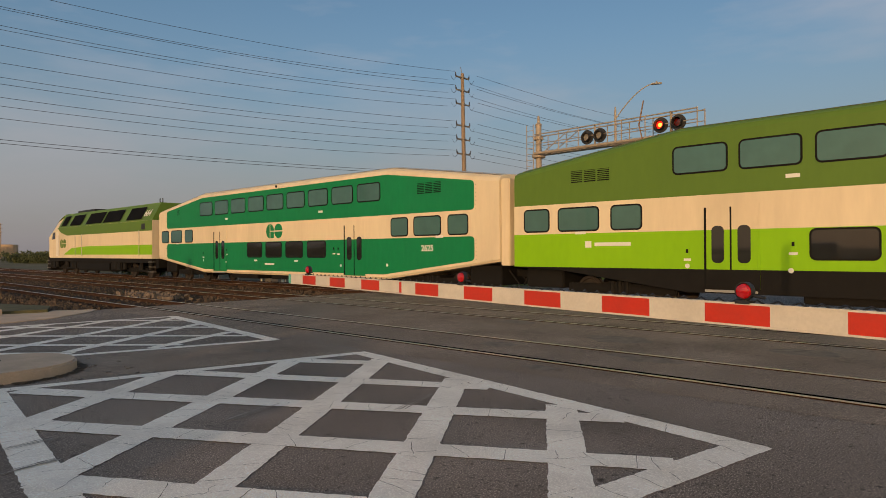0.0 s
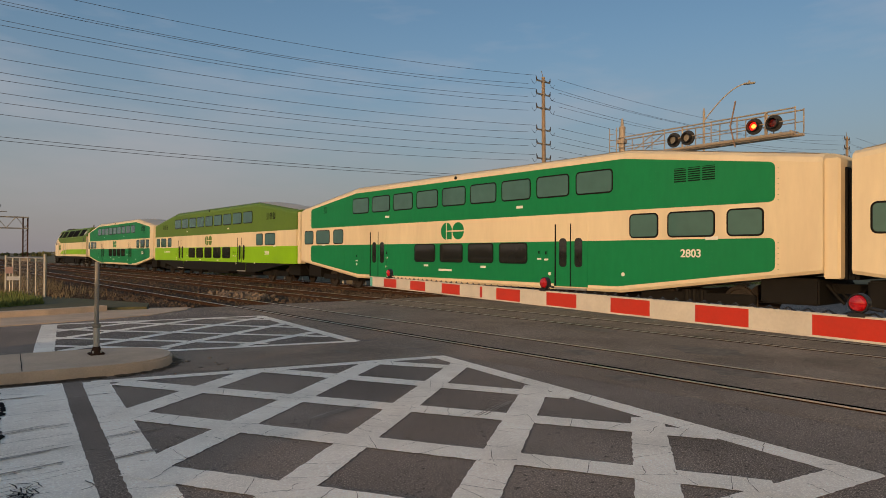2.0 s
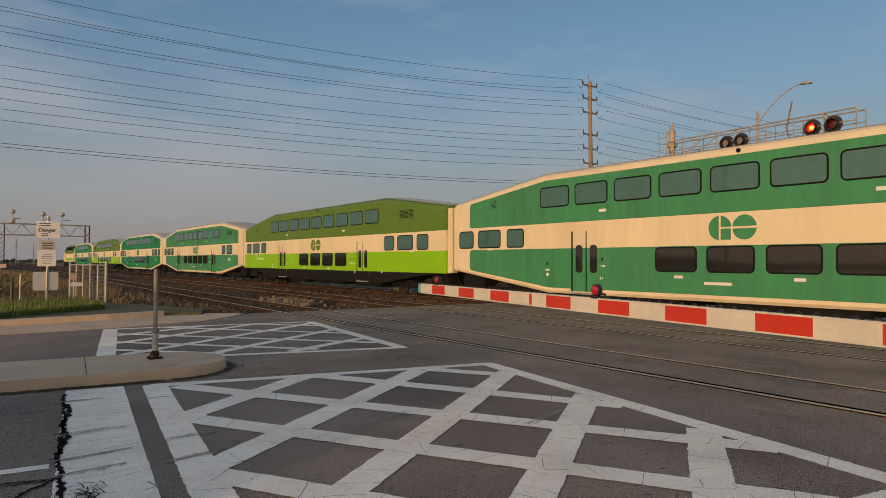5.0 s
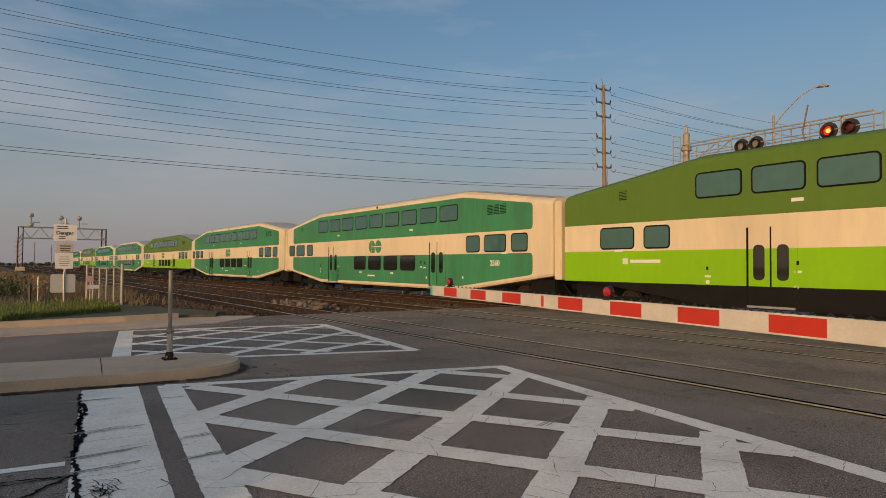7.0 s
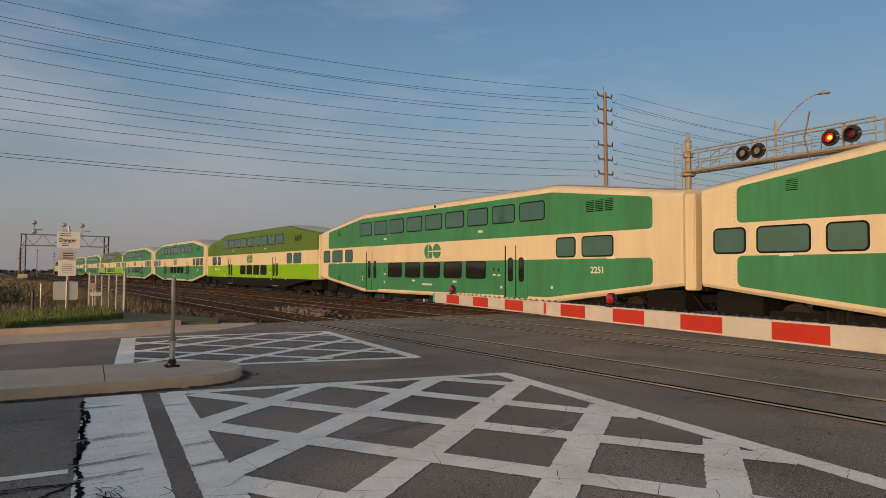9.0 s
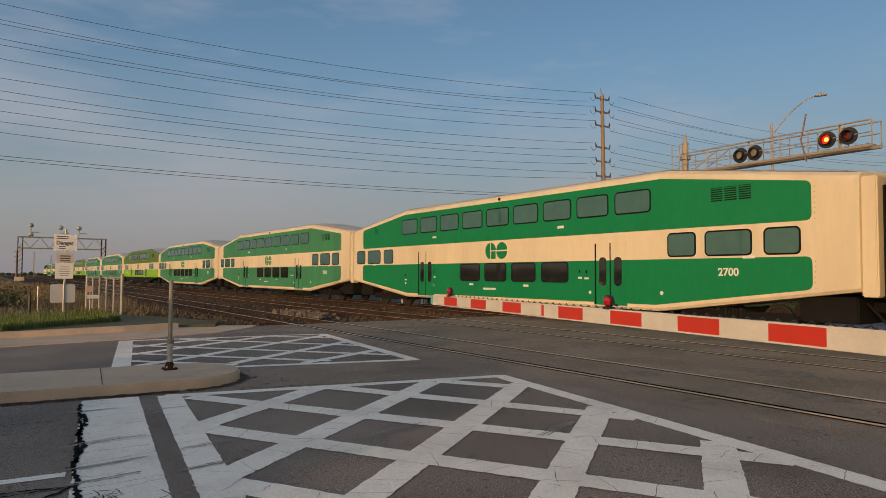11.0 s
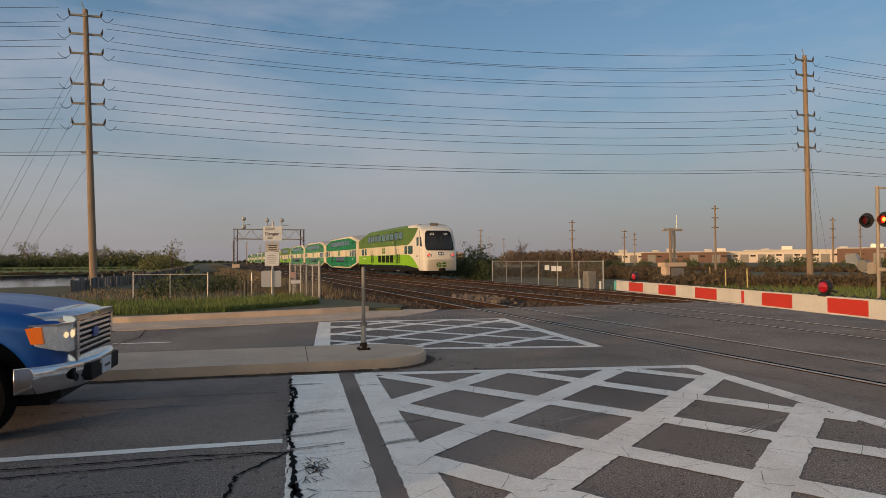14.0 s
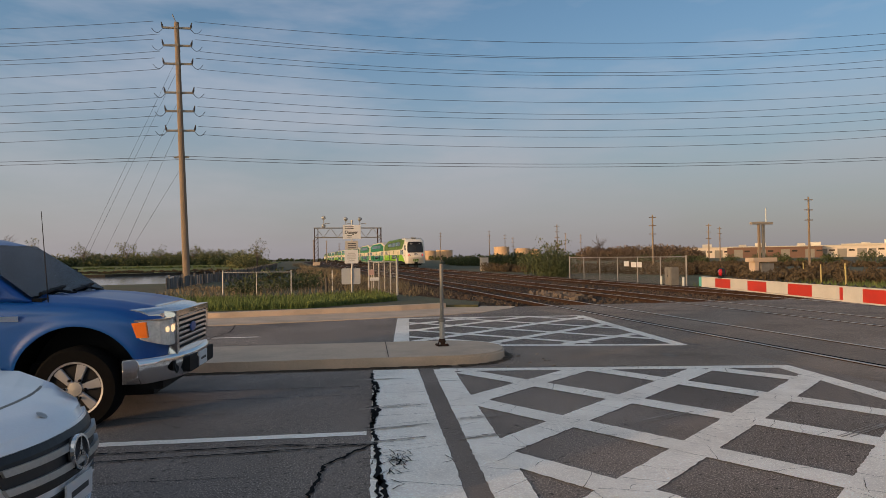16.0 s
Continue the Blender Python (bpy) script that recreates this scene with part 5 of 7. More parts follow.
def gate_far():
    e = thing("far_crossing_gate", pose(27.4, 19.9, 0), "far crossing gate with post, flashers and counterweight", "crossing gate")
    part("post", R((0, 0, GZ), (0, 0, 4.75), .075, seg=12), M["alu"], e)
    part("bracket", R((0, .0, 4.68), (.1, -.7, 4.62), .035, seg=8), M["alu"], e)
    part("crossbar", R((0, -.55, 3.28), (0, .55, 3.28), .035, seg=8), M["alu"], e)
    light_head(e, -.12, .42, 3.28, -90, "dim")
    light_head(e, -.12, -.40, 3.28, -90, "lit")
    part("mechanism", B(-.2, .24, .0, .42, .92, 1.42, .04), M["alu"], e, "tan gate mechanism box")
    part("counterweight", P([(.3, .95), (.7, 1.0), (1.05, 1.35), (1.45, 1.4), (1.5, 1.75), (1.0, 1.8), (.85, 1.5), (.3, 1.25)], "x", -.10, .10), M["steel"], e, "grey counterweight arm")
    part("counterweight", P(disc_pts(.62, 1.28, .26, n=16), "x", -.16, .16), M["steel_dull"], e, "round counterweight hub")
    part("arm_root", B(-.05, .05, -1.0, .1, 1.04, 1.20), M["alu"], e)
    part("link_bar", R((0, -.1, 1.9), (.2, -1.7, 1.9), .05, seg=8), M["alu"], e)
    n = 26
    for i in range(n):
        y0 = -1.0 - i * .406
        part("arm_stripe", B(-.03, .03, y0 - .406, y0, 1.05, 1.19), M["arm_red"] if i % 2 == 0 else M["arm_white"], e)
    for y in (-3.5, -8.3):
        part("gate_lamp", lathe(bmesh.new(), [(.02, 0), (.08, .02), (.08, .13), (.02, .15)], 12, Matrix.Translation((0, y, 1.19))), M["lamp_red"], e)
    return e


gate_far()


def street_lamp(x, y, h, face):
    e = thing("street_lamp", pose(x, y, GZ, 0, 0, face), "tall tan steel street lamp with curved arm", "street lamp")
    part("pole", R((0, 0, 0), (0, 0, h), .15, .10, 12), M["alu"], e)
    c = bmesh.new()
    rings = []
    for k in range(13):
        f = k / 12
        y, z = -3.25 * f, h - .9 + 2.95 * (1 - (1 - f) ** 1.6)
        g = math.atan2(2.95 * 1.6 * (1 - f) ** .6, -3.25)
        rings.append([(.05 * math.cos(a * math.pi / 4), y - .05 * math.sin(a * math.pi / 4) * math.sin(g), z + .05 * math.sin(a * math.pi / 4) * math.cos(g)) for a in range(8)])
    loft(c, rings)
    part("arm", c, M["alu"], e)
    part("lamp_head", box(B(-.17, .17, -4.10, -3.15, h + 1.98, h + 2.13, .05), -.05, .05, -3.7, -3.55, h + 2.13, h + 2.3), M["steel_dull"], e, "flat dark lamp head")
    part("pole_cap", R((0, 0, h), (0, 0, h + .25), .06), M["alu"], e)
    return e


street_lamp(54.4, 28.0, 14.75, 23)


# ---------------------------------------------------------------- utility poles and wires
LV = (0.40, 1.65, 2.95, 5.0, 6.32, 7.7)      # arm depths below the pole top
POLE_H = 18.8


def utility_pole(x, y, lean=0.0, ang=-10.3, h=POLE_H):
    e = thing("utility_pole", pose(x, y, GZ, 0, lean, 0), "tall weathered wooden utility pole with insulator arms", "utility pole", "roadside utility poles")
    part("pole", R((0, 0, 0), (0, 0, h), .25, .16, 14), M["wood"], e)
    for i, dz in enumerate(LV):
        z = h - dz
        a = part("crossarm", box(B(-.95, .95, -.05, .05, z - .07, z + .07, .01), -.1, .1, -.2, .2, z - .1, z + .1), M["steel_dull"], e)
        for s in (-1, 1):
            part("insulator", lathe(bmesh.new(), [(.03, 0), (.08, .03), (.05, .07), (.08, .11), (.05, .15), (.08, .19), (.04, .3), (.04, .42), (.01, .44)], 10, Matrix.Translation((s * .92, 0, z - .02)) @ pose(0, 0, 0, 0, s * 12, 0)), M["insulator"], a)
            bm = bmesh.new()
            prev = None
            for k in range(9):
                f = k / 8
                p = Vector((s * (.92 + .75 * f), 0, z - .05 - .32 * math.sin(f * math.pi)))
                if prev:
                    rod(bm, prev, p, .018, seg=4)
                prev = p
            part("jumper", bm, M["wire"], a)
    part("cable_bracket", B(-.5, .5, -.06, .06, h - 9.66, h - 9.54), M["steel_dull"], e)
    part("pole_top", R((0, 0, h - .1), (-.25, 0, h + .55), .03, seg=6), M["steel_dull"], e)
    return e


PL, PR = Vector((-7.3, 48.5)), Vector((47.0, 39.9))
STEP = PR - PL
POLES = [PL - STEP * 1.05, PL, PR, PR + STEP * 1.0, PR + STEP * 2.0]
for i, p in enumerate(POLES):
    utility_pole(p.x, p.y, {1: -1.75, 2: -.9}.get(i, 0))


def wire(a, b, sag, r=.014, seg=26):
    c = bpy.data.curves.new("wire", "CURVE")
    c.dimensions, c.bevel_depth, c.bevel_resolution = "3D", r, 1
    s = c.splines.new("POLY")
    s.points.add(seg)
    for i in range(seg + 1):
        f = i / seg
        p = Vector(a).lerp(Vector(b), f)
        s.points[i].co = (p.x, p.y, p.z - sag * 4 * f * (1 - f), 1)
    c.materials.append(M["wire"])
    return tagged(new("power_line", c), "thin dark overhead power line", "power line", "overhead power lines")


for i in range(len(POLES) - 1):
    a, b = POLES[i], POLES[i + 1]
    la, lb = {1: -1.75, 2: -.9}.get(i, 0), {1: -1.75, 2: -.9}.get(i + 1, 0)
    d = (b - a).normalized()
    for k, dz in enumerate(LV):
        za = GZ + POLE_H - dz
        oa, ob = math.sin(radians(la)) * (POLE_H - dz), math.sin(radians(lb)) * (POLE_H - dz)
        for j in (-1, 1):
            n = Vector((-d.y, d.x)) * .55 * j
            wire((a.x + d.x * 1.4 + n.x + oa, a.y + d.y * 1.4 + n.y, za - .26 * j * (1 - .06 * k)), (b.x - d.x * 1.4 + n.x + ob, b.y - d.y * 1.4 + n.y, za - .26 * j * (1 - .06 * k)), 1.25 - .09 * k + .1 * j)
    zc = GZ + POLE_H - 9.6
    for j in (0, 1):
        wire((a.x, a.y + .3 * j, zc + .09 - .18 * j), (b.x, b.y + .3 * j, zc + .09 - .18 * j), .6, .016)
# guy wires at the left pole
for k, (dx, dz) in enumerate(((-8.0, 2.0), (-7.7, 2.9), (-6.7, 5.2), (-5.5, 7.0), (-5.4, 10.3))):
    wire((PL.x - .3, PL.y, GZ + POLE_H - dz), (PL.x + dx, PL.y + 1, GZ), 0.0, .008, 2)
for k, (dx, dz) in enumerate(((3.0, 7.5), (4.2, 9), (5.5, 9.2))):
    wire((PR.x + .3, PR.y, GZ + POLE_H - dz), (PR.x + dx, PR.y + 2.5, GZ), 0.0, .008, 2)


def far_pole(az, d, h, arms=3):
    x, y = polar(az, d)
    e = thing("far_utility_pole", pose(x, y, GZ), "distant wooden utility pole with short arms", "utility pole", "distant utility poles")
    part("pole", R((0, 0, 0), (0, 0, h), .15, .10, 8), M["wood"], e)
    for k in range(arms):
        z = h - .4 - k * 1.3
        part("crossarm", B(-.6, .6, -.05, .05, z - .06, z + .06), M["wood"], e)


for az, d, h in ((23.35, 150, 9.1), (25.4, 230, 9.4), (17.4, 200, 10.0), (31.35, 105, 8.1), (35.75, 140, 8.0), (42.95, 95, 9.1), (51.24, 110, 7.8), (53.0, 150, 9.0), (58.9, 110, 12.8), (65.8, 150, 9.5), (69.5, 160, 9.0), (1.9, 210, 8), (3.0, 260, 9), (4.1, 300, 9), (36.6, 170, 8.5), (13.05, 260, 12.0), (18.8, 250, 10.5), (19.5, 210, 8.2), (24.1, 260, 11.0)):
    far_pole(az, d, h)


# ---------------------------------------------------------------- far signal bridge
def gantry():
    y, x0, x1, zt = 172, 6.35, 23.0, 7.45
    e = thing("signal_gantry", pose(0, y, GZ), "grey steel lattice signal bridge across the tracks", "signal bridge")
    for x in (x0, x1):
        bm = bmesh.new()
        for dx in (-.45, .45):
            for dy in (-.45, .45):
                rod(bm, (x + dx, dy, 0), (x + dx, dy, zt + 2.5), .09, seg=5)
        for k in range(8):
            rod(bm, (x - .45, -.45, k * 1.05), (x + .45, -.45, (k + 1) * 1.05), .05, seg=4)
        part("leg", bm, M["rust"], e)
        part("footing", B(x - .9, x + .9, -.9, .9, 0, 1.0), M["concrete"], e)
    bm = bmesh.new()
    for z in (zt, zt + 2.5):
        for dy in (-.5, .5):
            box(bm, x0 - .6, x1 + .6, dy - .08, dy + .08, z - .12, z + .12)
    n = 9
    for k in range(n):
        xa, xb = x0 + (x1 - x0) * k / n, x0 + (x1 - x0) * (k + 1) / n
        rod(bm, (xa, -.5, zt if k % 2 else zt + 2.5), (xb, -.5, zt + 2.5 if k % 2 else zt), .07, seg=5)
    part("truss", bm, M["steel_dull"], e)
    for x in (8.3, 14.1, 17.8):
        s = part("signal", box(R((x, 0, zt + 2.5), (x, 0, zt + 5.4), .09, seg=6), x + .3, x + 1.6, -.5, .5, zt + 3.6, zt + 3.72), M["steel_dull"], e)
        for z in ((3.1, 5.2) if x < 9 else (4.9,)):
            part("signal_head", lathe(bmesh.new(), [(.1, 0), (.55, .05), (.55, .2), (.1, .35)], 14, Matrix.Translation((x, .1, zt + z)) @ pose(0, 0, 0, 90, 0, 0)), M["steel"], s)


gantry()


# ---------------------------------------------------------------- signs, fences and posts by the verge
def delineator():
    e = thing("delineator_post", pose(2.38, 10.62, .15), "grey steel sign post bolted to the median", "post")
    part("post", R((0, 0, .3), (0, 0, 1.38), .032, seg=12), M["steel_dull"], e)
    part("sleeve", R((0, 0, .05), (0, 0, .45), .045, seg=12), M["steel"], e)
    part("collar", lathe(bmesh.new(), [(.046, .40), (.06, .41), (.06, .46), (.04, .47)], 12), M["steel_dull"], e)
    part("base_plate", B(-.1, .1, -.1, .1, 0, .03, .008), M["rust"], e)
    for a in range(4):
        part("bolt", R((.075 * math.cos(a * 1.571 + .78), .075 * math.sin(a * 1.571 + .78), .02), (.075 * math.cos(a * 1.571 + .78), .075 * math.sin(a * 1.571 + .78), .06), .013, seg=6), M["steel"], e)
    part("gusset", R((0, 0, .03), (0, 0, .12), .075, .05, 12), M["rust"], e)


delineator()


def bars(bm, rnd, x0, x1, z0, z1, rows, h, y):
    for k in range(rows):
        z = z1 - (k + .5) * (z1 - z0) / rows
        w = (x1 - x0) * rnd.uniform(.5, .95)
        c = (x0 + x1) / 2
        box(bm, c - w / 2, c + w / 2, y - .003, y, z - h / 2, z + h / 2)


def danger_sign():
    rnd = random.Random(2)
    e = thing("warning_sign", pose(2.39, 27.1, .1, 0, 0, -6), "white railway danger notice above smaller notices on a post", "sign")
    part("post", R((0, 0, 0), (0, 0, 3.15), .045, seg=10), M["steel"], e)
    s = part("sign_board", B(-.37, .37, -.05, -.035, 2.35, 2.94, .006), M["sign_white"], e)
    text("Danger", .185, M["ink"], Matrix.Translation((-.02, -.054, 2.63)) @ pose(0, 0, 0, 90, 0, 0), s, "lettering")
    part("small_print", (lambda b: (bars(b, rnd, -.30, .1, 2.76, 2.9, 2, .028, -.051), bars(b, rnd, -.30, .1, 2.40, 2.53, 2, .03, -.051), b)[-1])(bmesh.new()), M["ink"], s)
    s = part("sign_board", B(-.28, .25, -.05, -.035, 1.92, 2.28, .005), mat("tan_notice", (0.45, 0.42, 0.38), .6, var=.1), e, "weathered tan notice")
    part("small_print", (lambda b: (bars(b, rnd, -.2, .2, 1.94, 2.2, 3, .04, -.051), b)[-1])(bmesh.new()), M["ink"], s)
    s = part("sign_board", B(-.31, .26, -.05, -.035, 1.33, 1.90, .005), M["sign_white"], e)
    part("small_print", (lambda b: (bars(b, rnd, -.25, .2, 1.40, 1.8, 5, .025, -.051), b)[-1])(bmesh.new()), M["steel_dull"], s)
    e2 = thing("sign_back", pose(2.35, 26.9, .1, 0, 0, -4), "blank grey back of a square road sign", "sign")
    part("board", P(rrect(-.03, .80, .78, .66, .06), "y", .0, .02), M["sign_grey"], e2)
    part("post", R((0, -.03, 0), (0, -.03, 1.2), .03, seg=8), M["steel"], e2)
    e3 = thing("small_notice", pose(3.35, 28.2, .1, 0, 0, 0), "small tilted white notice with a pink square", "sign")
    part("board", P(rrect(.1, .62, .40, .14, .01), "y", 0, .015), M["sign_white"], e3)
    part("board", P(rrect(-.02, .92, .24, .24, .01), "y", 0, .015), mat("pink_notice", (.5, .33, .3), .6), e3)
    part("post", R((0, .03, 0), (0, .03, 1.05), .02, seg=6), M["steel"], e3)


danger_sign()


def chainlink(e, p, q, z0, h, posts, top=True, mesh=True, r=.03):
    p, q = Vector(p), Vector(q)
    for i in range(posts + 1):
        a = p.lerp(q, i / posts)
        part("fence_post", R((a.x, a.y, z0), (a.x, a.y, z0 + h + (.08 if i in (0, posts) else 0)), r * (1.5 if i in (0, posts) else 1), seg=8), M["steel"], e)
    if top:
        part("top_rail", R((p.x, p.y, z0 + h), (q.x, q.y, z0 + h), r * .8, seg=8), M["steel"], e)
    if mesh:
        bm = bmesh.new()
        L = (q - p).length
        s = .14
        k = int((L + h) / s)
        d = (q - p).normalized()
        for i in range(k):
            for sg in (0, 1):
                t0, t1 = i * s - h, i * s
                za, zb = (0, h) if sg == 0 else (h, 0)
                f0, f1 = max(0, -t0 / h) if t0 < 0 else 0, 1 if t1 <= L else max(0, 1 - (t1 - L) / h)
                if f1 <= f0:
                    continue
                A = p + d * (t0 + (t1 - t0) * f0)
                Bp = p + d * (t0 + (t1 - t0) * f1)
                rod(bm, (A.x, A.y, z0 + za + (zb - za) * f0), (Bp.x, Bp.y, z0 + za + (zb - za) * f1), .004, seg=3)
        part("wire_mesh", bm, M["steel_dull"], e)


f1 = thing("chain_fence", pose(0, 0, 0), "galvanized chain-link fence panel on the verge", "fence")
chainlink(f1, (4.15, 26.3), (3.6, 31.5), .05, 1.42, 5, True, True)
part("corner_post", R((4.15, 26.25, 0), (4.15, 26.25, 1.62), .05, seg=8), M["steel"], f1)
f2 = thing("low_fence", pose(0, 0, 0), "low wire fence on thin steel posts", "fence")
chainlink(f2, (-3.0, 29.5), (-.1, 27.9), .05, 1.05, 2, True, False, .018)
part("fence_post", R((1.76, 30.3, 0), (1.76, 30.3, 1.1), .03, seg=6), M["steel"], f2)
part("fence_post", R((1.45, 29.6, 0), (1.45, 29.6, .8), .06, seg=6), M["black"], f2)
f3 = thing("security_fence", pose(0, 0, 0), "grey chain-link gate and fence beyond the tracks", "fence")
chainlink(f3, (21.7, 48.0), (21.5, 32.0), GZ, 1.75, 6, True, True)
for yy, zz in ((38.5, 1.05), (37.6, 1.0), (36.9, 1.0)):
    part("notice", B(21.42, 21.44, yy - .3, yy + .3, zz - .15, zz + .18), M["sign_white"], f3)
cab = thing("equipment_cabinet", pose(21.2, 33.0, GZ), "weathered grey metal trackside equipment cabinet", "cabinet")
part("body", B(-.25, .25, -.36, .30, .1, 1.15, .02), M["steel_dull"], cab)
part("door", B(-.27, -.25, -.33, -.04, .18, 1.08), M["steel_dull"], cab)
part("door", B(-.27, -.25, -.02, .27, .18, 1.08), M["steel_dull"], cab)
part("latch", B(-.285, -.27, -.05, -.01, .6, .72), M["black"], cab)
for yy in (31.7, 33.9):
    b = thing("bollard", pose(21.1, yy, GZ), "short white marker post", "bollard")
    part("post", R((0, 0, 0), (0, 0, .62), .06, seg=8), M["white_mark"], b)
st = thing("signal_stand", pose(31.0, 37.6, GZ), "tan timber frame with aerial and junction box", "signal stand")
part("leg", B(-.16, -.04, -.08, .08, 1.5, 4.05), M["wood"], st, "tan timber upright")
part("leg", B(.16, .30, -.08, .08, 1.5, 4.05), M["steel_dull"], st, "grey steel upright")
part("top_beam", B(-.75, .95, -.10, .10, 3.86, 4.02, .01), M["alu"], st)
part("aerial", R((.48, 0, 4.0), (.48, 0, 5.0), .035, seg=6), M["white_mark"], st)
part("cross_beam", B(-.95, .95, -.45, .35, 1.32, 1.60, .02), M["concrete"], st)
part("pillar", B(-.75, -.40, -.35, .25, 0, 1.32, .02), M["concrete"], st)
part("box", B(-.30, .72, -.42, .3, .25, 1.2, .02), M["steel_dull"], st, "grey metal junction box")
part("foot", B(-.1, .5, -.2, .2, 0, .25), M["concrete"], st)
fc = thing("trackside_case", pose(25.5, 84, GZ), "small pale trackside relay case", "cabinet")
part("body", B(-.5, .5, -.4, .4, .15, 1.75, .03), M["steel"], fc)
part("roof_cap", B(-.56, .56, -.46, .46, 1.75, 1.83, .01), M["steel_dull"], fc)
part("plinth", B(-.45, .45, -.35, .35, 0, .15), M["concrete"], fc)
sp = thing("speed_board", pose(29.0, 70.0, GZ), "black and white trackside speed board", "sign")
part("post", R((0, 0, 0), (0, 0, 1.9), .05, seg=6), M["steel"], sp)
part("board", B(-.3, .3, -.06, -.04, 1.25, 1.9), M["sign_white"], sp)
part("board", B(-.5, .5, -.06, -.04, .55, 1.05), M["sign_white"], sp)
for x, y in ((24.8, 24.6), (28.8, 30.2), (31.5, 31.4), (33.5, 36.5)):
    s = thing("leaning_stake", pose(x, y, GZ, 0, random.uniform(-12, 12), 0), "thin leaning yellow marker stake", "stake")
    part("stake", R((0, 0, 0), (0, 0, 1.25), .035, seg=6), mat("stake_yellow", (.5, .4, .16), .7), s)

# dark board fence along the pond
bf = thing("board_fence", pose(0, 0, GZ), "dark weathered board fence beside the pond", "fence")
run = [Vector(p) for p in ((-6.6, 37.0), (-5.31, 49.5), (-4.5, 62.7), (-4.2, 92.9), (-3.0, 138))]
bd = part("board", B(-.02, .02, -.21, .21, 0, .98), M["wood_grey"], bf, m=pose(run[0].x, run[0].y, 0))
for p, q in zip(run, run[1:]):
    turn = math.degrees(math.atan2(q.y - p.y, q.x - p.x)) - 90
    n = int((q - p).length / .44)
    for k in range(n):
        c = p.lerp(q, k / n)
        share(bd, pose(c.x + random.uniform(-.04, .04), c.y, random.uniform(-.08, .04), random.uniform(-3, 3), random.uniform(-3, 3), turn + random.uniform(-6, 6)), bf)
    for k in range(0, n, 6):
        c = p.lerp(q, k / n)
        part("post", B(c.x + .05, c.x + .15, c.y - .05, c.y + .05, 0, 1.12), M["wood_grey"], bf)

pond = tagged(flat("pond", [(-8.2, 44), (-6.5, 60), (-6.0, 92), (-12, 94), (-22, 84), (-120, 74), (-160, 60), (-60, 40)], GZ + .012, M["water"]), "calm grey pond reflecting the sky", "pond", kind="structure")
bank = tagged(flat("pond_bank", [(-5.6, 98), (-12, 95), (-22, 85), (-120, 75), (-120, 76.5), (-22, 86.5), (-12, 97), (-6.2, 112)], GZ + .30, mat("dark_bank", (.05, .04, .03), .95, var=.3, scale=2, fine=8), thick=.33), "dark earth bank behind the pond", "bank", kind="structure")
field = tagged(flat("field", [(-6.2, 112.2), (-12, 97.1), (-22, 86.6), (-120, 76.6), (-400, 90), (-400, 420), (-6, 420)], GZ + .30, mat("field_grass", (.20, .22, .075), .95, var=.5, scale=.16, fine=1.6, dirt=(.16, .12, .065), dirt_amt=.9, spec=0.1), thick=.35), "pale green spring field", "field", kind="structure")

# ---------------------------------------------------------------- vegetation
grass("verge_grass", 24000, lambda r: (lambda x: (x, 20.5 + max(0, x - .4) * .75 + max(0, -x - 1) * .08 + 6.0 * r.random() ** 2.2))(r.uniform(-10, 3.6)), .21, M["grass"], "long fresh green verge grass", 11)
grass("dry_verge_grass", 2600, lambda r: (r.uniform(-6, 6.2), 25 + 12 * r.random()), .24, M["dry_grass"], "dry straw-coloured weeds on the verge", 12)
grass("track_weeds", 7000, lambda r: (r.uniform(1.5, 6.0), 33 + 70 * r.random() ** 1.5), .55, M["dry_grass"], "dry weeds along the embankment", 13, z=-.1)
grass("far_verge_grass", 16000, lambda r: (r.uniform(22.5, 58), 19.5 + 14 * r.random() ** 1.3), .32, M["grass"], "green grass beside the far road", 14, z=GZ)
mound = []
rnd = random.Random(8)
for k in range(70):
    y = 36 + 150 * rnd.random() ** 1.5
    mound.append(((2.2 + rnd.uniform(-1.2, 1.4), y, .1), (1.2, 1.6, .38), 60, .08))
foliage("embankment_weeds", mound, M["dry_grass"], "straw-coloured weeds on the track embankment", "weeds", 21)
foliage("verge_shrub", [((-.9, 33, .5), (1.5, 1.2, .75), 900, .055), ((-2.2, 30.2, .35), (.9, .8, .65), 700, .045), ((1.1, 36.5, .45), (.9, 1.0, .6), 500, .05), ((.4, 34, .4), (1.0, .9, .55), 500, .055), ((-2.8, 36, .0), (1.2, 1.0, .35), 400, .04)], M["leaf_dark"], "green shrubs behind the verge", "bushes", 22)
foliage("dry_shrub", [((-3.4, 33, .0), (.9, .8, .40), 420, .035), ((-4.6, 34.5, .0), (.9, .8, .45), 420, .035), ((-2.3, 37, .0), (1.0, 1.0, .40), 300, .035)], M["dry_grass"], "tangled dry brush by the board fence", "bushes", 23)
hedge("left_treeline", -55, -3.0, 300, 235, 4.6, 240, M["leaf"], "mixed spring treeline beyond the pond", 31, .24, 320)
hedge("left_shrubs", -50, -3.0, 265, 215, 3.2, 240, M["leaf_dark"], "dark green shrubs along the field edge", 32, .22, 180)
hedge("bank_weeds", -34, -5, 95.5, 97, .34, 200, M["brush"], "dry brown weeds along the pond bank", 51, .07, 110, z=GZ + .25)
hedge("field_tufts", -36, -5, 130, 150, .40, 160, M["grass"], "rough green tufts across the field", 52, .09, 90, z=GZ + .3)
hedge("corridor_shrubs", -4.6, -2.1, 125, 175, 2.7, 18, M["leaf"], "spring shrubs beside the track corridor", 33, .12, 520)
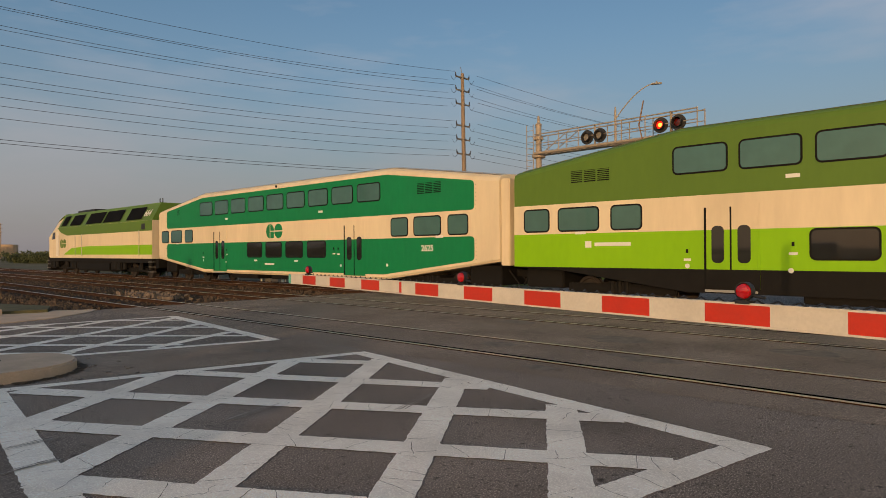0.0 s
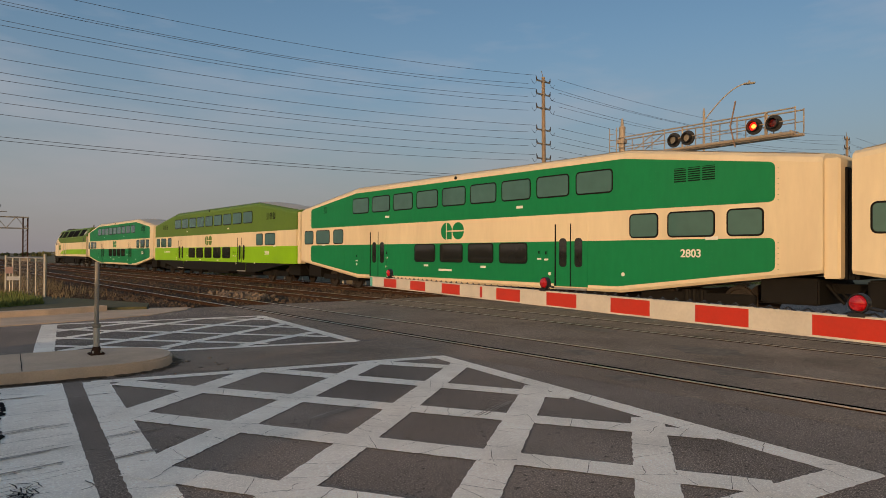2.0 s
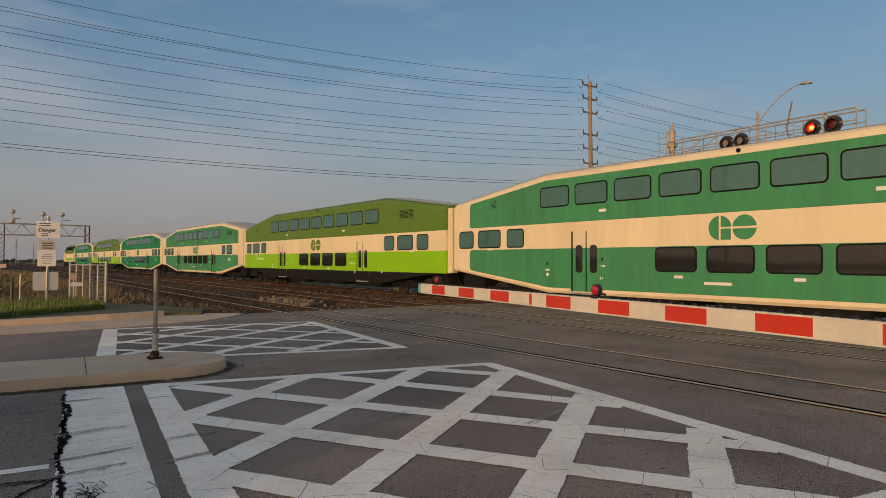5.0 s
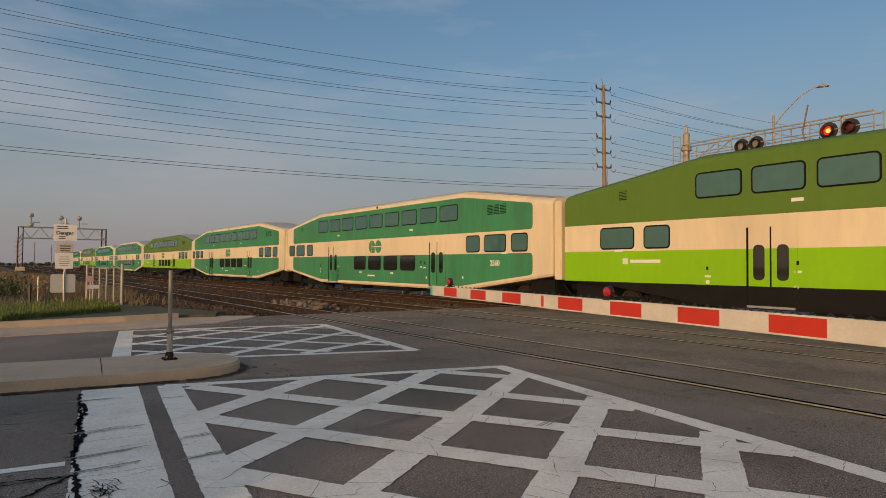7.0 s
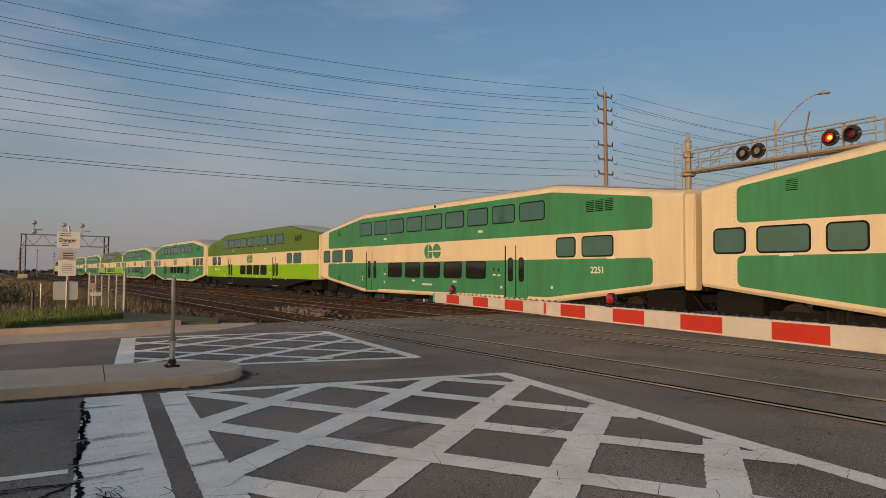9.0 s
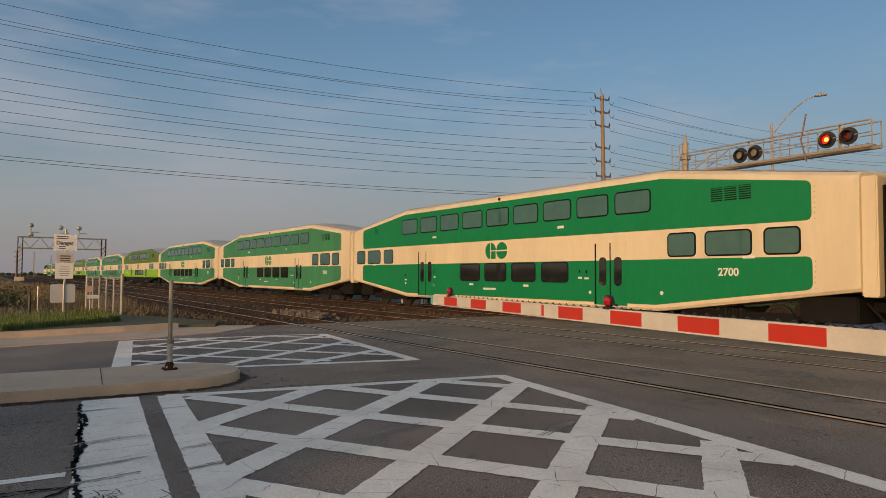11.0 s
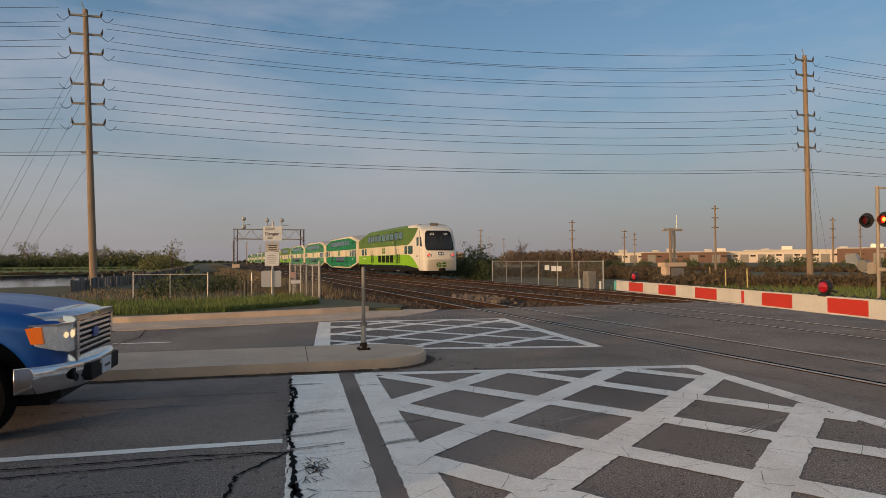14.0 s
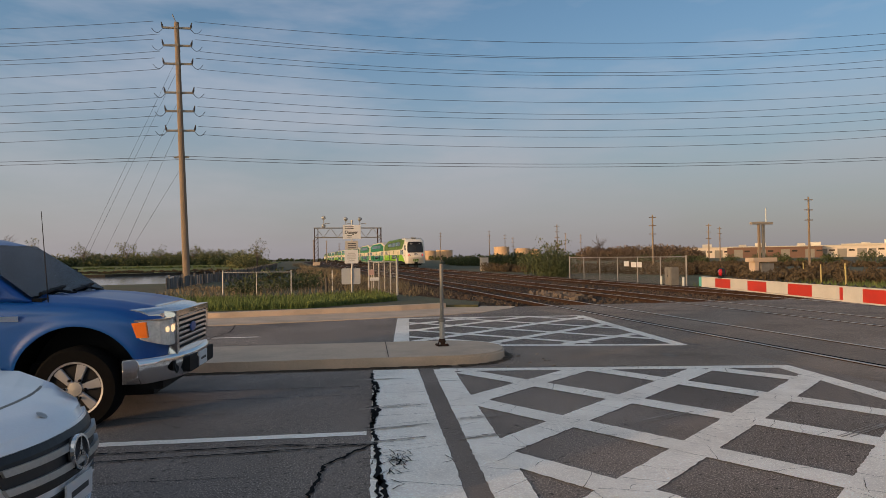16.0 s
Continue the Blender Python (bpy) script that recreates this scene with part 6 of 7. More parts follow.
hedge("corridor_weeds", -3.0, 1.2, 48, 110, .35, 60, M["brush"], "low brown weeds along the track corridor", 41, .06, 160)
hedge("track_bushes", 13.5, 21, 150, 110, 2.1, 36, M["leaf_dark"], "green bushes beyond the tracks", 34, .16, 260)
hedge("fence_bush", 21.5, 24, 62, 58, 2.3, 6, M["leaf_dark"], "rounded green bush at the fence", 35, .08, 1100)
hedge("brown_scrub", 17, 45, 82, 54, .95, 170, M["brush"], "reddish brown dry scrub beyond the tracks", 36, .09, 220)
hedge("brown_scrub_bank", 38, 66, 47, 50, .75, 170, M["brush"], "brown bramble bank beyond the tracks", 37, .075, 240)
hedge("mid_bushes", 30, 64, 125, 95, 1.75, 34, M["leaf_dark"], "dark green bushes before the warehouses", 38, .13, 420, uneven=.6)
hedge("mid_scrub", 28, 66, 112, 88, .8, 150, M["brush"], "low brown scrub before the warehouses", 43, .10, 150)
hedge("far_wood", 25.5, 35, 230, 235, 4.4, 60, mat("bare_wood", (.14, .10, .07), .9, var=.3, scale=.2), "bare brownish far wood", 39, .3, 320)
hedge("corridor_far_trees", -4, 9, 520, 520, 2.2, 40, M["leaf_dark"], "low dark trees at the end of the corridor", 44, .5, 90)
hedge("far_trees", 8, 75, 420, 400, 2.6, 140, M["leaf"], "hazy far treeline", 40, .5, 70)
for az, d, h, s in ((-12.9, 225, 8.0, 1), (-16.0, 230, 7.0, 2), (-19.5, 230, 8.0, 3), (-8.0, 220, 7.0, 4), (-2.9, 140, 5.6, 5), (23, 64, 3.6, 6), (-10.5, 225, 7.0, 9)):
    tree(*polar(az, d), h, s)
tree(*polar(-21.6, 130), 6.6, 7, bare=True, label="bare rounded tree beyond the truck", crown=.55)
tree(*polar(26.8, 130), 5.6, 8, bare=True, label="bare thin tree beyond the tracks")


# ---------------------------------------------------------------- distant buildings
def warehouse(az, d, w, h, material, label, doors_n=4, band=None):
    x, y = polar(az, d)
    e = thing("warehouse", pose(x, y, GZ, 0, 0, -az), label, "warehouse", "distant industrial buildings")
    part("wall", B(-w / 2, w / 2, 0, 25, 0, h), material, e)
    part("roof", B(-w / 2 - .3, w / 2 + .3, -.3, 25.3, h, h + .35), M["roof"], e)
    if band:
        part("band", B(-w / 2, w / 2, -.06, 0, h * .72, h), band, e)
    for k in range(doors_n):
        xx = -w / 2 + (k + .5) * w / doors_n
        part("loading_door", B(xx - 1.6, xx + 1.6, -.08, 0, 0, 3.4), M["steel_dull"], e)
        part("window", B(xx + 2.2, xx + 4.2, -.08, 0, h * .55, h * .7), M["glass_dark"], e)
    part("roof_unit", B(-w * .2, -w * .2 + 4, 8, 12, h, h + 1.8), M["steel"], e)
    part("roof_unit", B(w * .25, w * .25 + 3, 8, 11, h, h + 1.4), M["steel"], e)


for a in ((32, 330, 40, 3.9, M["bldg"], "long pale warehouse with loading doors", 6), (36.5, 310, 34, 4.4, M["bldg"], "pale industrial warehouse with flat roof", 5), (40.5, 290, 34, 4.4, M["bldg_brown"], "brown brick industrial building", 4),
          (44.5, 300, 40, 4.5, M["bldg"], "cream warehouse with flat roof", 6), (49.5, 300, 46, 5.0, M["bldg"], "long cream warehouse with dark doors", 7), (55, 280, 34, 5.2, M["bldg_brown"], "brown brick warehouse with loading doors", 4),
          (60, 260, 40, 5.0, M["bldg"], "tan warehouse behind bushes", 6), (66, 250, 44, 5.6, M["bldg"], "pale warehouse with blue parapet", 5, M["bldg_blue"]), (72.5, 240, 40, 4.8, M["bldg_brown"], "brown flat-roofed warehouse beside the road", 5), (79, 240, 44, 5.0, M["bldg"], "cream distribution warehouse with loading doors", 6)):
    warehouse(*a)
for az, d, r, h in ((12.1, 420, 4.2, 6.2), (13.4, 430, 5.5, 6.6), (18.5, 420, 5.0, 8.2), (20.3, 425, 5.2, 7.0), (21.4, 430, 4.2, 6.4)):
    x, y = polar(az, d)
    tk = thing("storage_tank", pose(x, y, GZ), "tan cylindrical storage tank lit by low sun", "tank", "distant storage tanks")
    part("shell", lathe(bmesh.new(), [(r, 0), (r, h), (r * .5, h + .15), (.1, h + .2)], 28), M["tank"], tk)


# ---------------------------------------------------------------- vehicles
def wheel(parent, x, y, r, w, side, spokes=6, name="wheel"):
    mm = Matrix.Translation((x, y, r)) @ pose(0, 0, 0, 90 * side, 0, 0)
    t = part(name, lathe(bmesh.new(), [(r * .62, -w / 2), (r * .93, -w / 2), (r, -w * .36), (r, w * .36), (r * .93, w / 2), (r * .66, w / 2), (r * .64, w * .3)], 36, mm), M["tyre"], parent, "black road tyre", smooth=True)
    part("rim", lathe(bmesh.new(), [(r * .68, w * .34), (r * .68, w * .47), (r * .60, w * .46), (r * .57, w * .2), (.02, w * .1)], 36, mm), M["plastic"], t)
    part("rim_lip", lathe(bmesh.new(), [(r * .61, w * .44), (r * .685, w * .475), (r * .67, w * .49), (r * .61, w * .47), (r * .61, w * .44)], 36, mm, cap=False), M["alloy"], t, "polished alloy rim lip")
    for k in range(spokes):
        a = 2 * math.pi * k / spokes + .25
        bm = P([(r * .12, -r * .07), (r * .62, -r * .125), (r * .62, r * .125), (r * .12, r * .07)], "z", w * .30, w * .44)
        bmesh.ops.bevel(bm, geom=bm.edges[:], offset=.008, segments=1, affect="EDGES")
        part("spoke", bm, M["alloy"], t, "silver alloy spoke", m=mm @ pose(0, 0, 0, 0, 0, math.degrees(a)))
    part("hub", lathe(bmesh.new(), [(r * .19, w * .28), (r * .17, w * .47), (.01, w * .49)], 18, mm), M["steel"], t)
    for k in range(6):
        a = 2 * math.pi * k / 6
        part("lug_nut", lathe(bmesh.new(), [(.014, 0), (.012, .03), (.002, .034)], 6, mm @ Matrix.Translation((r * .24 * math.cos(a), r * .24 * math.sin(a), w * .44))), M["plastic"], t)
    return t


def shaped(profile, w, taper, bev=.05):
    """A side outline (x, z) given width, narrowed by taper(x, z), with rounded edges."""
    bm = bmesh.new()
    prism(bm, profile, "y", -w, w)
    bmesh.ops.triangulate(bm, faces=[f for f in bm.faces if len(f.verts) > 4])
    bmesh.ops.subdivide_edges(bm, edges=[e for e in bm.edges if abs(e.verts[0].co.y - e.verts[1].co.y) > w], cuts=7)
    for v in bm.verts:
        f = taper(v.co.x, v.co.z)
        v.co.y *= f
    return bm


def pickup(m):
    e = thing("pickup_truck", m, "bright blue crew pickup truck with chrome grille and bumper", "pickup truck")
    # x forward from the front axle, right side is -y
    def along(table, x):
        for (x0, v0), (x1, v1) in zip(table, table[1:]):
            if x <= x1:
                f = (x - x0) / (x1 - x0)
                f = f * f * (3 - 2 * f) if abs(v1 - v0) > .2 else f
                return v0 + (v1 - v0) * f
        return table[-1][1]

    width = ((-5.2, .93), (-5.0, .975), (-.2, .985), (.2, .98), (.42, .967), (.56, .94), (.64, .905), (.71, .83), (.755, .72), (.775, .55))
    shoulder = ((-5.2, 1.40), (-2.75, 1.40), (-2.65, 1.29), (-.6, 1.255), (-.4, 1.235), (.0, 1.205), (.3, 1.165), (.55, 1.115), (.70, 1.07), (.775, 1.03))

    def sill(x):
        for cx in (0, -3.70):
            if abs(x - cx) < .585:
                return max(.43 + math.sqrt(.585 ** 2 - (x - cx) ** 2), .52 if x < cx else .60)
        return .50 if -3.1 < x < -.5 else .60

    def body_ring(x):
        w, zt, zl = along(width, x), along(shoulder, x), sill(x)
        side = []
        for k in range(15):
            f = k / 14
            z = zl + (zt - zl) * f
            bulge = -.05 * max(0, (.85 - z) / .35) ** 2 - .012 * max(0, 1 - abs(z - 1.12) / .05) - .075 * max(0, (z - zt + .12) / .12) ** 2.2
            r = min(math.hypot(x - cx, z - .43) for cx in (0, -3.70))
            side.append((x, w + bulge + .014 * math.exp(-((r - .60) / .05) ** 2), z))
        hood = x > -.55
        ye, top = side[-1][1], []
        for k in range(1, 20):
            q = -1 + 2 * k / 20
            up = (.055 * (1 - abs(q) ** 3) + .026 * math.exp(-((abs(q) - .66) / .10) ** 2)) if hood else 0
            fall = max(0, (x - .62) / .16)
            top.append((x, ye * -q, zt + .012 + up * (1 - .6 * fall)))
        left = [(p[0], p[1], p[2]) for p in side]
        right = [(p[0], -p[1], p[2]) for p in side[::-1]]
        return left + top + right

    xs = {-5.2, -5.1, -4.6, -4.4, -2.9, -2.75, -2.65, -2.4, -1.9, -1.4, -1.0, -.8, -.7, .62, .66, .69, .71, .73, .75, .765, .775}
    xs |= {round(cx + .585 * math.cos(math.pi * i / 22), 4) for cx in (0, -3.70) for i in range(23)} | {cx + d for cx in (0, -3.70) for d in (-.60, .60)}
    bm = bmesh.new()
    rings = [[bm.verts.new(p) for p in body_ring(x)] for x in sorted(xs)]
    for r0, r1 in zip(rings, rings[1:]):
        for i in range(len(r0) - 1):
            bm.faces.new((r0[i], r0[i + 1], r1[i + 1], r1[i]))
    bm.faces.new(rings[0])
    bm.faces.new(rings[-1][::-1])
    part("body", bm, M["blue"], e, smooth=True)
    part("hood_seam", B(-.46, -.452, -.80, .80, 1.262, 1.306), M["plastic"], e)
    for sy in (-1, 1):
        for cx in (0, -3.70):
            bm = bmesh.new()
            arc = [(cx + .60 * math.cos(math.pi * i / 16), .43 + .60 * math.sin(math.pi * i / 16)) for i in range(17)]
            ra, rb = [bm.verts.new((x, sy * .52, z)) for x, z in arc], [bm.verts.new((x, sy * .955, z - .012)) for x, z in arc]
            for i in range(16):
                bm.faces.new((ra[i], ra[i + 1], rb[i + 1], rb[i]))
            bmesh.ops.solidify(bm, geom=bm.faces[:], thickness=.006)
            part("wheel_liner", bm, M["plastic"], e, "black wheel arch liner")
            part("wheel_well", P(arc, "y", sy * .42, sy * .52), M["plastic"], e, "black wheel well")
    # chrome hood guard wrapping the leading edge of the hood
    ring = []
    for k in range(-10, 11):
        y = .82 * k / 10
        x = .835 - .22 * abs(k / 10) ** 2.6
        z = 1.055 - .02 * abs(k / 10) ** 2
        ring.append([(x, y, z - .015), (x + .03, y, z + .02), (x + .025, y, z + .06), (x - .02, y, z + .095), (x - .11, y, z + .116), (x - .22, y, z + .122), (x - .22, y, z + .05), (x - .06, y, z)])
    part("hood_guard", loft(bmesh.new(), ring), M["chrome"], e, "chrome hood deflector", smooth=True)
    part("chassis", B(-5, .62, -.62, .62, .26, .62), M["plastic"], e)
    # cabin
    cabp = [(-.42, 1.25), (-1.25, 1.84), (-1.5, 1.91), (-2.4, 1.93), (-2.6, 1.86), (-2.72, 1.29)]
    def ct(x, z):
        return 1 - .20 * max(0, (z - 1.25) / .68)
    bevelled(part("cabin", shaped(cabp, .94, ct), M["blue"], e, smooth=True), .05)
    # windscreen
    bm = bmesh.new()
    vs = []
    for x, z, w in ((-.46, 1.285, .89), (-1.20, 1.815, .76)):
        for s in (-1, 1):
            vs.append(bm.verts.new((x + .02, s * w, z + .022)))
    bm.faces.new((vs[0], vs[1], vs[3], vs[2]))
    bmesh.ops.solidify(bm, geom=bm.faces[:], thickness=.02)
    part("windscreen", bm, mat("windscreen_glass", (.008, .016, .022), .05, var=.3, scale=1.2, fine=4, bump=0, spec=.6), e, "dark reflective windscreen")
    for sy in (-1, 1):
        for x0, x1, x2, x3 in ((-.72, -1.40, -1.56, -1.56), (-1.66, -1.66, -2.38, -2.48)):
            bm = bmesh.new()
            pts = [(x0, 1.32), (x1, 1.80), (x2, 1.82), (x3, 1.32)]
            q = [bm.verts.new((x, sy * (.94 * ct(x, z) + .006), z)) for x, z in pts]
            bm.faces.new(q)
            bmesh.ops.solidify(bm, geom=bm.faces[:], thickness=.015)
            part("side_window", bm, M["glass_dark"], e, "dark side window")
        mi = part("mirror", B(-1.0, -.84, sy * .99, sy * 1.22, 1.30, 1.55, .04), M["plastic"], e, "black door mirror")
        part("badge", B(-.86, -.50, sy * .97, sy * 1.002, 1.075, 1.125), M["chrome"], e, "chrome fender badge")
        part("side_trim", B(-3.0, -.66, sy * .985, sy * 1.0, .60, .63), M["chrome"], e)
        part("door_seam", B(-.995, -.985, sy * .90, sy * .989, .56, 1.20), M["plastic"], e)
    # grille
    g = part("grille", P(rrect(0, .90, 1.22, .42, .08), "x", .74, .83), M["plastic"], e, "black grille opening")
    part("grille_surround", (lambda b: (prism(b, [(-.66, 1.12), (.66, 1.12), (.62, 1.06), (-.62, 1.06)], "x", .76, .86), prism(b, [(-.66, 1.12), (-.57, 1.06), (-.55, .72), (-.62, .66)], "x", .74, .86), prism(b, [(.66, 1.12), (.57, 1.06), (.55, .72), (.62, .66)], "x", .74, .86), prism(b, [(-.62, .66), (.62, .66), (.56, .72), (-.56, .72)], "x", .76, .86), b)[-1])(bmesh.new()), M["chrome"], e, "chrome grille surround")
    for k in range(6):
        part("grille_bar", B(.80, .85, -.56, .56, .745 + k * .055, .772 + k * .055, .006), M["chrome"], g, "chrome grille bar")
    part("grille_emblem", (lambda b: lathe(b, [(.01, 0), (.11, .01), (.10, .03), (.01, .035)], 24, Matrix.Translation((.85, 0, .90)) @ pose(0, 0, 0, 0, 90, 0) @ Matrix.Diagonal((.5, 1, .4, 1))))(bmesh.new()), M["blue"], g, "dark blue oval emblem")
    # headlights
    for sy in (-1, 1):
        plan = [(.832, sy * .60), (.815, sy * .74), (.752, sy * .85), (.655, sy * .925), (.585, sy * .955), (.55, sy * .86), (.68, sy * .60)]
        bm = P(plan, "z", .775, 1.045)
        for v in bm.verts:
            if v.co.z < .9:
                v.co.z += .09 * max(0, min(1, (.80 - v.co.x) / .18))
                v.co.x += .01
        h = bevelled(part("headlight", bm, M["lens"], e, "clear headlamp lens"), .012, 2)
        part("turn_signal", P([(.52, 1.03), (.655, 1.04), (.675, .885), (.57, .885)], "y", sy * .90, sy * .966), M["amber"], h, "amber turn signal")
        part("headlight_bezel", P([(.82, sy * .585), (.845, sy * .60), (.828, sy * .75), (.765, sy * .865), (.55, sy * .965), (.55, sy * .92)], "z", 1.042, 1.06), M["chrome"], h)
        for dy, dx, r in ((.68, .826, .040), (.765, .806, .030)):
            part("bulb", lathe(bmesh.new(), [(.003, .004), (r, 0), (r * .8, .006), (.003, .008)], 12, Matrix.Translation((dx, sy * dy, .945)) @ pose(0, 0, 0, 0, 90, 18 * sy)), M["headlamp_lit"], h, "warm lit headlamp bulb")
        part("reflector", P([(sy * .62, .84), (sy * .63, 1.02), (sy * .645, 1.02), (sy * .635, .84)], "x", .77, .838), M["chrome"], h)
    # bumper
    bm = loft(bmesh.new(), [[(x, y, .68), (x + .03, y, .68), (x + .055, y, .655), (x + .06, y, .60), (x + .045, y, .50), (x, y, .42 + .06 * (abs(y) > .95)), (x - .10, y, .43), (x - .10, y, .67)] for y, x in [(s_ * .1, .90 - .36 * abs(s_ / 10) ** 3) for s_ in range(-10, 11)]])
    bevelled(part("bumper", bm, M["chrome"], e, "chrome front bumper", smooth=True), .006, 2)
    part("bumper_insert", P(rrect(0, .545, 1.02, .17, .03), "x", .86, .955), M["plastic"], e, "black bumper centre")
    for sy in (-1, 1):
        part("fog_light", lathe(bmesh.new(), [(.01, 0), (.07, .03), (.06, .042), (.01, .03)], 16, Matrix.Translation((.825, sy * .67, .545)) @ pose(0, 0, 0, 0, 80, 0)), M["plastic"], e, "round fog lamp recess")
    part("plate", B(.95, .968, -.16, .16, .47, .62), M["sign_white"], e, "white number plate with plain bar")
    part("plate_bar", B(.966, .972, -.10, .10, .53, .555), M["ink"], e)
    part("air_dam", B(.5, .74, -.7, .7, .33, .44), M["plastic"], e)
    # wipers, aerial
    for y0 in (-.72, .02):
        w = part("wiper", R((-.43, y0, 1.325), (-.50, y0 + .66, 1.375), .020, seg=6), M["plastic"], e, "black windscreen wiper")
        part("wiper_arm", R((-.36, y0 + .62, 1.30), (-.47, y0 + .30, 1.36), .014, seg=6), M["plastic"], w)
    part("cowl", B(-.52, -.36, -.85, .85, 1.245, 1.285), M["plastic"], e)
    part("aerial", R((-.30, -.84, 1.20), (-.36, -.85, 2.15), .006, .003, 5), M["plastic"], e)
    for x in (0, -3.70):
        for sy in (-1, 1):
            wheel(e, x, sy * .86, .405, .26, 1 if sy < 0 else -1)
    return e


def road_pose(u, v, yaw=0.0):
    x, y = road_pt(u, v)
    return pose(x, y, 0, 0, 0, -6.6 + yaw)


pickup(road_pose(-2.93, 7.62))


def hatchback(m):
    e = thing("white_car", m, "white compact car with dark grille and chrome star badge", "car")
    line = [(.93, .2), (.85, .60), (.79, .775), (.70, .835), (.55, .865), (.40, .86), (.26, .82)]

    def prow(z):
        for (z1, x1), (z0, x0) in zip(line, line[1:]):
            if z0 <= z <= z1:
                return x0 + (x1 - x0) * (z - z0) / (z1 - z0)
        return line[0][1] if z > line[0][0] else line[-1][1]

    def taper(x, z):
        return 1 - .12 * max(0, (x - .15) / .71) ** 2 - .06 * max(0, (z - .7) / .4)

    def bow(x, y):
        return x - .34 * max(0, (x - .1) / .76) * (min(1, abs(y) / .80)) ** 2.4
    poly = [(-3.3, .45), (-3.25, .95), (-2.9, 1.05), (-.75, .98), (-.35, .955)] + [(x, z) for z, x in line] + [(.45, .22)] + [(.36 * math.cos(a), .33 + .36 * math.sin(a)) for a in [math.pi * i / 10 for i in range(0, 11)] if .33 + .36 * math.sin(a) > .3] + [(-.5, .24), (-2.2, .24)] + [(-2.7 + .36 * math.cos(a), .33 + .36 * math.sin(a)) for a in [math.pi * i / 10 for i in range(0, 11)]]
    bm = shaped(poly, .89, taper)
    for v in bm.verts:
        v.co.x = bow(v.co.x, v.co.y)
    bevelled(part("body", bm, M["white_car"], e, smooth=True), .02, 3, 40)

    def sheet(rows, off, cols=16, thick=.02):
        """A curved sheet over the nose; rows are (height, y from, y to)."""
        b = bmesh.new()
        g = [[b.verts.new((bow(prow(z), y0 + (y1 - y0) * c / cols) + off, y0 + (y1 - y0) * c / cols, z)) for c in range(cols + 1)] for z, y0, y1 in rows]
        for r0, r1 in zip(g, g[1:]):
            for c in range(cols):
                b.faces.new((r0[c], r0[c + 1], r1[c + 1], r1[c]))
        bmesh.ops.recalc_face_normals(b, faces=b.faces[:])
        bmesh.ops.solidify(b, geom=b.faces[:], thickness=thick)
        return b
    cabp = [(-.62, .96), (-1.35, 1.38), (-1.8, 1.45), (-2.6, 1.43), (-3.1, 1.02)]
    bevelled(part("cabin", shaped(cabp, .80, lambda x, z: 1 - .2 * max(0, (z - .95) / .5)), M["white_car"], e, smooth=True), .04)
    bm = bmesh.new()
    q = [bm.verts.new(p) for p in ((-.60, -.76, .985), (-.60, .76, .985), (-1.33, .63, 1.395), (-1.33, -.63, 1.395))]
    bm.faces.new(q)
    bmesh.ops.solidify(bm, geom=bm.faces[:], thickness=.02)
    part("windscreen", bm, M["glass_dark"], e)
    g = part("grille", sheet([(.50, -.40, .40), (.54, -.46, .46), (.62, -.50, .50), (.70, -.52, .52), (.735, -.50, .50)], .012), M["black"], e, "black grille opening")
    for z in (.575, .665):
        part("grille_slat", sheet([(z - .017, -.49, .49), (z - .006, -.495, .495), (z + .008, -.50, .50), (z + .018, -.50, .50)], .036, 16, .03), M["steel"], g, "silver grille slat", smooth=True)
    part("grille_lip", sheet([(.738, -.52, .52), (.755, -.53, .53)], .014), M["white_car"], g)
    st = part("star_badge", lathe(bmesh.new(), [(.080, 0), (.094, .01), (.094, .03), (.080, .03), (.080, .0)], 28, Matrix.Translation((.875, 0, .62)) @ pose(0, 0, 0, 0, 84, 0), cap=False), M["chrome"], g, "chrome ring badge with star")
    part("badge_disc", lathe(bmesh.new(), [(.01, 0), (.092, 0), (.092, .012), (.01, .014)], 24, Matrix.Translation((.872, 0, .62)) @ pose(0, 0, 0, 0, 84, 0)), M["black"], st)
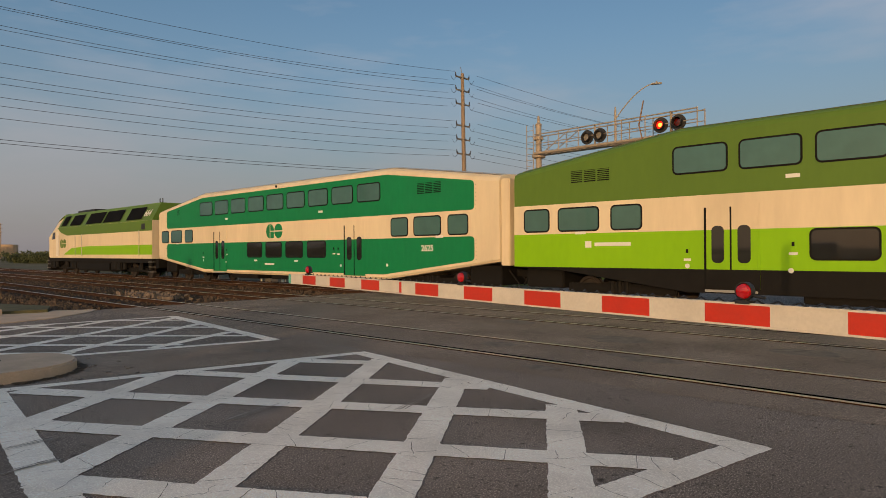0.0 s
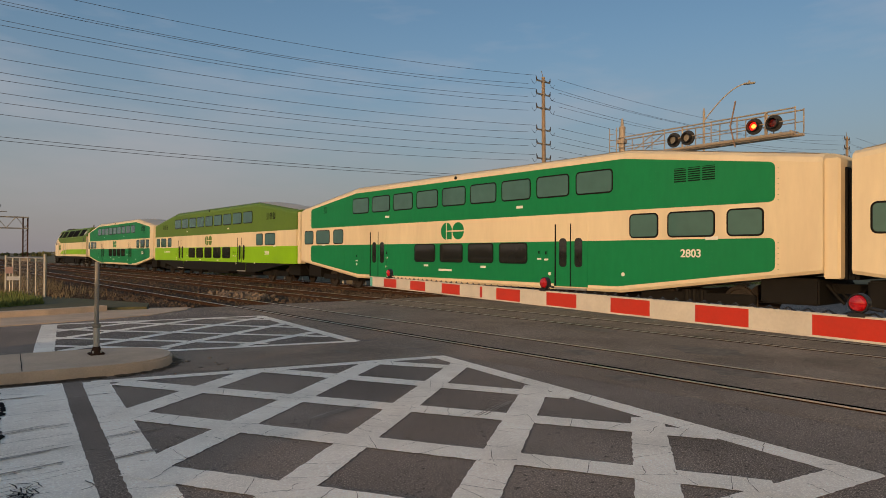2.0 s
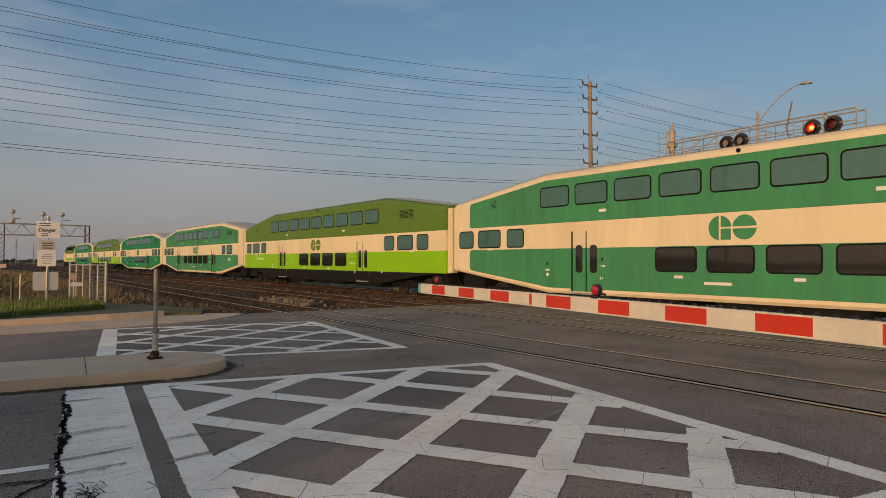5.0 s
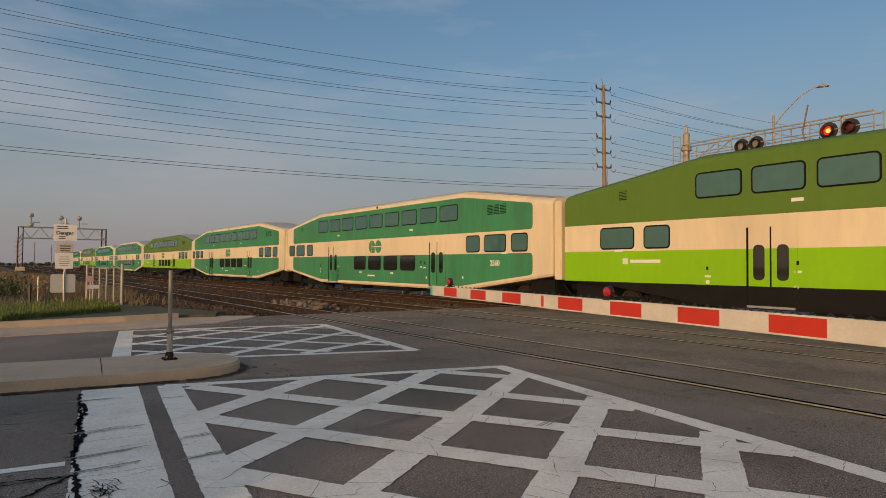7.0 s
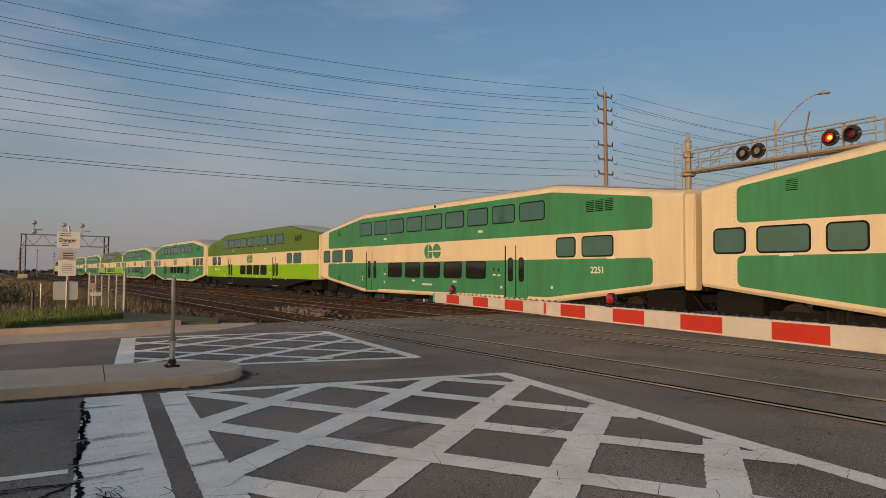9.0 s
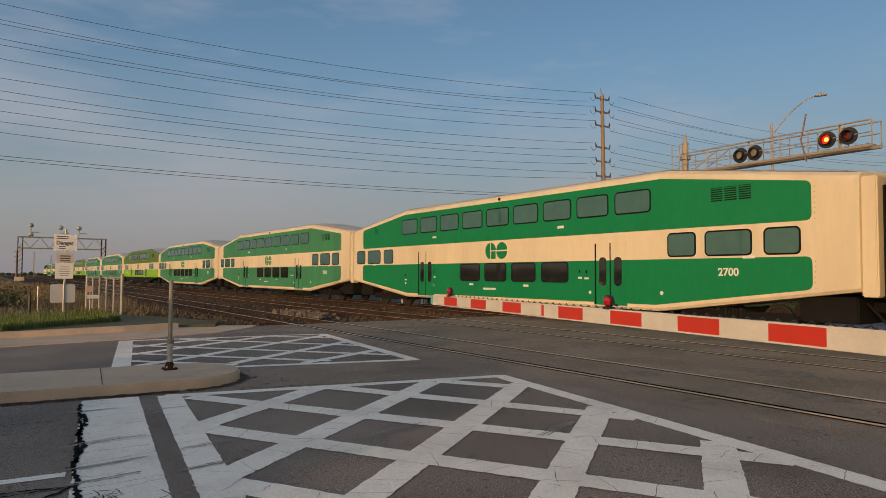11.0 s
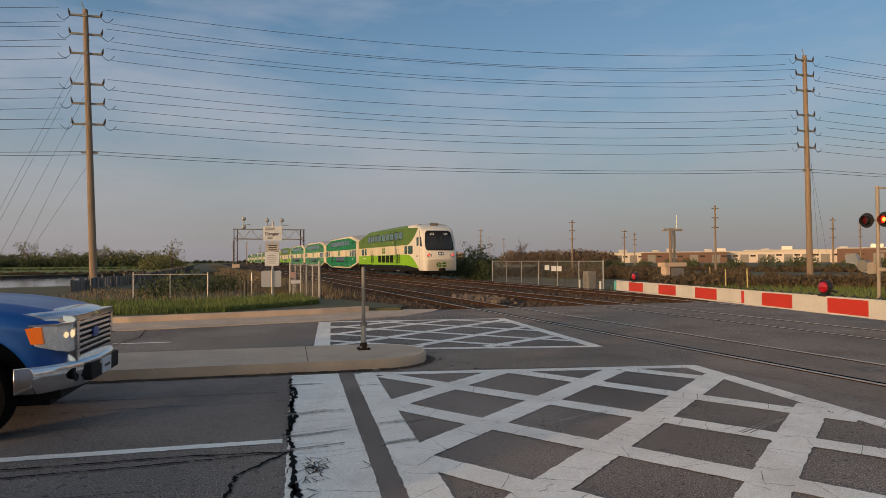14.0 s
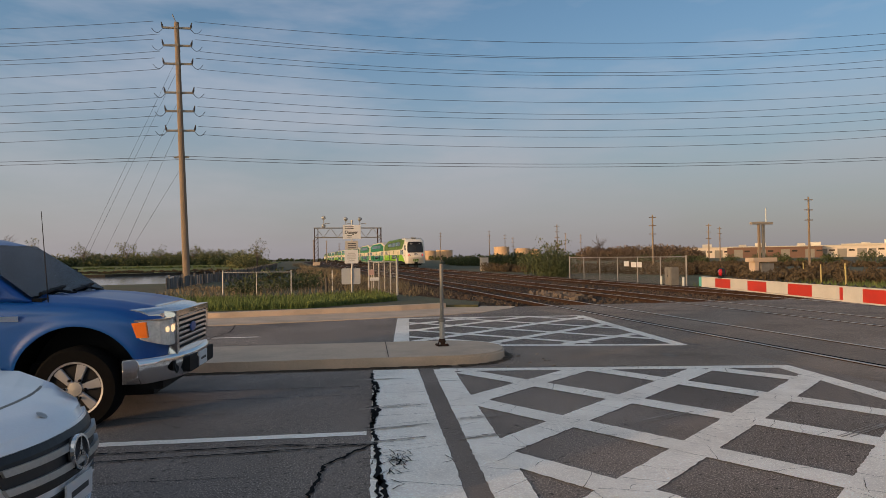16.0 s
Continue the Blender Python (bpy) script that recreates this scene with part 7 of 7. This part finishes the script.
    for k in range(3):
        a = 90 + 120 * k
        part("star_point", P([(.018 * math.cos(radians(a + 60)), .62 + .018 * math.sin(radians(a + 60))), (.09 * math.cos(radians(a)), .62 + .09 * math.sin(radians(a))), (.018 * math.cos(radians(a - 60)), .62 + .018 * math.sin(radians(a - 60)))], "x", .885, .902), M["chrome"], st)
    lg = part("lower_grille", sheet([(.30, -.58, .58), (.36, -.60, .60), (.42, -.58, .58), (.455, -.50, .50)], .008), M["black"], e, "black lower air intake")
    for sy in (-1, 1):
        part("intake_divider", sheet([(.27, min(sy * .20, sy * .34), max(sy * .20, sy * .34)), (.43, min(sy * .20, sy * .30), max(sy * .20, sy * .30))], .016, 4), M["white_car"], lg)
    part("splitter", sheet([(.235, -.60, .60), (.262, -.62, .62)], .03), M["white_car"], e)
    pl = part("plate", B(.884, .894, -.155, .155, .355, .49), M["sign_white"], e, "white number plate with plain bar")
    part("plate_bar", B(.891, .897, -.10, .10, .405, .435), M["ink"], pl)
    part("hood_badge", lathe(bmesh.new(), [(.003, 0), (.03, .003), (.003, .008)], 14, Matrix.Translation((.70, 0, .823)) @ pose(0, 0, 0, 0, 32, 0)), M["steel"], e)
    part("hood_seam", sheet([(.868, -.62, .62), (.872, -.62, .62)], .002, 16, .004), M["steel_dull"], e)
    for sy in (-1, 1):
        lo, hi = sorted((sy * .58, sy * .74))
        part("headlight", sheet([(.58, lo, hi), (.66, lo, hi), (.72, lo, hi)], .012, 6), M["lens"], e, "clear headlamp")
        for x in (0, -2.7):
            wheel(e, x, sy * .79, .315, .2, 1 if sy < 0 else -1, 5)
    return e


hatchback(road_pose(-2.54, 3.70))


# ---------------------------------------------------------------- what moves
# the position along the track of the gap between locomotive and first coach
RUN = ((0.0, 38.2), (1.0, 60.6), (3.5, 117.1), (7.0, 197.5), (9.0, 244.1), (11.5, 303.1), (12.5, 327.0), (14.0, 362.5), (16.0, 410.2))


def motions():
    lane = pose(0, 0, 0, 0, 0, TURN)
    walk(loco, [(t, lane @ pose(17.75, s + 10.9, .02)) for t, s in RUN])
    for i, c in enumerate(coaches):
        walk(c, [(t, lane @ pose(17.75, s - 25.9 * (i + .5), .02)) for t, s in RUN])


motions()
